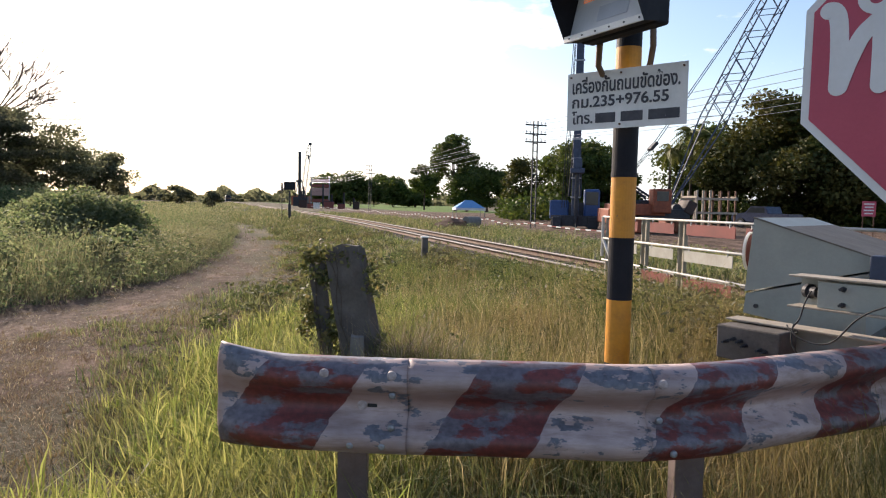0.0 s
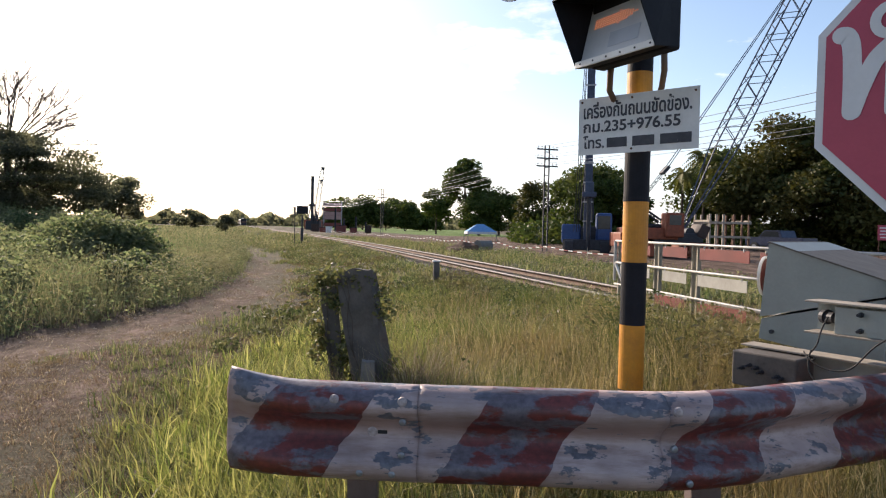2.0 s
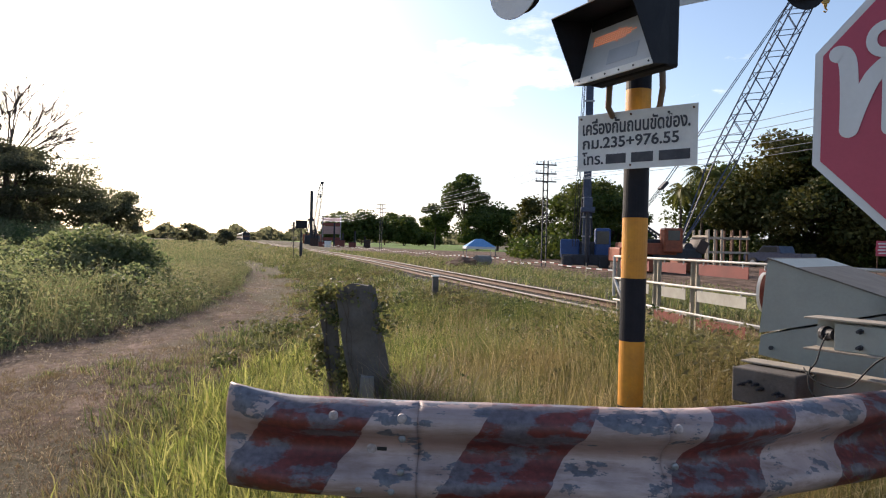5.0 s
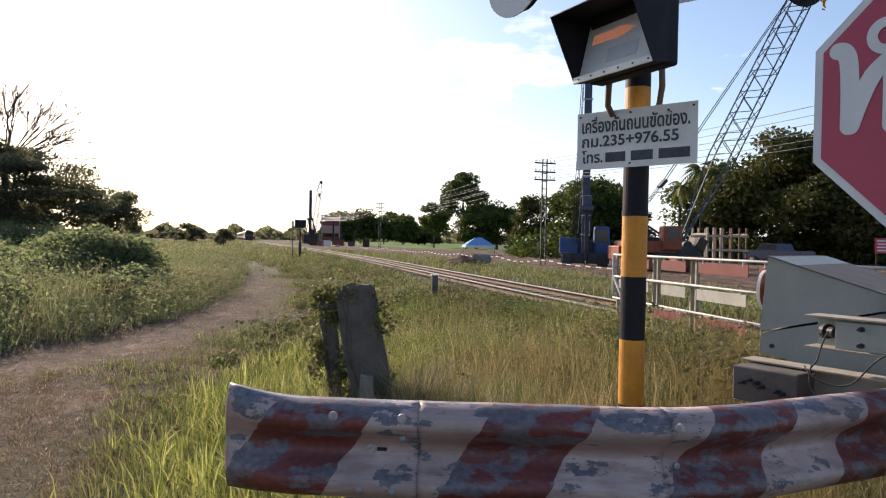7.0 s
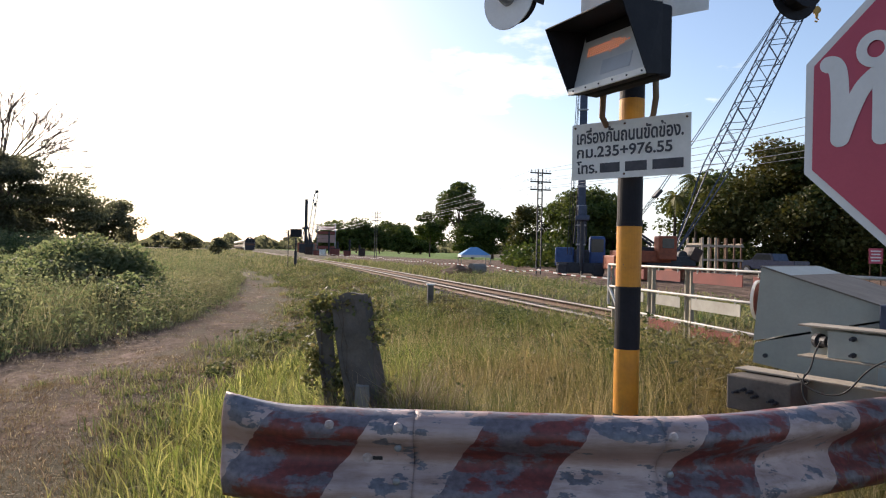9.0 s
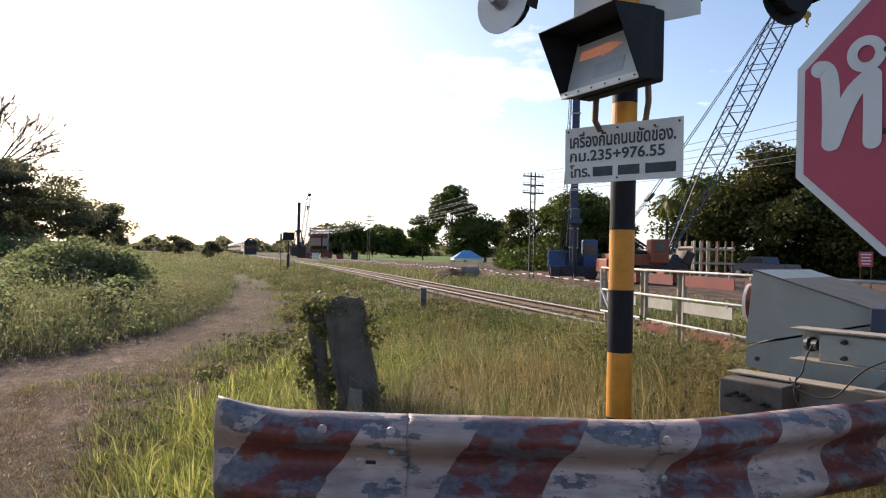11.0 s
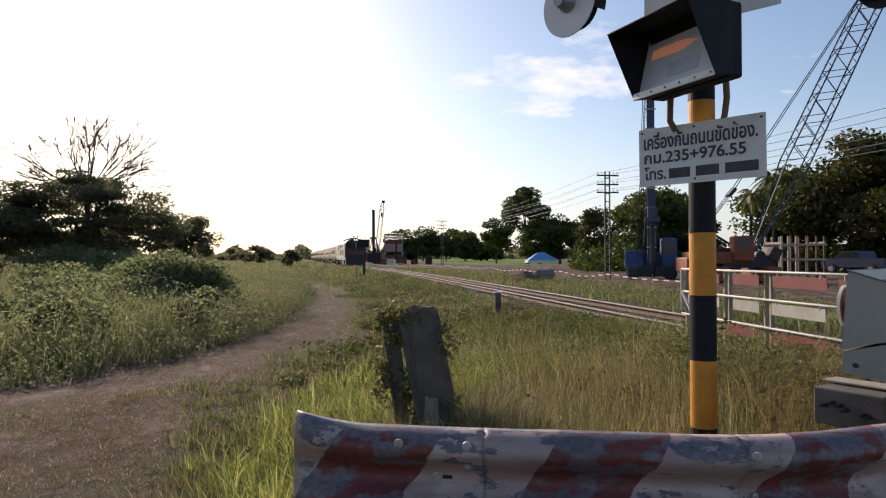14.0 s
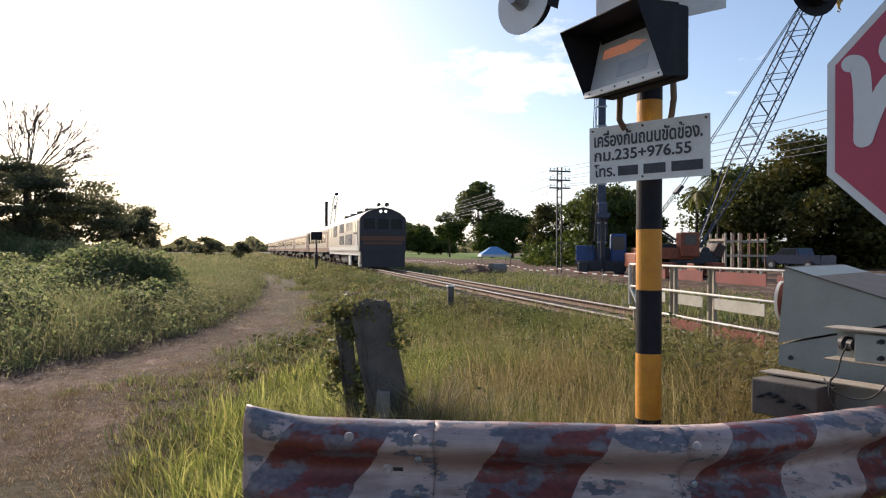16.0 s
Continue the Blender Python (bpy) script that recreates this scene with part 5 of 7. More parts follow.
def make_grass():
    # tall seeding grass between the guard rail and the track
    x, y, rng = scatter(15500, 2.7, 15, -48, 24, 201, 0.9)
    w, s = off_track(x, y)
    d = lane_distance(x, y)
    keep = (w < -1.25) & (d > 3.0) & (x > -0.75 - 0.07 * y + rng.normal(0, 0.3, len(x)))
    x, y, w = x[keep], y[keep], w[keep]
    size = (0.55 + 0.75 * rng.random(len(x))) * (0.42 + 0.75 * np.clip(patchy(x, y, 0.8, 3), 0, 1) + 0.25 * np.clip(patchy(x, y, 2.7, 5), 0, 1)) * (1 - 0.5 * smooth(w, -3.8, -1.8) * (1 - smooth(x, 0.9, 1.8)))
    size = size * (1 + 0.3 * smooth(x, 1.0, 2.0))
    bx, by, fall, k = tufts(x, y, 21, 0.035 + 0.035 * size + 0.002 * y, rng)
    hh = (0.14 + 0.34 * rng.random(len(bx)) ** 1.3) * size[k]
    # ripe straw-coloured drifts in the middle, green grass round them
    ww = 0.0016 + 0.0026 * rng.random(len(bx)) + 0.00035 * by
    ripe = (smooth(x, -0.5, 0.4) * (1 - smooth(y, 5.6, 7.6)) * (1 - 0.5 * smooth(x, 1.3, 2.0)) + 0.4 * (np.clip(patchy(x, y, 1.3, 4), 0, 1) - 0.5) + rng.normal(0, 0.12, len(x)) > 0.5)[k]
    for sel, mt, lab, sd in ((ripe, M_GRASS, "tall ripe straw-coloured seeding grass", 202), (~ripe, M_GREENFIELD, "tall green grass with some dry blades", 292)):
        blades("field_grass", bx[sel], by[sel], hh[sel], ww[sel], mt, lab, sd, 0.45, fall=fall[sel])
    # broad-leaved weeds among it, thicker towards the track
    x, y, rng = scatter(4200, 3.6, 16, -40, 24, 231, 0.8)
    w, s = off_track(x, y)
    keep = (w < -1.4) & (lane_distance(x, y) > 2.6) & (rng.random(len(x)) < 0.15 + 0.85 * smooth(w, -5.0, -2.8)) & (np.clip(patchy(x, y, 1.1, 6), 0, 1) > 0.3) & (x > -2.0 - 0.15 * y)
    x, y = x[keep], y[keep]
    bx, by, fall, k = tufts(x, y, 22, 0.07, rng)
    pts = np.stack([bx, by, height(bx, by) + rng.random(len(bx)) ** 0.8 * (0.12 + 0.22 * rng.random(len(x)))[k]], -1)
    v, f = leaf_cloud(pts, None, 0.022, rng, 0.5)
    tagged(new("field_weeds", raw_mesh("field_weeds", v, f, M_FIELDWEED)), "low dark green leafy weeds in the grass", "weeds", kind="stuff")
    # rank grass that hides the foot of the pipe fence
    rng = np.random.default_rng(271)
    n = 1500
    q = rng.random(n)
    x, y = 1.98 + 0.97 * q + rng.normal(-0.1, 0.32, n), 8.3 - 4.4 * q + rng.normal(-0.1, 0.3, n)
    size = 0.45 + 0.7 * rng.random(n)
    bx, by, fall, k = tufts(x, y, 16, 0.06, rng)
    blades("fence_grass", bx, by, (0.2 + 0.52 * rng.random(len(bx))) * size[k], 0.003 + 0.005 * rng.random(len(bx)), M_GRASS, "rank green grass round the foot of the fence", 272, 0.5, fall=fall)
    # seed heads that stand above it, thickest in loose drifts
    x, y, rng = scatter(15000, 3.0, 12, -44, 12, 203)
    w, s = off_track(x, y)
    keep = (w < -2.6) & (x > -0.5 - 0.08 * y) & (rng.random(len(x)) < 0.12 + 1.1 * np.clip(patchy(x, y, 1.1, 2) - 0.25, 0, 1))
    x, y = x[keep], y[keep]
    sh, sa = 0.24 + 0.28 * rng.random(len(x)), rng.uniform(0, 2 * np.pi, len(x))
    sl = 0.16 * rng.random(len(x)) * sh
    blades("seed_stalks", x, y, sh, 0.0022 + 0.0002 * y, M_SEED, "thin dry seed stalks", 204, 0.1, fall=sa)
    per = 7
    k = np.repeat(np.arange(len(x)), per)
    u = rng.random(len(k))
    px = x[k] + np.cos(sa[k]) * sl[k] + rng.normal(0, 0.011, len(k))
    py = y[k] + np.sin(sa[k]) * sl[k] + rng.normal(0, 0.011, len(k))
    v, f = leaf_cloud(np.stack([px, py, height(x, y)[k] + sh[k] * (0.72 + 0.26 * u)], -1), None, 0.0052, rng, 0.4)
    tagged(new("seed_heads", raw_mesh("seed_heads", v, f, M_SEED)), "pale feathery seed heads above the grass", "grass", kind="stuff")
    # dead brush round the feet of the old posts
    rng = np.random.default_rng(291)
    n = 900
    x, y = np.concatenate([rng.normal(-0.18, 0.13, n), rng.normal(-0.75, 0.14, n // 2)]), np.concatenate([rng.normal(4.42, 0.14, n), rng.normal(4.5, 0.12, n // 2)])
    blades("dead_brush", x, y, 0.16 + 0.5 * rng.random(len(x)), 0.004 + 0.003 * rng.random(len(x)), M_DRYBRUSH, "grey-brown dead stalks round the old posts", 292, 0.75)
    # weeds that stand in shade below the fence
    n = 420
    q = rng.random(n)
    x, y = 1.75 + 0.9 * q + rng.normal(-0.1, 0.28, n), 7.2 - 3.4 * q + rng.normal(-0.2, 0.35, n)
    bx, by, fall, k = tufts(x, y, 26, 0.08, rng)
    pts = np.stack([bx, by, height(bx, by) + rng.random(len(bx)) ** 0.8 * (0.2 + 0.5 * rng.random(n))[k]], -1)
    v, f = leaf_cloud(pts, None, 0.026, rng, 0.4)
    tagged(new("fence_weeds", raw_mesh("fence_weeds", v, f, M_FIELDWEED)), "dark leafy weeds round the foot of the fence", "weeds", kind="stuff")
    # lush green grass at the end of the guard rail
    x, y, rng = scatter(9500, 1.7, 9.5, 2, 52, 205, 0.85)
    d = lane_distance(x, y)
    edge = -1.9 + 0.35 * wave(x, y, 2.3, 5) - 0.12 * y
    keep = (x > edge) & (x < 0.0) & (d > 1.7) & (rng.random(len(x)) < np.clip(0.08 + smooth(x, edge, edge + 1.4), 0, 1)) & (np.clip(patchy(x, y, 2.2, 4), 0, 1) > 0.24)
    x, y = x[keep], y[keep]
    size = 0.45 + 0.75 * rng.random(len(x)) ** 1.4
    bx, by, fall, k = tufts(x, y, 11, 0.03 + 0.02 * size, rng)
    blades("lush_grass", bx, by, (0.13 + 0.28 * rng.random(len(bx))) * size[k], (0.006 + 0.009 * rng.random(len(bx))) * (0.7 + 0.45 * size[k]), M_LUSH, "fresh green long-bladed grass", 206, 0.5, fall=fall)
    # below the guard rail
    x, y, rng = scatter(1500, 1.4, 3.2, -50, 30, 207)
    keep = x > -1.3
    x, y = x[keep], y[keep]
    size = 0.5 + 0.7 * rng.random(len(x))
    bx, by, fall, k = tufts(x, y, 13, 0.05, rng)
    blades("verge_grass", bx, by, (0.10 + 0.28 * rng.random(len(bx)) ** 1.3) * size[k], 0.003 + 0.005 * rng.random(len(bx)), M_GREENGRASS, "long green and straw-coloured verge grass", 208, 0.85, fall=fall)
    x, y, rng = scatter(900, 1.5, 3.0, -50, 30, 281)
    keep = x > -1.2
    x, y = x[keep], y[keep]
    bx, by, fall, k = tufts(x, y, 12, 0.09, rng)
    blades("dead_verge_grass", bx, by, 0.05 + 0.2 * rng.random(len(bx)), 0.003 + 0.003 * rng.random(len(bx)), M_DRYGRASS, "dead brown grass tangled below the guard rail", 282, 1.1, fall=fall)
    # dry mown grass and litter on and beside the lane
    x, y, rng = scatter(230000, 1.6, 34, 4, 62, 209, 1.15)
    d = lane_distance(x, y)
    w, s = off_track(x, y)
    keep = (d < 6.5) & (w < -2.5) & (rng.random(len(x)) < 0.5 + 0.6 * smooth(d + 0.5 * wave(x, y, 1.5, 2), 0.2, 1.8)) & (rng.random(len(x)) < 0.35 + 0.8 * np.clip(patchy(x, y, 3.1, 4), 0, 1))
    x, y = x[keep], y[keep]
    clump = np.clip(patchy(x, y, 4.3, 8), 0, 1)
    blades("dry_grass", x, y, 0.012 + (0.02 + 0.06 * clump) * rng.random(len(x)) ** 1.3, 0.004 + 0.0007 * y, M_DRYGRASS, "short dry brown mown grass and litter", 210, 1.5)
    x, y, rng = scatter(11000, 1.6, 30, 4, 60, 245, 1.1)
    d = lane_distance(x, y)
    w, s = off_track(x, y)
    keep = (d < 6.0) & (w < -2.5) & (rng.random(len(x)) < 0.34 + 0.7 * smooth(d, 0.4, 1.8)) & (np.clip(patchy(x, y, 2.1, 7), 0, 1) > 0.28)
    x, y = x[keep], y[keep]
    size = 0.5 + 0.9 * rng.random(len(x))
    bx, by, fall, k = tufts(x, y, 12, 0.045 + 0.002 * y, rng)
    blades("dry_tufts", bx, by, (0.02 + 0.05 * rng.random(len(bx))) * size[k], 0.003 + 0.0006 * by, M_DRYGRASS, "small tufts of dry brown grass", 246, 0.9, fall=fall)
    # bleached straw lying loose on it
    x, y, rng = scatter(26000, 1.7, 18, 6, 62, 297, 0.9)
    d = lane_distance(x, y)
    keep = (d < 5.0) & (x < -0.9) & (np.clip(patchy(x, y, 1.9, 6), 0, 1) + 0.35 * rng.random(len(x)) > 0.5)
    x, y = x[keep], y[keep]
    blades("straw_litter", x, y, 0.02 + 0.03 * rng.random(len(x)), 0.0025 + 0.0005 * y, M_SEED, "loose bleached straw on the mown ground", 298, 2.2)
    # clods and pale chips on the lane
    x, y, rng = scatter(9000, 3, 32, 8, 62, 295, 1.1)
    d = lane_distance(x, y)
    keep = (d < 2.2) & (np.clip(patchy(x, y, 1.7, 3), 0, 1) > 0.3)
    x, y = x[keep], y[keep]
    n = len(x)
    r = (0.006 + 0.018 * rng.random(n) ** 3) * (1 + 0.04 * y)
    tet = np.array([(1, 0, 0), (-0.6, 0.8, 0), (-0.6, -0.8, 0), (0.1, 0, 0.8)])
    a = rng.uniform(0, 6.28, n)
    vx = x[:, None] + r[:, None] * (tet[:, 0] * np.cos(a)[:, None] - tet[:, 1] * np.sin(a)[:, None])
    vy = y[:, None] + r[:, None] * (tet[:, 0] * np.sin(a)[:, None] + tet[:, 1] * np.cos(a)[:, None])
    vz = (height(x, y) - 0.003)[:, None] + r[:, None] * tet[:, 2]
    f = (np.arange(n)[:, None, None] * 4 + np.array([(0, 1, 3), (1, 2, 3), (2, 0, 3)])[None]).reshape(-1, 3)
    tagged(new("lane_clods", raw_mesh("lane_clods", np.stack([vx, vy, vz], -1).reshape(-1, 3), [f], M_CLOD)), "small clods and pale chips on the dirt lane", "stones", kind="stuff")
    # green shoots coming through it
    x, y, rng = scatter(2600, 1.8, 24, 6, 58, 241, 1.1)
    d = lane_distance(x, y)
    keep = (d > 0.9) & (d < 5.5) & (np.clip(patchy(x, y, 1.2, 5), 0, 1) > 0.55) & (rng.random(len(x)) < 0.7)
    x, y = x[keep], y[keep]
    bx, by, fall, k = tufts(x, y, 9, 0.05, rng)
    blades("green_shoots", bx, by, 0.04 + 0.10 * rng.random(len(bx)), 0.005 + 0.0006 * by, M_GREENGRASS, "short green shoots in the dry grass", 242, 0.7, fall=fall)
    # rough cut stubble nearest the road
    x, y, rng = scatter(7000, 1.7, 10, 8, 62, 261, 0.9)
    keep = (lane_distance(x, y) > 0.5) & (x < -0.9) & (np.clip(patchy(x, y, 2.6, 3), 0, 1) > 0.3)
    x, y = x[keep], y[keep]
    size = 0.4 + 0.9 * rng.random(len(x)) ** 1.6
    bx, by, fall, k = tufts(x, y, 14, 0.035 + 0.02 * size, rng)
    blades("stubble", bx, by, (0.02 + 0.07 * rng.random(len(bx))) * size[k], 0.003 + 0.003 * rng.random(len(bx)), M_DRYGRASS, "rough cut stubble of dry brown blades", 262, 0.8, fall=fall)
    # green bank beside the track, far out
    x, y, rng = scatter(16000, 4.5, 95, -6, 28, 211, 1.3)
    w, s = off_track(x, y)
    d = lane_distance(x, y)
    thin = np.interp(y, [5, 12, 25, 50, 90], [2.6, 1.4, 0.75, 0.4, 0.2]) + 0.9 * wave(x, y, 0.9, 4)
    keep = (w < -1.3) & (w > -14) & (rng.random(len(x)) < smooth(d, thin, thin + 1.6)) & (x < 0.3 - 0.02 * y + rng.normal(0, 0.4, len(x)))
    x, y = x[keep], y[keep]
    size = (0.5 + 0.8 * rng.random(len(x))) * (0.5 + 0.8 * np.clip(patchy(x, y, 0.9, 6), 0, 1))
    bx, by, fall, k = tufts(x, y, 9, 0.05 + 0.004 * y, rng)
    blades("bank_grass", bx, by, (0.08 + 0.20 * rng.random(len(bx))) * size[k], 0.005 + 0.0009 * by, M_GREENGRASS, "green and dry grass on the railway bank", 212, 0.6, fall=fall)
    x, y, rng = scatter(3400, 11, 80, -6, 26, 243, 1.3)
    w, s = off_track(x, y)
    keep = (w < -1.3) & (w > -11) & (lane_distance(x, y) > 1.6) & (np.clip(patchy(x, y, 0.7, 2), 0, 1) > 0.5) & (x < 0.6)
    x, y = x[keep], y[keep]
    bx, by, fall, k = tufts(x, y, 24, 0.08 + 0.006 * y, rng)
    pts = np.stack([bx, by, height(bx, by) + rng.random(len(bx)) ** 0.8 * (0.08 + 0.20 * rng.random(len(x)))[k]], -1)
    v, f = leaf_cloud(pts, None, 0.04, rng, 0.6)
    tagged(new("bank_weeds", raw_mesh("bank_weeds", v, f, M_FIELDWEED)), "dark leafy weeds on the railway bank", "weeds", kind="stuff")
    # low mounds of creeping weeds on the bank, with grass between them
    rng = np.random.default_rng(301)
    n = 2600
    ss, ww = 5 + 75 * rng.random(n) ** 1.4, -1.5 - 9.5 * rng.random(n) ** 1.2
    c = np.array([track_point(a, b) for a, b in zip(ss, ww)])
    d = lane_distance(c[:, 0], c[:, 1])
    near = (c[:, 1] < 9) & (ww < -3.4)
    keep = (d > np.interp(c[:, 1], [5, 12, 25, 50], [3.0, 2.2, 1.2, 0.9])) & ~near & (np.clip(patchy(c[:, 0], c[:, 1], 0.8, 5), 0, 1) > 0.38)
    c = c[keep][:900]
    n = len(c)
    rad = (0.12 + 0.24 * rng.random(n) ** 1.5) * (1 + 0.012 * c[:, 1])
    per = 90
    k = np.repeat(np.arange(n), per)
    q = rng.normal(size=(len(k), 3))
    q /= np.linalg.norm(q, axis=1, keepdims=True)
    q[:, 2] = np.abs(q[:, 2]) * 0.75
    q *= (0.75 + 0.35 * rng.random((len(k), 1))) * rad[k][:, None]
    pts = np.stack([c[k, 0] + q[:, 0], c[k, 1] + q[:, 1], height(c[:, 0], c[:, 1])[k] + q[:, 2]], -1)
    v, f = leaf_cloud(pts, None, 0.028, rng, 0.55)
    half = len(f[0]) // 2
    for name, part_f, mt, lab in (("creeping_weeds", f[0][:half], M_GREENGRASS, "bright green mounds of creeping weeds on the bank"), ("creeping_weeds", f[0][half:], M_FIELDWEED, "dark green mounds of creeping weeds on the bank")):
        tagged(new(name, raw_mesh(name, v[part_f.ravel()], [np.arange(part_f.size).reshape(-1, 4)], mt)), lab, "weeds", kind="stuff")
    # pale bushy weeds where the lane turns away
    n = 620
    y = 14 + 26 * rng.random(n)
    x = np.interp(y, LANE[:, 1], LANE[:, 0]) - 0.75 - np.abs(rng.normal(0, 1.5, n))
    top = (0.35 + 0.65 * rng.random(n)) * (0.5 + 0.7 * np.clip(patchy(x, y, 0.6, 3), 0, 1))
    bx, by, fall, k = tufts(x, y, 70, 0.10 + 0.16 * top, rng)
    pts = np.stack([bx, by, height(bx, by) + top[k] * (1 - rng.random(len(bx)) ** 1.6)], -1)
    v, f = leaf_cloud(pts, None, 0.034, rng, 0.35)
    tagged(new("bushy_weeds", raw_mesh("bushy_weeds", v, f, M_STRAW)), "pale bushy weeds along the edge of the lane", "weeds", kind="stuff")
    # strip beyond the track
    x, y, rng = scatter(90000, 8, 110, -50, 18, 213, 1.3)
    w, s = off_track(x, y)
    keep = (w > 1.4) & (w < 6.6 + 0.6 * wave(x, y, 0.4, 2)) & (s < 75)
    x, y = x[keep], y[keep]
    hh = (0.10 + 0.26 * rng.random(len(x))) * (0.5 + 1.0 * np.clip(patchy(x, y, 0.6, 7), 0, 1))
    blades("trackside_grass", x, y, hh, 0.007 + 0.0009 * y, M_GREENGRASS, "rank green grass beyond the track", 214, 0.5)
    x, y, rng = scatter(7000, 9, 60, -50, 18, 251, 1.2)
    w, s = off_track(x, y)
    keep = (w > 1.7) & (w < 6.6 + 0.8 * wave(x, y, 0.4, 2)) & (s < 60) & (np.clip(patchy(x, y, 0.8, 4), 0, 1) > 0.25)
    x, y = x[keep], y[keep]
    bx, by, fall, k = tufts(x, y, 26, 0.10 + 0.005 * y, rng)
    pts = np.stack([bx, by, height(bx, by) + rng.random(len(bx)) ** 0.7 * (0.12 + 0.32 * rng.random(len(x)) ** 1.5)[k]], -1)
    v, f = leaf_cloud(pts, None, 0.034, rng, 0.45)
    tagged(new("trackside_weeds", raw_mesh("trackside_weeds", v, f, M_GREENGRASS)), "bright green leafy weeds beyond the track", "weeds", kind="stuff")
    # weeds beyond the lane
    x, y, rng = scatter(11500, 7, 60, 14, 58, 215, 1.25)
    d = lane_distance(x, y)
    w, s = off_track(x, y)
    lx = np.interp(y, LANE[:, 1], LANE[:, 0])
    keep = (x < lx - 0.5 + 0.3 * wave(x, y, 1.3, 8)) & (d > np.interp(y, [8, 20], [0.9, 0.55])) & (w < -4)
    x, y, d = x[keep], y[keep], d[keep]
    size = (0.35 + 0.8 * rng.random(len(x))) * (0.45 + 1.25 * np.clip(patchy(x, y, 0.55, 9), 0, 1)) * (0.4 + 0.85 * smooth(d, 0.5, 2.6))
    bx, by, fall, k = tufts(x, y, 9, 0.07 + 0.004 * y, rng)
    hh = (0.2 + 0.6 * rng.random(len(bx))) * size[k]
    blades("tall_weeds", bx, by, hh, 0.004 + 0.0009 * by, M_STRAW, "tall pale straw-green grass beyond the lane", 216, 0.4, fall=fall)
    bx, by, fall, k = tufts(x, y, 15, 0.13 + 0.004 * y, rng)
    pts = np.stack([bx, by, height(bx, by) + 0.75 * size[k] * rng.uniform(0.05, 1.0, len(bx))], -1)
    v, f = leaf_cloud(pts, None, 0.036, rng, 0.45)
    tagged(new("weed_leaves", raw_mesh("weed_leaves", v, f, M_WEEDS)), "broad leaves of the weeds beyond the lane", "weeds", kind="stuff")
    # undergrowth at the feet of the trees behind the works
    rng = np.random.default_rng(240)
    n = 26000
    bx, by = rng.uniform(6, 62, n), rng.uniform(60, 76, n)
    pts = np.stack([bx, by, 0.12 + rng.random(n) * (1.6 + 1.0 * wave(bx, by, 0.5, 3))], -1)
    v, f = leaf_cloud(pts, None, 0.22, rng, 0.6)
    tagged(new("undergrowth", raw_mesh("undergrowth", v, f, M_LEAF)), "dark tangled undergrowth below the trees", "undergrowth", kind="stuff")
    # rough pasture out to the trees
    x, y, rng = scatter(64000, 45, 330, 8, 48, 217, 1.1)
    w, s = off_track(x, y)
    keep = (w < -1.3) & (lane_distance(x, y) > 1.0)
    x, y = x[keep], y[keep]
    blades("pasture", x, y, (0.15 + 0.35 * rng.random(len(x))) * (0.4 + np.clip(patchy(x, y, 0.12, 3), 0, 1)), 0.03 + 0.0016 * y, M_STRAW, "rough pasture behind the lane", 218, 0.6)


make_grass()


# ---- the works beyond the track ----
def ground_thing(name, at, turn, label, category, group=""):
    return thing(name, (*at, float(height(*at))), turn, label, category, group)


def make_telegraph_pole(at, turn, h=6.35):
    t = ground_thing("telegraph_pole", at, turn, "old lattice steel telegraph pole with three crossarms", "utility pole", "telegraph poles along the track")
    for sx in (-0.14, 0.14):
        bm = bmesh.new()
        box(bm, (sx, 0, h / 2 - 0.1), (0.06, 0.09, h + 0.2))
        part("leg", bm, M_DARKSTEEL, t)
    n = 13
    for k in range(n):
        bm = bmesh.new()
        z = 0.4 + k * (h - 0.8) / (n - 1)
        box(bm, (0, 0, z), (0.28, 0.03, 0.05))
        part("batten", bm, M_DARKSTEEL, t)
    for z, w in ((h - 0.25, 1.35), (h - 0.78, 1.35), (h - 1.25, 1.35)):
        bm = bmesh.new()
        box(bm, (0, -0.05, z), (w, 0.08, 0.08))
        arm = part("crossarm", bm, M_DARKSTEEL, t)
        for dx in (-0.6, -0.35, 0.35, 0.6):
            bm = bmesh.new()
            rod(bm, (dx, -0.05, z + 0.04), (dx, -0.05, z + 0.14), 0.02, 0.02, 6)
            rod(bm, (dx, -0.05, z + 0.12), (dx, -0.05, z + 0.2), 0.045, 0.03, 8)
            part("insulator", bm, M_WHITEPAINT, arm, "white insulator")
    return t


TELE = [(19.5, -8.0), (5.5, 41.0), (-9.5, 90.0), (-26.5, 138.0), (-45.0, 190.0)]
for p in TELE:
    make_telegraph_pole(p, 16)


def make_wires():
    t = thing("telegraph_wires", (0, 0, 0), 0, "thin telegraph wires slung from pole to pole", "wire")
    for dz in (-0.12, -0.65, -1.12):
        for dx in (-0.6, 0.6):
            for a, b in zip(TELE, TELE[1:]):
                za, zb = float(height(*a)) + 6.35 + dz, float(height(*b)) + 6.35 + dz
                pts = [Vector((a[0] + (b[0] - a[0]) * k / 14 + dx, a[1] + (b[1] - a[1]) * k / 14, za + (zb - za) * k / 14 - 0.7 * (1 - (k / 7 - 1) ** 2))) for k in range(15)]
                bm = bmesh.new()
                tube(bm, pts, 0.010, 4)
                part("wire", bm, M_ZINC, t)


make_wires()


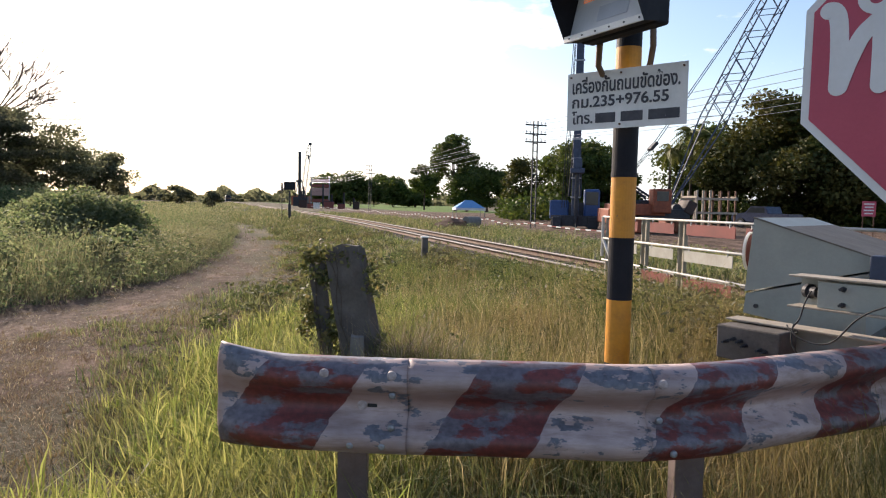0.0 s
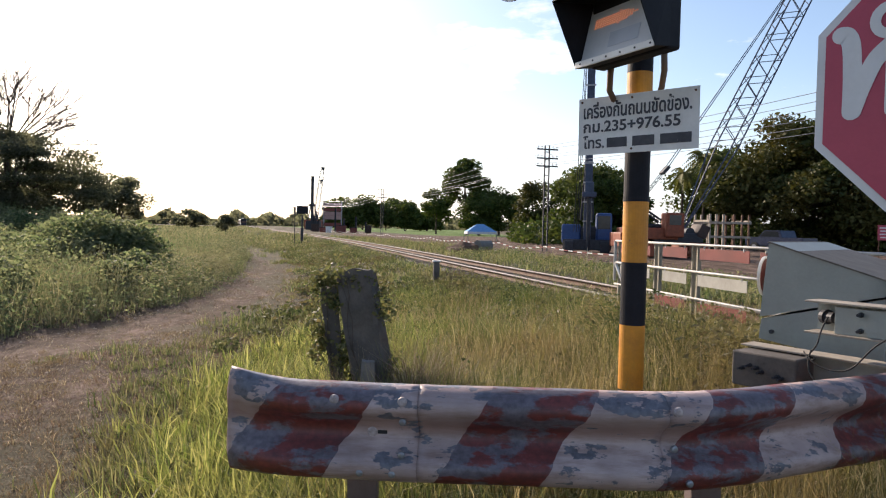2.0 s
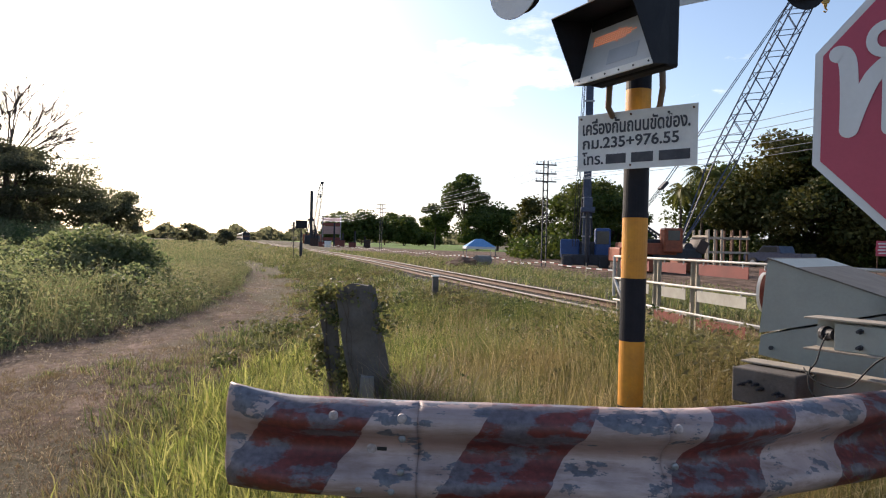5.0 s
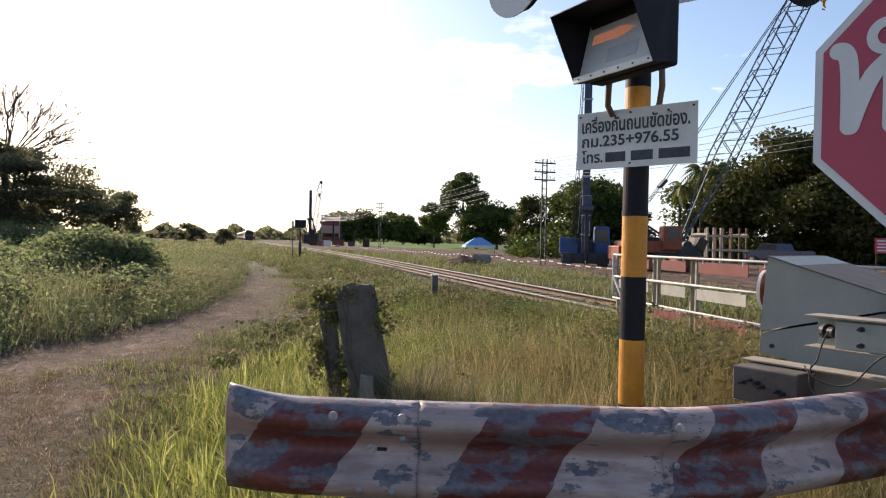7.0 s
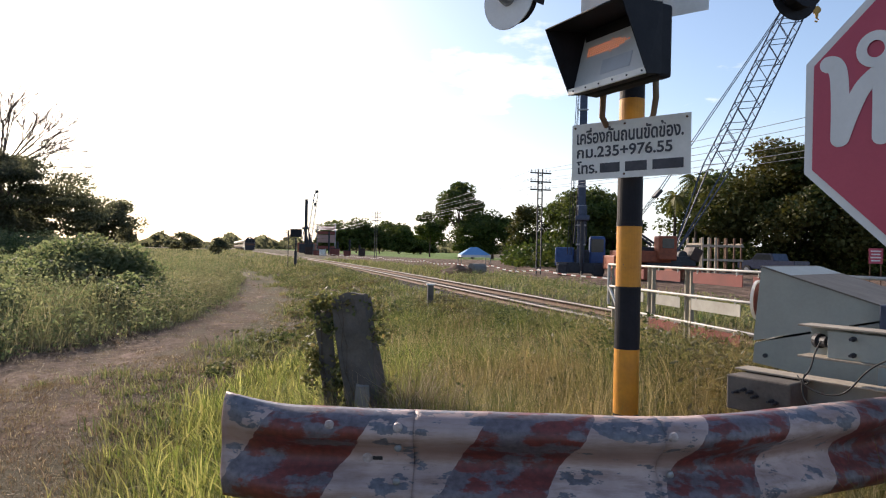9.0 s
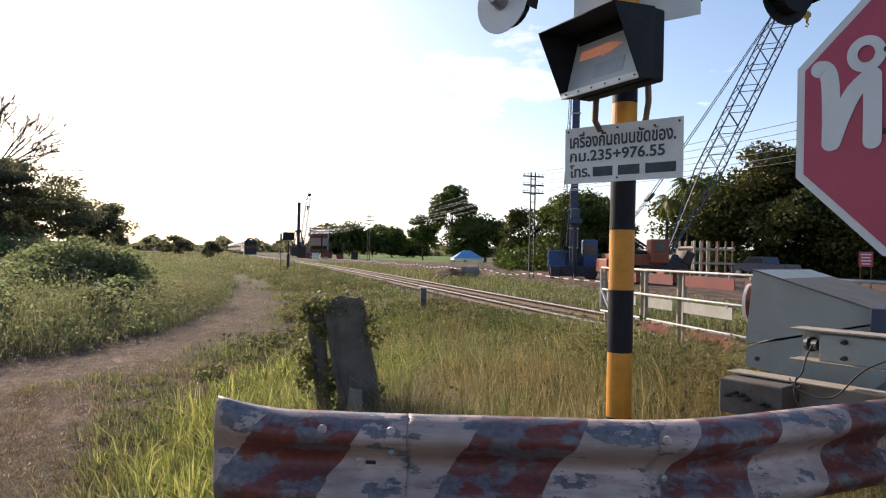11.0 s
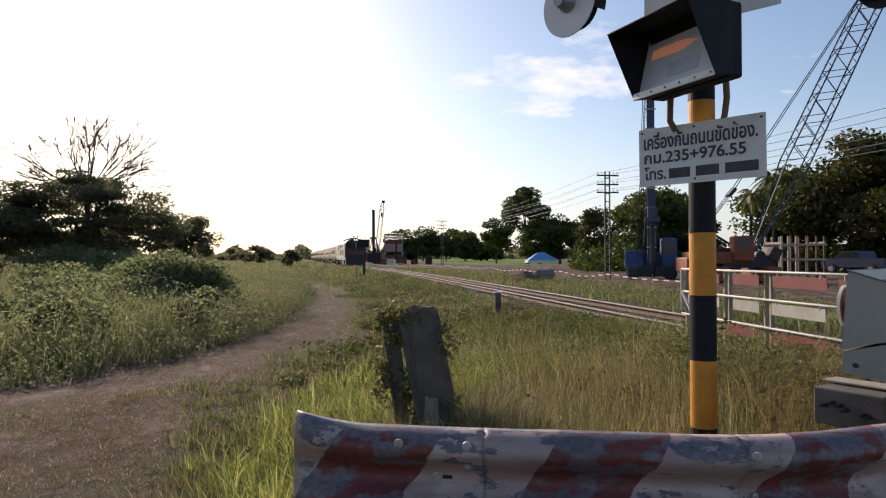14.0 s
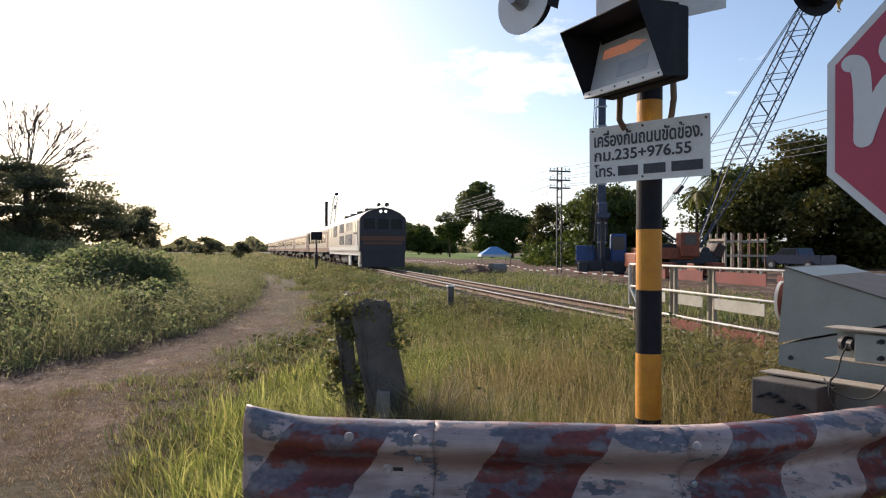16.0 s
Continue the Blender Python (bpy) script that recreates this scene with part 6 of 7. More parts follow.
def lattice(bm, a, b, w0, w1, bays, r, up=(0, 0, 1)):
    """A four-chord lattice boom from a to b."""
    a, b = Vector(a), Vector(b)
    ax = (b - a).normalized()
    u = ax.cross(Vector(up)).normalized()
    v = ax.cross(u)
    rings = []
    for k in range(bays + 1):
        f = k / bays
        w = w0 + (w1 - w0) * f
        taper = min(1.0, 0.25 + f * bays / 2.5, 0.25 + (1 - f) * bays / 2.0)
        c = a.lerp(b, f)
        rings.append([c + (u * su + v * sv) * w * taper / 2 for su, sv in ((-1, -1), (1, -1), (1, 1), (-1, 1))])
    for i, (p, q) in enumerate(zip(rings, rings[1:])):
        for k in range(4):
            rod(bm, p[k], q[k], r, r, 5)
            n = (k + 1) % 4
            if i % 2:
                rod(bm, p[k], q[n], r * 0.55, r * 0.55, 4)
            else:
                rod(bm, p[n], q[k], r * 0.55, r * 0.55, 4)


def lattice_bars(a, b, w0, w1, bays, r, up):
    """A lattice boom as four long chords and single lacing bars, with a long slender foot."""
    a, b = Vector(a), Vector(b)
    ax = (b - a).normalized()
    u = ax.cross(Vector(up)).normalized()
    v = ax.cross(u)
    rings = []
    for k in range(bays + 1):
        f = k / bays
        w = (w0 + (w1 - w0) * f) * min(1.0, 0.12 + f * bays / 9.0, 0.25 + (1 - f) * bays / 2.0)
        rings.append([a.lerp(b, f) + (u * su + v * sv) * w / 2 for su, sv in ((-1, -1), (1, -1), (1, 1), (-1, 1))])
    out = [("boom_chord", [(p[k], q[k], r) for p, q in zip(rings, rings[1:])]) for k in range(4)]
    for i, (p, q) in enumerate(zip(rings, rings[1:])):
        if i < 8:
            continue
        for k in range(4):
            n = (k + 1) % 4
            out.append(("lacing_bar", [(p[k], q[n], r * 0.55) if i % 2 else (p[n], q[k], r * 0.55)]))
    return out


def make_crawler_crane():
    at = (11.2, 36.0)
    g = float(height(*at))
    t = ground_thing("crawler_crane", at, 0, "dark orange crawler crane with a long blue-grey lattice boom", "crane")
    for dx in (-1.2, 1.2):
        bm = bmesh.new()
        box(bm, (dx, 0, 0.40), (0.6, 4.0, 0.74), bevel=0.06)
        part("crawler_track", bm, M_ORANGE, t, "orange track frame")
    bm = bmesh.new()
    box(bm, (0, 0, 0.85), (1.8, 1.8, 0.3))
    part("turntable", bm, M_DARKSTEEL, t)
    bm = bmesh.new()
    box(bm, (-1.0, 0.2, 1.2), (2.6, 2.4, 0.6), bevel=0.05)
    part("engine_house", bm, M_ORANGE, t, "dull orange engine house")
    bm = bmesh.new()
    box(bm, (-2.3, 0.2, 0.85), (0.7, 2.5, 0.75), bevel=0.06)
    part("ballast_weight", bm, M_ORANGE, t, "dull orange ballast weight")
    bm = bmesh.new()
    box(bm, (-0.9, 0.3, 1.6), (1.3, 1.6, 0.2), bevel=0.05)
    part("engine_cover", bm, M_DARKSTEEL, t)
    bm = bmesh.new()
    box(bm, (0.05, -0.8, 1.65), (0.95, 0.9, 1.25), bevel=0.08)
    cab = part("cab", bm, M_ORANGE, t)
    for c, s in (((0.05, -1.256, 1.9), (0.6, 0.01, 0.5)), ((0.531, -0.8, 1.9), (0.01, 0.65, 0.5))):
        bm = bmesh.new()
        box(bm, c, s)
        part("window", bm, M_GLASS, cab, "dark cab window")
    bm = bmesh.new()
    rod(bm, (1.1, -0.4, 1.3), (1.1, 0.9, 1.3), 0.24, 0.24, 18)
    box(bm, (1.0, 0.3, 1.0), (1.5, 1.7, 0.5), bevel=0.06)
    part("winch", bm, M_DARKSTEEL, t, "dark winch drum")
    bm = bmesh.new()
    box(bm, (1.75, 0.2, 1.35), (0.5, 1.6, 0.7), Matrix.Rotation(radians(25), 3, "Y"), bevel=0.06)
    part("front_housing", bm, M_SOOTY, t)
    foot, tip = Vector((0.9, 0.3, 1.45)), Vector((7.75, 0.3, 16.2))
    for name, bars in lattice_bars(foot, tip, 1.15, 0.95, 26, 0.04, (0, 1, 0)):
        bm = bmesh.new()
        for p, q, r in bars:
            rod(bm, p, q, r, r, 5)
        bmesh.ops.remove_doubles(bm, verts=bm.verts, dist=0.002)
        part(name, bm, M_BOOM, t)
    bm = bmesh.new()
    head = tip + Vector((0.1, 0, 0.15))
    box(bm, head, (0.5, 0.6, 0.7), bevel=0.05)
    for dy in (-0.2, 0.2):
        rod(bm, head + Vector((0.2, dy - 0.05, 0)), head + Vector((0.2, dy + 0.05, 0)), 0.35, 0.35, 18)
    part("boom_head", bm, M_DARKSTEEL, t)
    bm = bmesh.new()
    mast = Vector((-1.5, 0.3, 2.7))
    for dy in (-0.5, 0.5):
        rod(bm, (-0.2, 0.3 + dy, 1.8), mast + Vector((0, dy * 0.6, 0)), 0.06, 0.05, 6)
        rod(bm, (-2.0, 0.3 + dy, 1.8), mast + Vector((0, dy * 0.6, 0)), 0.05, 0.05, 6)
    part("gantry", bm, M_DARKSTEEL, t)
    bridle = Vector((-0.1, 0.3, 4.55))
    for dy in (-0.28, 0.28):
        for p, q, r in ((bridle + Vector((0, dy, 0)), tip + Vector((-0.3, dy * 0.5, 0)), 0.022), (mast + Vector((0, dy - 0.06, 0)), bridle + Vector((0, dy, -0.06)), 0.014), (mast + Vector((0, dy + 0.06, 0)), bridle + Vector((0, dy, 0.06)), 0.014)):
            bm = bmesh.new()
            rod(bm, p, q, r, r, 4)
            part("rope", bm, M_DARKSTEEL, t)
    bm = bmesh.new()
    box(bm, bridle, (0.5, 0.7, 0.18), Matrix.Rotation(radians(-50), 3, "Y"), bevel=0.04)
    part("bridle_block", bm, M_DARKSTEEL, t)
    bm = bmesh.new()
    hx, hz = 8.15, 14.35 - g
    for dx in (-0.06, 0.06):
        rod(bm, (hx + dx, 0.3, hz + 0.4), (hx + dx, 0.3, 16.4), 0.014, 0.014, 4)
    part("hoist_rope", bm, M_DARKSTEEL, t)
    bm = bmesh.new()
    rod(bm, (hx, 0.22, hz + 0.3), (hx, 0.38, hz + 0.3), 0.2, 0.2, 16)
    rod(bm, (hx, 0.3, hz + 0.15), (hx, 0.3, hz - 0.1), 0.11, 0.06, 10)
    tube(bm, [Vector((hx, 0.3, hz - 0.1)), Vector((hx + 0.1, 0.3, hz - 0.2)), Vector((hx + 0.03, 0.3, hz - 0.32)), Vector((hx - 0.09, 0.3, hz - 0.26))], 0.04, 6)
    part("hook_block", bm, M_BRASS, t, "yellow hook block")


make_crawler_crane()


def make_piling_rig(at, turn, h, blue, label, scale=1.0):
    t = ground_thing("piling_rig", at, turn, label, "piling rig")
    for dx in (-1.0, 1.0):
        bm = bmesh.new()
        box(bm, (dx, 0.3, 0.36), (0.55, 3.6, 0.66), bevel=0.06)
        part("crawler_track", bm, M_DARKSTEEL, t)
    bm = bmesh.new()
    box(bm, (-0.9, 0.8, 1.08), (1.1, 2.4, 1.1), bevel=0.08)
    part("engine_house", bm, blue, t)
    bm = bmesh.new()
    box(bm, (0, 0.3, 0.46), (2.7, 3.2, 0.6), bevel=0.05)
    box(bm, (0.1, 0.5, 1.1), (0.9, 1.8, 0.8), bevel=0.05)
    part("carbody", bm, M_DARKSTEEL, t)
    bm = bmesh.new()
    box(bm, (0.95, 0.1, 1.42), (0.9, 1.5, 1.75), bevel=0.12)
    cab = part("cab", bm, blue, t)
    bm = bmesh.new()
    box(bm, (0.95, -0.656, 1.75), (0.7, 0.01, 0.75))
    part("window", bm, M_GLASS, cab, "dark cab window")
    bm = bmesh.new()
    box(bm, (0.0, -0.9, h / 2), (0.42, 0.38, h - 0.3), bevel=0.02)
    mast = part("mast", bm, M_BOOM, t)
    for k in range(int(h / 1.1)):
        bm = bmesh.new()
        box(bm, (0.0, -1.12, 0.7 + k * 1.1), (0.56, 0.07, 0.09))
        part("rung", bm, M_ZINC, mast)
    bm = bmesh.new()
    box(bm, (0.05, -1.35, 3.3), (0.8, 0.6, 0.3), bevel=0.06)
    box(bm, (0.05, -1.35, 3.7), (0.5, 0.5, 0.6), bevel=0.06)
    part("drive_head", bm, M_BOOM, t, "blue-grey drive head")
    bm = bmesh.new()
    rod(bm, (0.05, -1.35, 3.3), (0.05, -1.35, 0.1), 0.11, 0.11, 12)
    part("drill_string", bm, M_DARKSTEEL, t)
    bm = bmesh.new()
    rod(bm, (-0.35, 0.8, 1.9), (-0.1, -0.75, h * 0.5), 0.07, 0.05, 8)
    rod(bm, (0.35, 0.8, 1.9), (0.1, -0.75, h * 0.5), 0.07, 0.05, 8)
    part("back_stay", bm, M_DARKSTEEL, t)
    for dx in (-0.75, -0.6, -0.5):
        bm = bmesh.new()
        rod(bm, (dx, -1.0, 1.2), (dx * 0.4, -1.0, h - 0.2), 0.02, 0.02, 4)
        part("hose", bm, M_RUBBER, t)
    bm = bmesh.new()
    box(bm, (0, -1.0, h - 0.1), (0.8, 0.7, 0.35), bevel=0.05)
    rod(bm, (-0.35, -1.3, h), (-0.35, -0.8, h), 0.22, 0.22, 12)
    part("mast_head", bm, M_BOOM, t)


make_piling_rig((7.8, 40.0), -10, 13.2, M_BLUE, "blue crawler piling rig with a tall dark mast")


def make_formwork_tower(at):
    t = ground_thing("steel_frame_tower", at, 8, "open grey steel frame tower with pale uprights", "scaffold")
    for x in (-1.25, -0.85, -0.4, 0.3, 0.8, 1.25):
        for y in (-0.9, 0.9):
            bm = bmesh.new()
            box(bm, (x, y, 1.2), (0.1, 0.1, 2.5))
            part("upright", bm, M_TIMBER if x < -0.3 else M_RUST, t)
    for z in (0.25, 1.1, 1.95):
        for y in (-0.97, 0.97):
            bm = bmesh.new()
            box(bm, (0, y, z), (2.7, 0.06, 0.13))
            part("beam", bm, M_TIMBER, t)
    for x in (-1.25, 1.25):
        bm = bmesh.new()
        box(bm, (x, 0, 2.05), (0.1, 2.0, 0.12))
        part("beam", bm, M_TIMBER, t)


make_formwork_tower((16.4, 42.0))


def make_pickup(at, turn):
    t = ground_thing("pickup_truck", at, turn, "dark blue pickup truck parked by the trees", "car")
    bm = bmesh.new()
    prism(bm, [(-2.4, 0.45), (2.4, 0.45), (2.45, 0.85), (2.3, 1.05), (1.25, 1.12), (0.75, 1.62), (-0.55, 1.62), (-0.75, 1.1), (-2.4, 1.1)], 1.7, pose(0, -0.85, 0))
    bmesh.ops.bevel(bm, geom=bm.edges[:], offset=0.04, segments=2, affect="EDGES")
    b = part("body", bm, rough_paint("dark_blue_car_paint", (0.05, 0.06, 0.1), (0.03, 0.035, 0.06), 0.25), t)
    for y in (-0.858, 0.858):
        bm = bmesh.new()
        prism(bm, [(-0.5, 1.15), (1.1, 1.15), (0.68, 1.55), (-0.42, 1.55)], 0.008, pose(0, y - 0.004, 0))
        part("side_window", bm, M_GLASS, t)
        for x in (-1.5, 1.5):
            bm = bmesh.new()
            rod(bm, (x, y - 0.11, 0.36), (x, y + 0.11, 0.36), 0.36, 0.36, 20)
            w = part("wheel", bm, M_RUBBER, t)
            bm = bmesh.new()
            rod(bm, (x, y - 0.12, 0.36), (x, y + 0.12, 0.36), 0.2, 0.2, 16)
            part("rim", bm, M_ZINC, w)


make_pickup((24.3, 51.0), 118)


def make_tent(at):
    t = ground_thing("canopy_tent", at, 6, "blue and white canopy tent on thin legs", "tent")
    bm = bmesh.new()
    e = [bm.verts.new(p) for p in ((-1.5, -1.5, 0.95), (1.5, -1.5, 0.95), (1.5, 1.5, 0.95), (-1.5, 1.5, 0.95))]
    a, b = bm.verts.new((-0.35, 0, 1.75)), bm.verts.new((0.35, 0, 1.75))
    bm.faces.new((e[0], e[1], b, a)), bm.faces.new((e[1], e[2], b)), bm.faces.new((e[2], e[3], a, b)), bm.faces.new((e[3], e[0], a))
    r = part("roof", bm, M_TENTBLUE, t, "blue canvas roof")
    r.modifiers.new("thickness", "SOLIDIFY").thickness = 0.02
    for y in (-1.5, 1.5):
        bm = bmesh.new()
        box(bm, (0, y, 0.84), (3.0, 0.02, 0.24))
        part("valance", bm, M_TENTWHITE, t, "white valance")
    for x in (-1.5, 1.5):
        bm = bmesh.new()
        box(bm, (x, 0, 0.84), (0.02, 3.0, 0.24))
        part("valance", bm, M_TENTWHITE, t)
        for y in (-1.45, 1.45):
            bm = bmesh.new()
            rod(bm, (x * 0.97, y, -0.05), (x * 0.97, y, 0.95), 0.03, 0.03, 6)
            part("leg", bm, M_ZINC, t)


make_tent((2.75, 70.0))


def make_barrier_tape():
    t = thing("barrier_tape", (0, 0, 0), 0, "red and white barrier tape strung on short stakes", "barrier tape")
    red, white = bmesh.new(), bmesh.new()
    prev = None
    for k in range(196):
        s = 24 + k * 0.5
        p = track_point(s, 8.0)
        z = float(height(*p)) + 0.42 - 0.16 * abs(math.sin(s * math.pi / 8))
        c = Vector((p[0], p[1], z))
        if prev:
            bm = red if k % 2 else white
            d = c - prev
            box(bm, (c + prev) / 2, (d.length, 0.008, 0.055), Matrix.Rotation(math.atan2(d.y, d.x), 3, "Z"))
        prev = c
        if k % 16 == 8:
            b = bmesh.new()
            rod(b, (p[0], p[1], float(height(*p)) - 0.1), (p[0], p[1], float(height(*p)) + 0.5), 0.025, 0.02, 6)
            part("stake", b, M_TIMBER, t)
    tagged(part("red_tape", red, M_FENCERED, t, "red lengths of tape"), kind="stuff")
    tagged(part("white_tape", white, M_WHITEPAINT, t, "white lengths of tape"), kind="stuff")


make_barrier_tape()


def make_trackside_signal():
    at = tuple(track_point(52.0, -2.95))
    t = ground_thing("trackside_board", at, 18, "dark rectangular trackside board on a post", "railway sign")
    bm = bmesh.new()
    rod(bm, (0, 0, -0.1), (0, 0, 2.2), 0.06, 0.06, 8)
    rod(bm, (0, 0, 0.2), (0, 0, 1.2), 0.11, 0.11, 8)
    part("post", bm, M_DARKSTEEL, t)
    bm = bmesh.new()
    box(bm, (0, -0.06, 2.55), (0.85, 0.12, 0.6), bevel=0.02)
    part("board", bm, M_HOODBLACK, t)
    bm = bmesh.new()
    box(bm, (-0.52, 0.4, 2.45), (0.1, 0.5, 0.6), bevel=0.02)
    part("side_lamp", bm, M_HOODBLACK, t)
    bm = bmesh.new()
    rod(bm, (-0.52, 0.4, -0.1), (-0.52, 0.4, 2.2), 0.03, 0.03, 6)
    part("side_post", bm, M_DARKSTEEL, t)


make_trackside_signal()


def make_far_works():
    # slender pile rig and crane far down the line
    at = (-31.3, 150.0)
    t = ground_thing("pile_driver", at, 0, "distant slender pile driver with a tall dark leader", "pile driver")
    bm = bmesh.new()
    box(bm, (0, 0, 6), (0.55, 0.55, 12.0))
    part("leader", bm, M_DARKSTEEL, t)
    bm = bmesh.new()
    box(bm, (0.2, 0.5, 1.2), (3.0, 2.4, 2.0), bevel=0.1)
    part("base_machine", bm, M_DARKSTEEL, t)
    bm = bmesh.new()
    rod(bm, (-1.2, 0.4, 1.6), (0, 0, 7), 0.12, 0.1, 6)
    rod(bm, (1.6, 0.4, 1.6), (0, 0, 7), 0.12, 0.1, 6)
    box(bm, (0, -0.3, 5.6), (1.4, 0.6, 0.5))
    part("stay", bm, M_DARKSTEEL, t)
    at = (-33.0, 160.0)
    t = ground_thing("distant_crane", at, 0, "distant crawler crane with a thin lattice boom", "crane")
    bm = bmesh.new()
    box(bm, (0, 0, 1.4), (4.0, 3.0, 2.2), bevel=0.1)
    part("body", bm, M_ORANGE, t)
    bm = bmesh.new()
    lattice(bm, (0.3, 0, 1.5), (1.9, 0, 14.6), 0.9, 0.9, 16, 0.05, (0, 1, 0))
    part("boom", bm, M_BOOM, t)
    bm = bmesh.new()
    box(bm, (2.0, 0, 14.6), (0.7, 0.6, 0.6), bevel=0.05)
    part("boom_head", bm, M_DARKSTEEL, t)
    bm = bmesh.new()
    rod(bm, (1.6, 0, 14.4), (1.6, 0, 12.0), 0.03, 0.03, 5)
    rod(bm, (1.6, 0, 12.0), (1.6, 0, 11.0), 0.25, 0.15, 8)
    part("hook_block", bm, M_DARKSTEEL, t)
    at = (-25.0, 140.0)
    t = ground_thing("site_hoarding", at, 4, "tall pale hoarding with a red band", "hoarding")
    for x in (-1.8, 1.8):
        bm = bmesh.new()
        box(bm, (x, 0.2, 3.1), (0.25, 0.25, 6.3))
        part("post", bm, M_ZINC, t)
    for z, m in ((1.2, M_BRICKRED), (2.6, M_PALERED), (3.4, M_PALERED), (4.2, M_BRICKRED), (5.2, M_PALERED)):
        bm = bmesh.new()
        box(bm, (0, 0, z + 0.3), (3.6, 0.12, 0.78 if m is not M_BRICKRED else 0.6))
        part("panel", bm, m, t, "red panel" if m is M_BRICKRED else "pale panel")
    for x, y, sx, sz, m, lab in ((-22.0, 120, 1.1, 1.15, M_WHITEPAINT, "small white site box among the works"), (-20.2, 122, 1.8, 1.3, M_BRICKRED, "dull red skip among the works"), (-17.8, 121, 1.3, 0.95, M_BRICKRED, "low dull red skip among the works"),
                                 (-26.4, 130, 1.6, 1.5, M_SOOTY, "dark brown engine box among the works"), (-15.2, 122, 1.0, 1.3, M_SOOTY, "dark brown tank among the works"), (-23.8, 124, 1.2, 0.9, M_BRICKRED, "low red machine bed among the works")):
        b = ground_thing("site_container", (x, y), 5, lab, "container", "containers at the far works")
        bm = bmesh.new()
        prism(bm, [(-sx / 2 * 0.86, 0), (sx / 2 * 0.86, 0), (sx / 2, sz), (-sx / 2, sz)], 1.6, pose(0, -0.8, 0))
        bmesh.ops.bevel(bm, geom=bm.edges[:], offset=0.04, segments=1, affect="EDGES")
        part("shell", bm, m, b)
        for j in range(4):
            bm = bmesh.new()
            box(bm, (-sx * 0.4 + j * sx * 0.266, -0.83, sz / 2), (0.08, 0.06, sz * 0.86))
            part("rib", bm, m, b)
        bm = bmesh.new()
        box(bm, (0, -0.82, sz), (sx * 1.04, 0.12, 0.1))
        part("rim", bm, M_DARKSTEEL, b)
    # steel piles that stand about in the works
    rng = random.Random(17)
    for x, y, h in ((-28.8, 140, 3.2), (-27.4, 138, 2.2), (-23.0, 132, 4.6), (-21.0, 130, 2.6), (-18.4, 128, 3.0), (-16.4, 127, 2.0), (-29.6, 146, 4.2)):
        b = ground_thing("steel_pile", (x, y), rng.uniform(0, 90), "dark steel pile standing in the far works", "pile", "steel piles in the far works")
        bm = bmesh.new()
        for ox, oy, sx, sy in ((0, -0.13, 0.28, 0.03), (0, 0.13, 0.28, 0.03), (0, 0, 0.03, 0.24)):
            box(bm, (ox, oy, h / 2 - 0.1), (sx, sy, h + 0.2))
        part("shaft", bm, M_DARKSTEEL, b)
        bm = bmesh.new()
        box(bm, (0, 0, h + 0.02), (0.36, 0.34, 0.06))
        part("cap", bm, M_RUST, b)


make_far_works()


def make_red_notice():
    t = ground_thing("red_notice_board", (16.3, 26.0), -25, "small red notice board with white lines on legs", "sign")
    g = float(height(16.3, 26.0))
    bm = bmesh.new()
    box(bm, (0, 0, 1.58 - g), (0.46, 0.02, 0.58))
    b = part("board", bm, M_SIGNRED, t)
    for k in range(4):
        bm = bmesh.new()
        box(bm, (0, -0.014, 1.76 - g - k * 0.12), (0.34 - 0.05 * (k % 2), 0.006, 0.05))
        part("bar", bm, M_SIGNBORDER, b)
    for x in (-0.18, 0.18):
        bm = bmesh.new()
        rod(bm, (x, 0.02, -0.1), (x, 0.02, 1.7 - g), 0.02, 0.02, 6)
        part("leg", bm, M_RUST, t)


make_red_notice()


def make_pipe_heap():
    t = ground_thing("pipe_heap", (0.6, 35.0), 10, "dark heap of earth with a pale concrete pipe", "rubble")
    rng = random.Random(4)
    bm = bmesh.new()
    bmesh.ops.create_icosphere(bm, subdivisions=3, radius=0.8)
    for v in bm.verts:
        v.co = Vector((v.co.x * 1.3, v.co.y, max(v.co.z, -0.05) * 0.75)) * (1 + 0.25 * noise.noise(v.co * 2.5))
    part("earth", bm, M_RUST, t)
    bm = bmesh.new()
    rod(bm, (0.6, -0.3, 0.45), (1.35, 0.2, 0.45), 0.26, 0.26, 20)
    part("pipe", bm, M_CONCRETE, t, "pale concrete pipe")


make_pipe_heap()


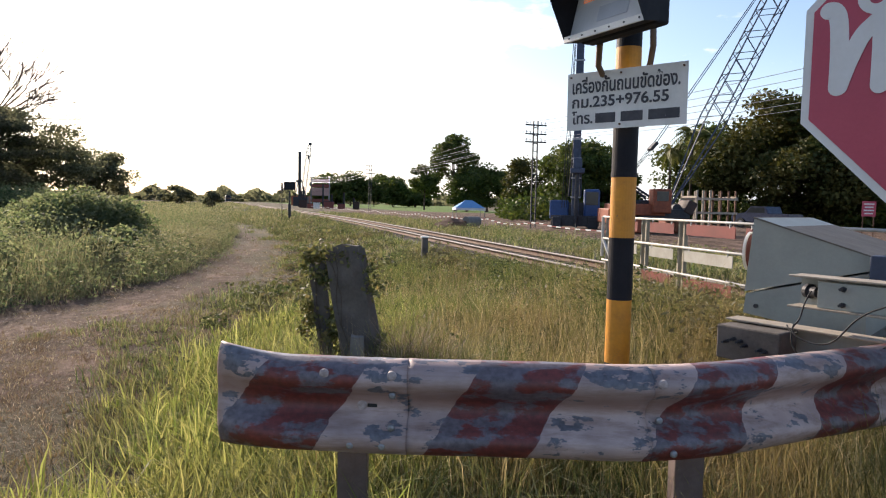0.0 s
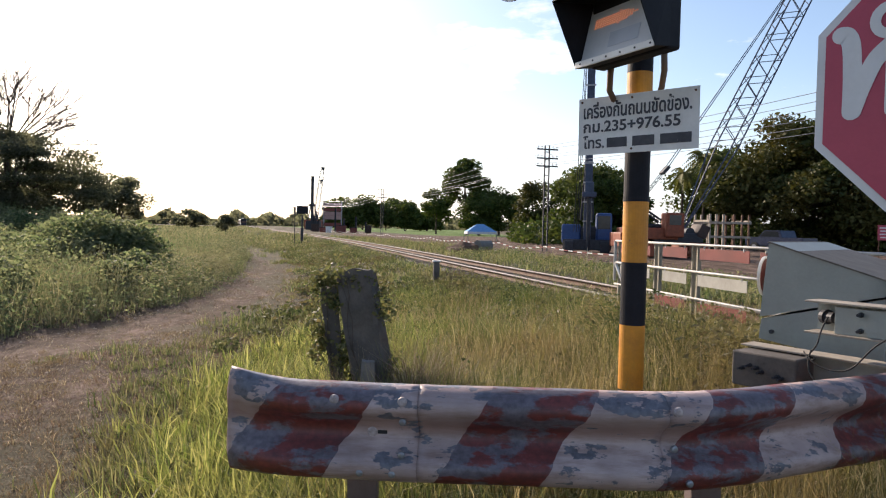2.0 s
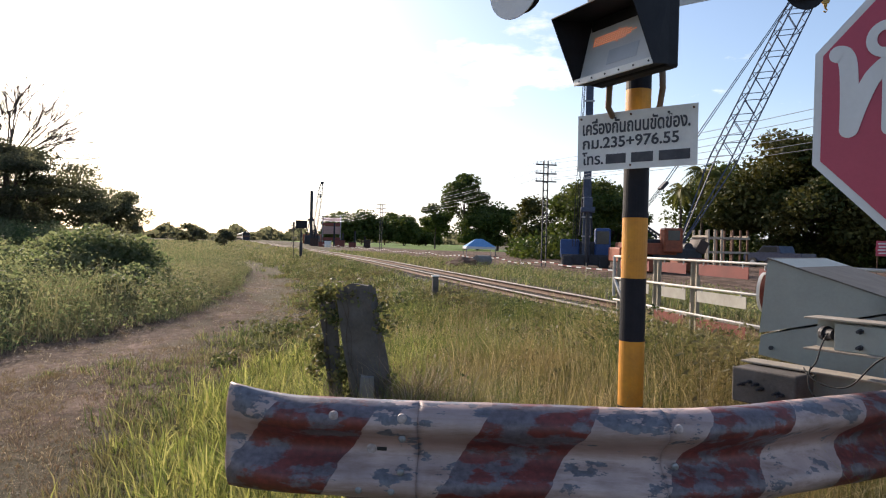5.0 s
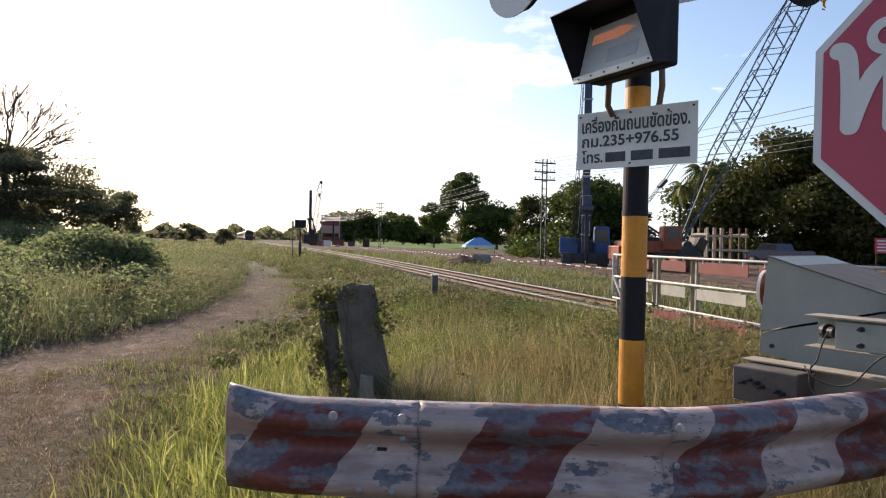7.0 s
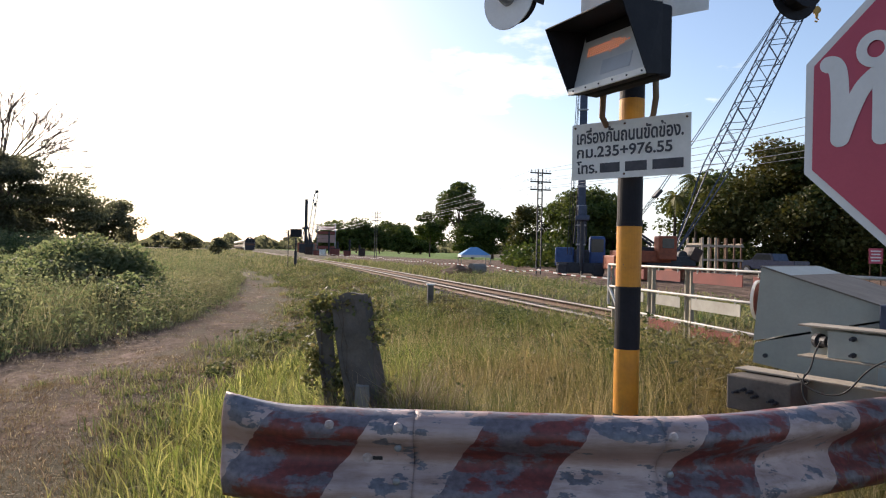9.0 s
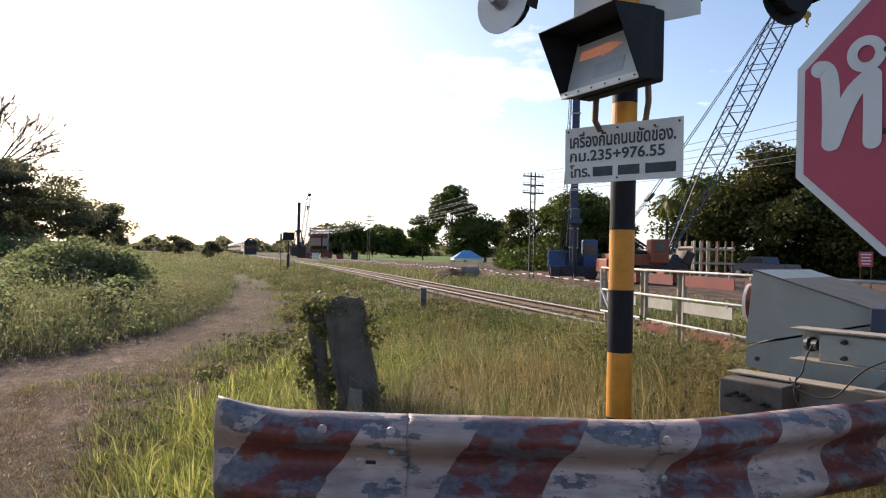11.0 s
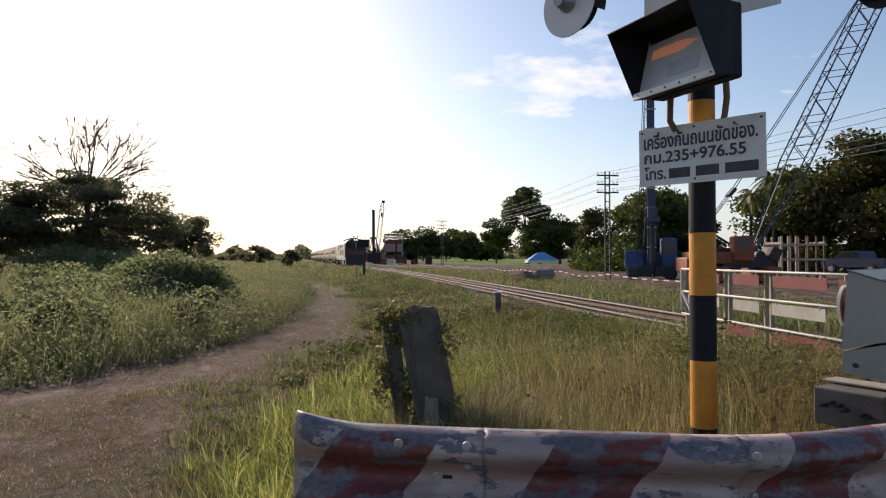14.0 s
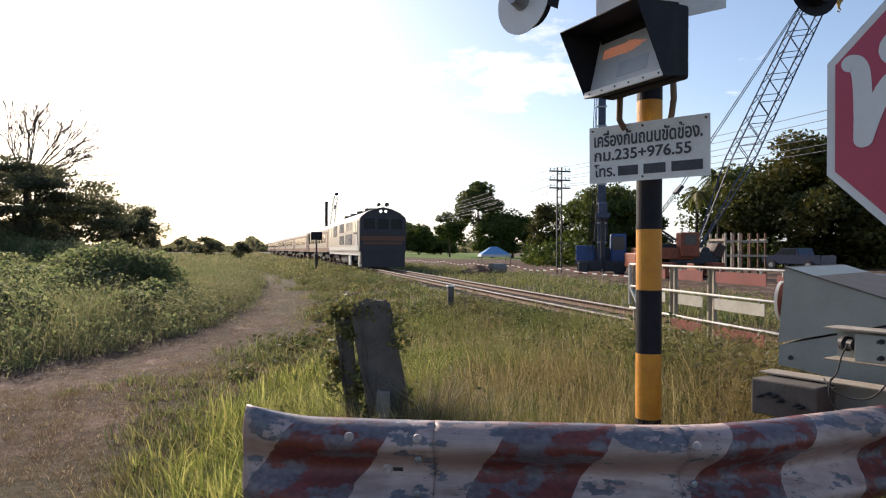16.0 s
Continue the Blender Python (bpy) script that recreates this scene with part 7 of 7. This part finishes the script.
# ---- the train ----
def make_locomotive():
    t = thing("locomotive", (0, 0, 0), 0, "diesel locomotive with a dark front and lit headlights", "locomotive")
    L, W, H = 18.0, 2.6, 3.45
    prof = [(-1.32, 0.95), (-1.32, 2.78), (-1.28, 2.92), (-1.0, 3.16), (-0.55, 3.38), (0, 3.5), (0.55, 3.38), (1.0, 3.16), (1.28, 2.92), (1.32, 2.78), (1.32, 0.95)]
    bm = bmesh.new()
    prism(bm, prof, L - 0.5, pose(0, -L, 0))
    part("body", bm, M_LOCOYEL, t)
    bm = bmesh.new()
    prism(bm, prof, 0.35, pose(0, -0.5, 0))
    box(bm, (0, -0.28, 0.62), (2.5, 0.5, 0.75), bevel=0.05)
    part("nose", bm, M_LOCODARK, t, "dark painted front")
    bm = bmesh.new()
    box(bm, (0, -0.135, 1.72), (2.5, 0.02, 0.26))
    part("front_band", bm, M_RUSTBAND, t, "orange band across the front")
    bm = bmesh.new()
    box(bm, (0, -0.13, 1.45), (2.2, 0.02, 0.14))
    part("front_band", bm, M_RUSTBAND, t, "dull band across the front")
    for x in (-0.78, 0.0, 0.78):
        bm = bmesh.new()
        box(bm, (x, -0.14, 2.55), (0.62, 0.02, 0.6), bevel=0.008)
        part("windscreen", bm, M_DIMGLASS, t)
    for x in (-0.14, 0.14):
        bm = bmesh.new()
        rod(bm, (x, -0.16, 3.26), (x, -0.10, 3.26), 0.075, 0.075, 16)
        part("headlight", bm, M_HEADLIGHT, t, "lit headlight")
    bm = bmesh.new()
    rod(bm, (-0.25, -0.9, 3.62), (-0.25, -0.35, 3.66), 0.05, 0.12, 10)
    rod(bm, (0.2, -0.9, 3.62), (0.2, -0.4, 3.66), 0.05, 0.1, 10)
    part("horn", bm, M_DARKSTEEL, t)
    bm = bmesh.new()
    box(bm, (0, -L / 2, 0.85), (2.55, L - 0.6, 0.22))
    part("frame", bm, M_WHITEPAINT, t, "pale grey underframe")
    bm = bmesh.new()
    prism(bm, [(-1.25, 0.1), (1.25, 0.1), (1.1, 0.6), (-1.1, 0.6)], 0.12, pose(0, -0.14, 0))
    part("pilot", bm, M_LOCODARK, t)
    for sx in (-1, 1):
        for y0, w, z, h, m, nm in ((-1.35, 0.75, 2.0, 1.7, M_WHITEPAINT, "cab_door"), (-2.35, 0.8, 2.35, 0.65, M_GLASS, "side_window"), (-4.2, 1.5, 2.5, 0.5, M_GLASS, "side_window"), (-6.0, 1.5, 2.5, 0.5, M_GLASS, "side_window"), (-4.2, 1.5, 1.7, 0.65, M_DARKSTEEL, "grille"), (-6.0, 1.5, 1.7, 0.65, M_DARKSTEEL, "grille"),
                               (-9.0, 2.4, 2.5, 0.6, M_DARKSTEEL, "grille"), (-9.0, 2.4, 1.7, 0.6, M_DARKSTEEL, "grille"), (-13.0, 2.4, 2.4, 0.8, M_DARKSTEEL, "grille"), (-16.2, 0.8, 2.35, 0.65, M_GLASS, "side_window")):
            bm = bmesh.new()
            box(bm, (sx * 1.322, y0, z), (0.02, w, h), bevel=0.004)
            pane = part(nm, bm, m, t)
            if nm != "cab_door" and w > 1:
                for k in range(1, 4):
                    bm = bmesh.new()
                    box(bm, (sx * 1.336, y0 - w / 2 + w * k / 4, z), (0.02, 0.06, h))
                    part("mullion", bm, M_WHITEPAINT, pane, "pale mullion")
        bm = bmesh.new()
        box(bm, (sx * 1.336, -1.35, 2.35), (0.02, 0.5, 0.8), bevel=0.01)
        part("door_window", bm, M_GLASS, t)
        bm = bmesh.new()
        box(bm, (sx * 1.322, -L / 2, 1.15), (0.016, L - 1.0, 0.24))
        part("side_stripe", bm, M_WHITEPAINT, t, "white stripe")
        bm = bmesh.new()
        box(bm, (sx * 1.2, -1.0, 0.5), (0.08, 0.5, 0.8))
        box(bm, (sx * 1.2, -1.0, 0.3), (0.16, 0.6, 0.04))
        box(bm, (sx * 1.2, -5.2, 0.45), (0.1, 0.9, 0.7))
        part("step", bm, M_WHITEPAINT, t)
        bm = bmesh.new()
        rod(bm, (sx * 1.37, -0.85, 1.1), (sx * 1.37, -0.85, 2.6), 0.02, 0.02, 6)
        part("grab_rail", bm, M_WHITEPAINT, t)
    bogie(t, -3.2)
    bogie(t, -14.8)
    bm = bmesh.new()
    box(bm, (0, -9, 0.5), (2.2, 4.0, 0.6), bevel=0.08)
    part("fuel_tank", bm, M_DARKSTEEL, t)
    for y in (-4, -7.5, -11, -14.5):
        bm = bmesh.new()
        rod(bm, (0, y, 3.4), (0, y, 3.62), 0.5, 0.48, 18)
        part("roof_fan", bm, M_DARKSTEEL, t)
    for ob in t.children_recursive:
        ob.data.transform(Matrix.Diagonal((1.06, 1, 1.05, 1)))
    return t


def bogie(t, y):
    bm = bmesh.new()
    for sx in (-0.95, 0.95):
        box(bm, (sx, y, 0.55), (0.14, 3.2, 0.28), bevel=0.03)
    b = part("bogie_frame", bm, M_DARKSTEEL, t)
    for dy in (-1.1, 1.1):
        for sx in (-0.53, 0.53):
            bm = bmesh.new()
            rod(bm, (sx - 0.06, y + dy, 0.43), (sx + 0.06, y + dy, 0.43), 0.43, 0.43, 20)
            part("wheel", bm, M_RUST, b)


def make_coach():
    t = thing("passenger_coach", (0, 0, 0), 0, "cream and maroon passenger coach with a row of windows", "railway coach", "coaches of the train")
    L = 19.0
    prof = [(-1.30, 0.9), (-1.30, 2.8), (1.30, 2.8), (1.30, 0.9)]
    bm = bmesh.new()
    prism(bm, prof, L, pose(0, -L / 2, 0))
    part("body", bm, M_CREAM, t)
    bm = bmesh.new()
    prism(bm, [(-1.33, 2.8), (-1.25, 3.05), (-0.9, 3.28), (-0.4, 3.40), (0.4, 3.40), (0.9, 3.28), (1.25, 3.05), (1.33, 2.8)], L, pose(0, -L / 2, 0.004))
    part("roof", bm, M_ROOF, t, "pale grey curved roof")
    for sx in (-1, 1):
        bm = bmesh.new()
        box(bm, (sx * 1.304, 0, 1.1), (0.012, L - 0.1, 0.36))
        part("waist_band", bm, M_COACHRED, t, "maroon lower band")
        bm = bmesh.new()
        box(bm, (sx * 1.304, 0, 2.62), (0.012, L - 0.1, 0.16))
        part("top_band", bm, M_COACHRED, t, "maroon upper band")
        for k in range(11):
            bm = bmesh.new()
            box(bm, (sx * 1.305, -6.9 + k * 1.38, 2.08), (0.02, 0.95, 0.72), bevel=0.005)
            part("window", bm, M_GLASS, t)
        for y in (-8.7, 8.7):
            bm = bmesh.new()
            box(bm, (sx * 1.305, y, 1.8), (0.02, 0.75, 1.75), bevel=0.005)
            part("door", bm, M_COACHRED, t)
    for y in (-L / 2 - 0.25, L / 2 + 0.25):
        bm = bmesh.new()
        box(bm, (0, y, 1.9), (0.95, 0.5, 2.0))
        part("gangway", bm, M_RUBBER, t)
    bm = bmesh.new()
    box(bm, (0, 0, 0.72), (2.3, 7.5, 0.45), bevel=0.04)
    part("underframe_boxes", bm, M_DARKSTEEL, t)
    bogie(t, -6.6)
    bogie(t, 6.6)
    return t


LOCO = make_locomotive()
COACHES = [make_coach()]
for _k in range(6):
    COACHES.append(copy_thing(COACHES[0], pose(0, 0, 0)))

# metres along the track at which the front of the train stands; it gathers speed as it nears the crossing
RUN_T = (0.0, 9.0, 11.5, 12.5, 14.0, 15.0, 16.0)
RUN_S = (397.0, 203.5, 149.0, 126.7, 91.2, 66.4, 40.2)


def front_at(t):
    return float(np.interp(t, RUN_T, RUN_S))


def train_pose(s):
    p = track_point(s)
    return pose(p[0], p[1], RAIL_Z, 0, 0, track_turn(s) + 180)


def loco_pose(front):
    """The locomotive's origin is its front: it lies on the chord of its bogies."""
    a, b = track_point(front + 3.2), track_point(front + 14.8)
    d = (a - b) / np.linalg.norm(a - b)
    o = a + d * 3.2
    return pose(o[0], o[1], RAIL_Z, 0, 0, math.degrees(math.atan2(-d[0], d[1])))


def motions():
    times = [k * 0.5 for k in range(33)]
    walk(LOCO, [(t, loco_pose(front_at(t))) for t in times])
    for k, coach in enumerate(COACHES):
        walk(coach, [(t, train_pose(front_at(t) + 18.0 + 0.5 + 9.75 + k * 19.6)) for t in times])


motions()
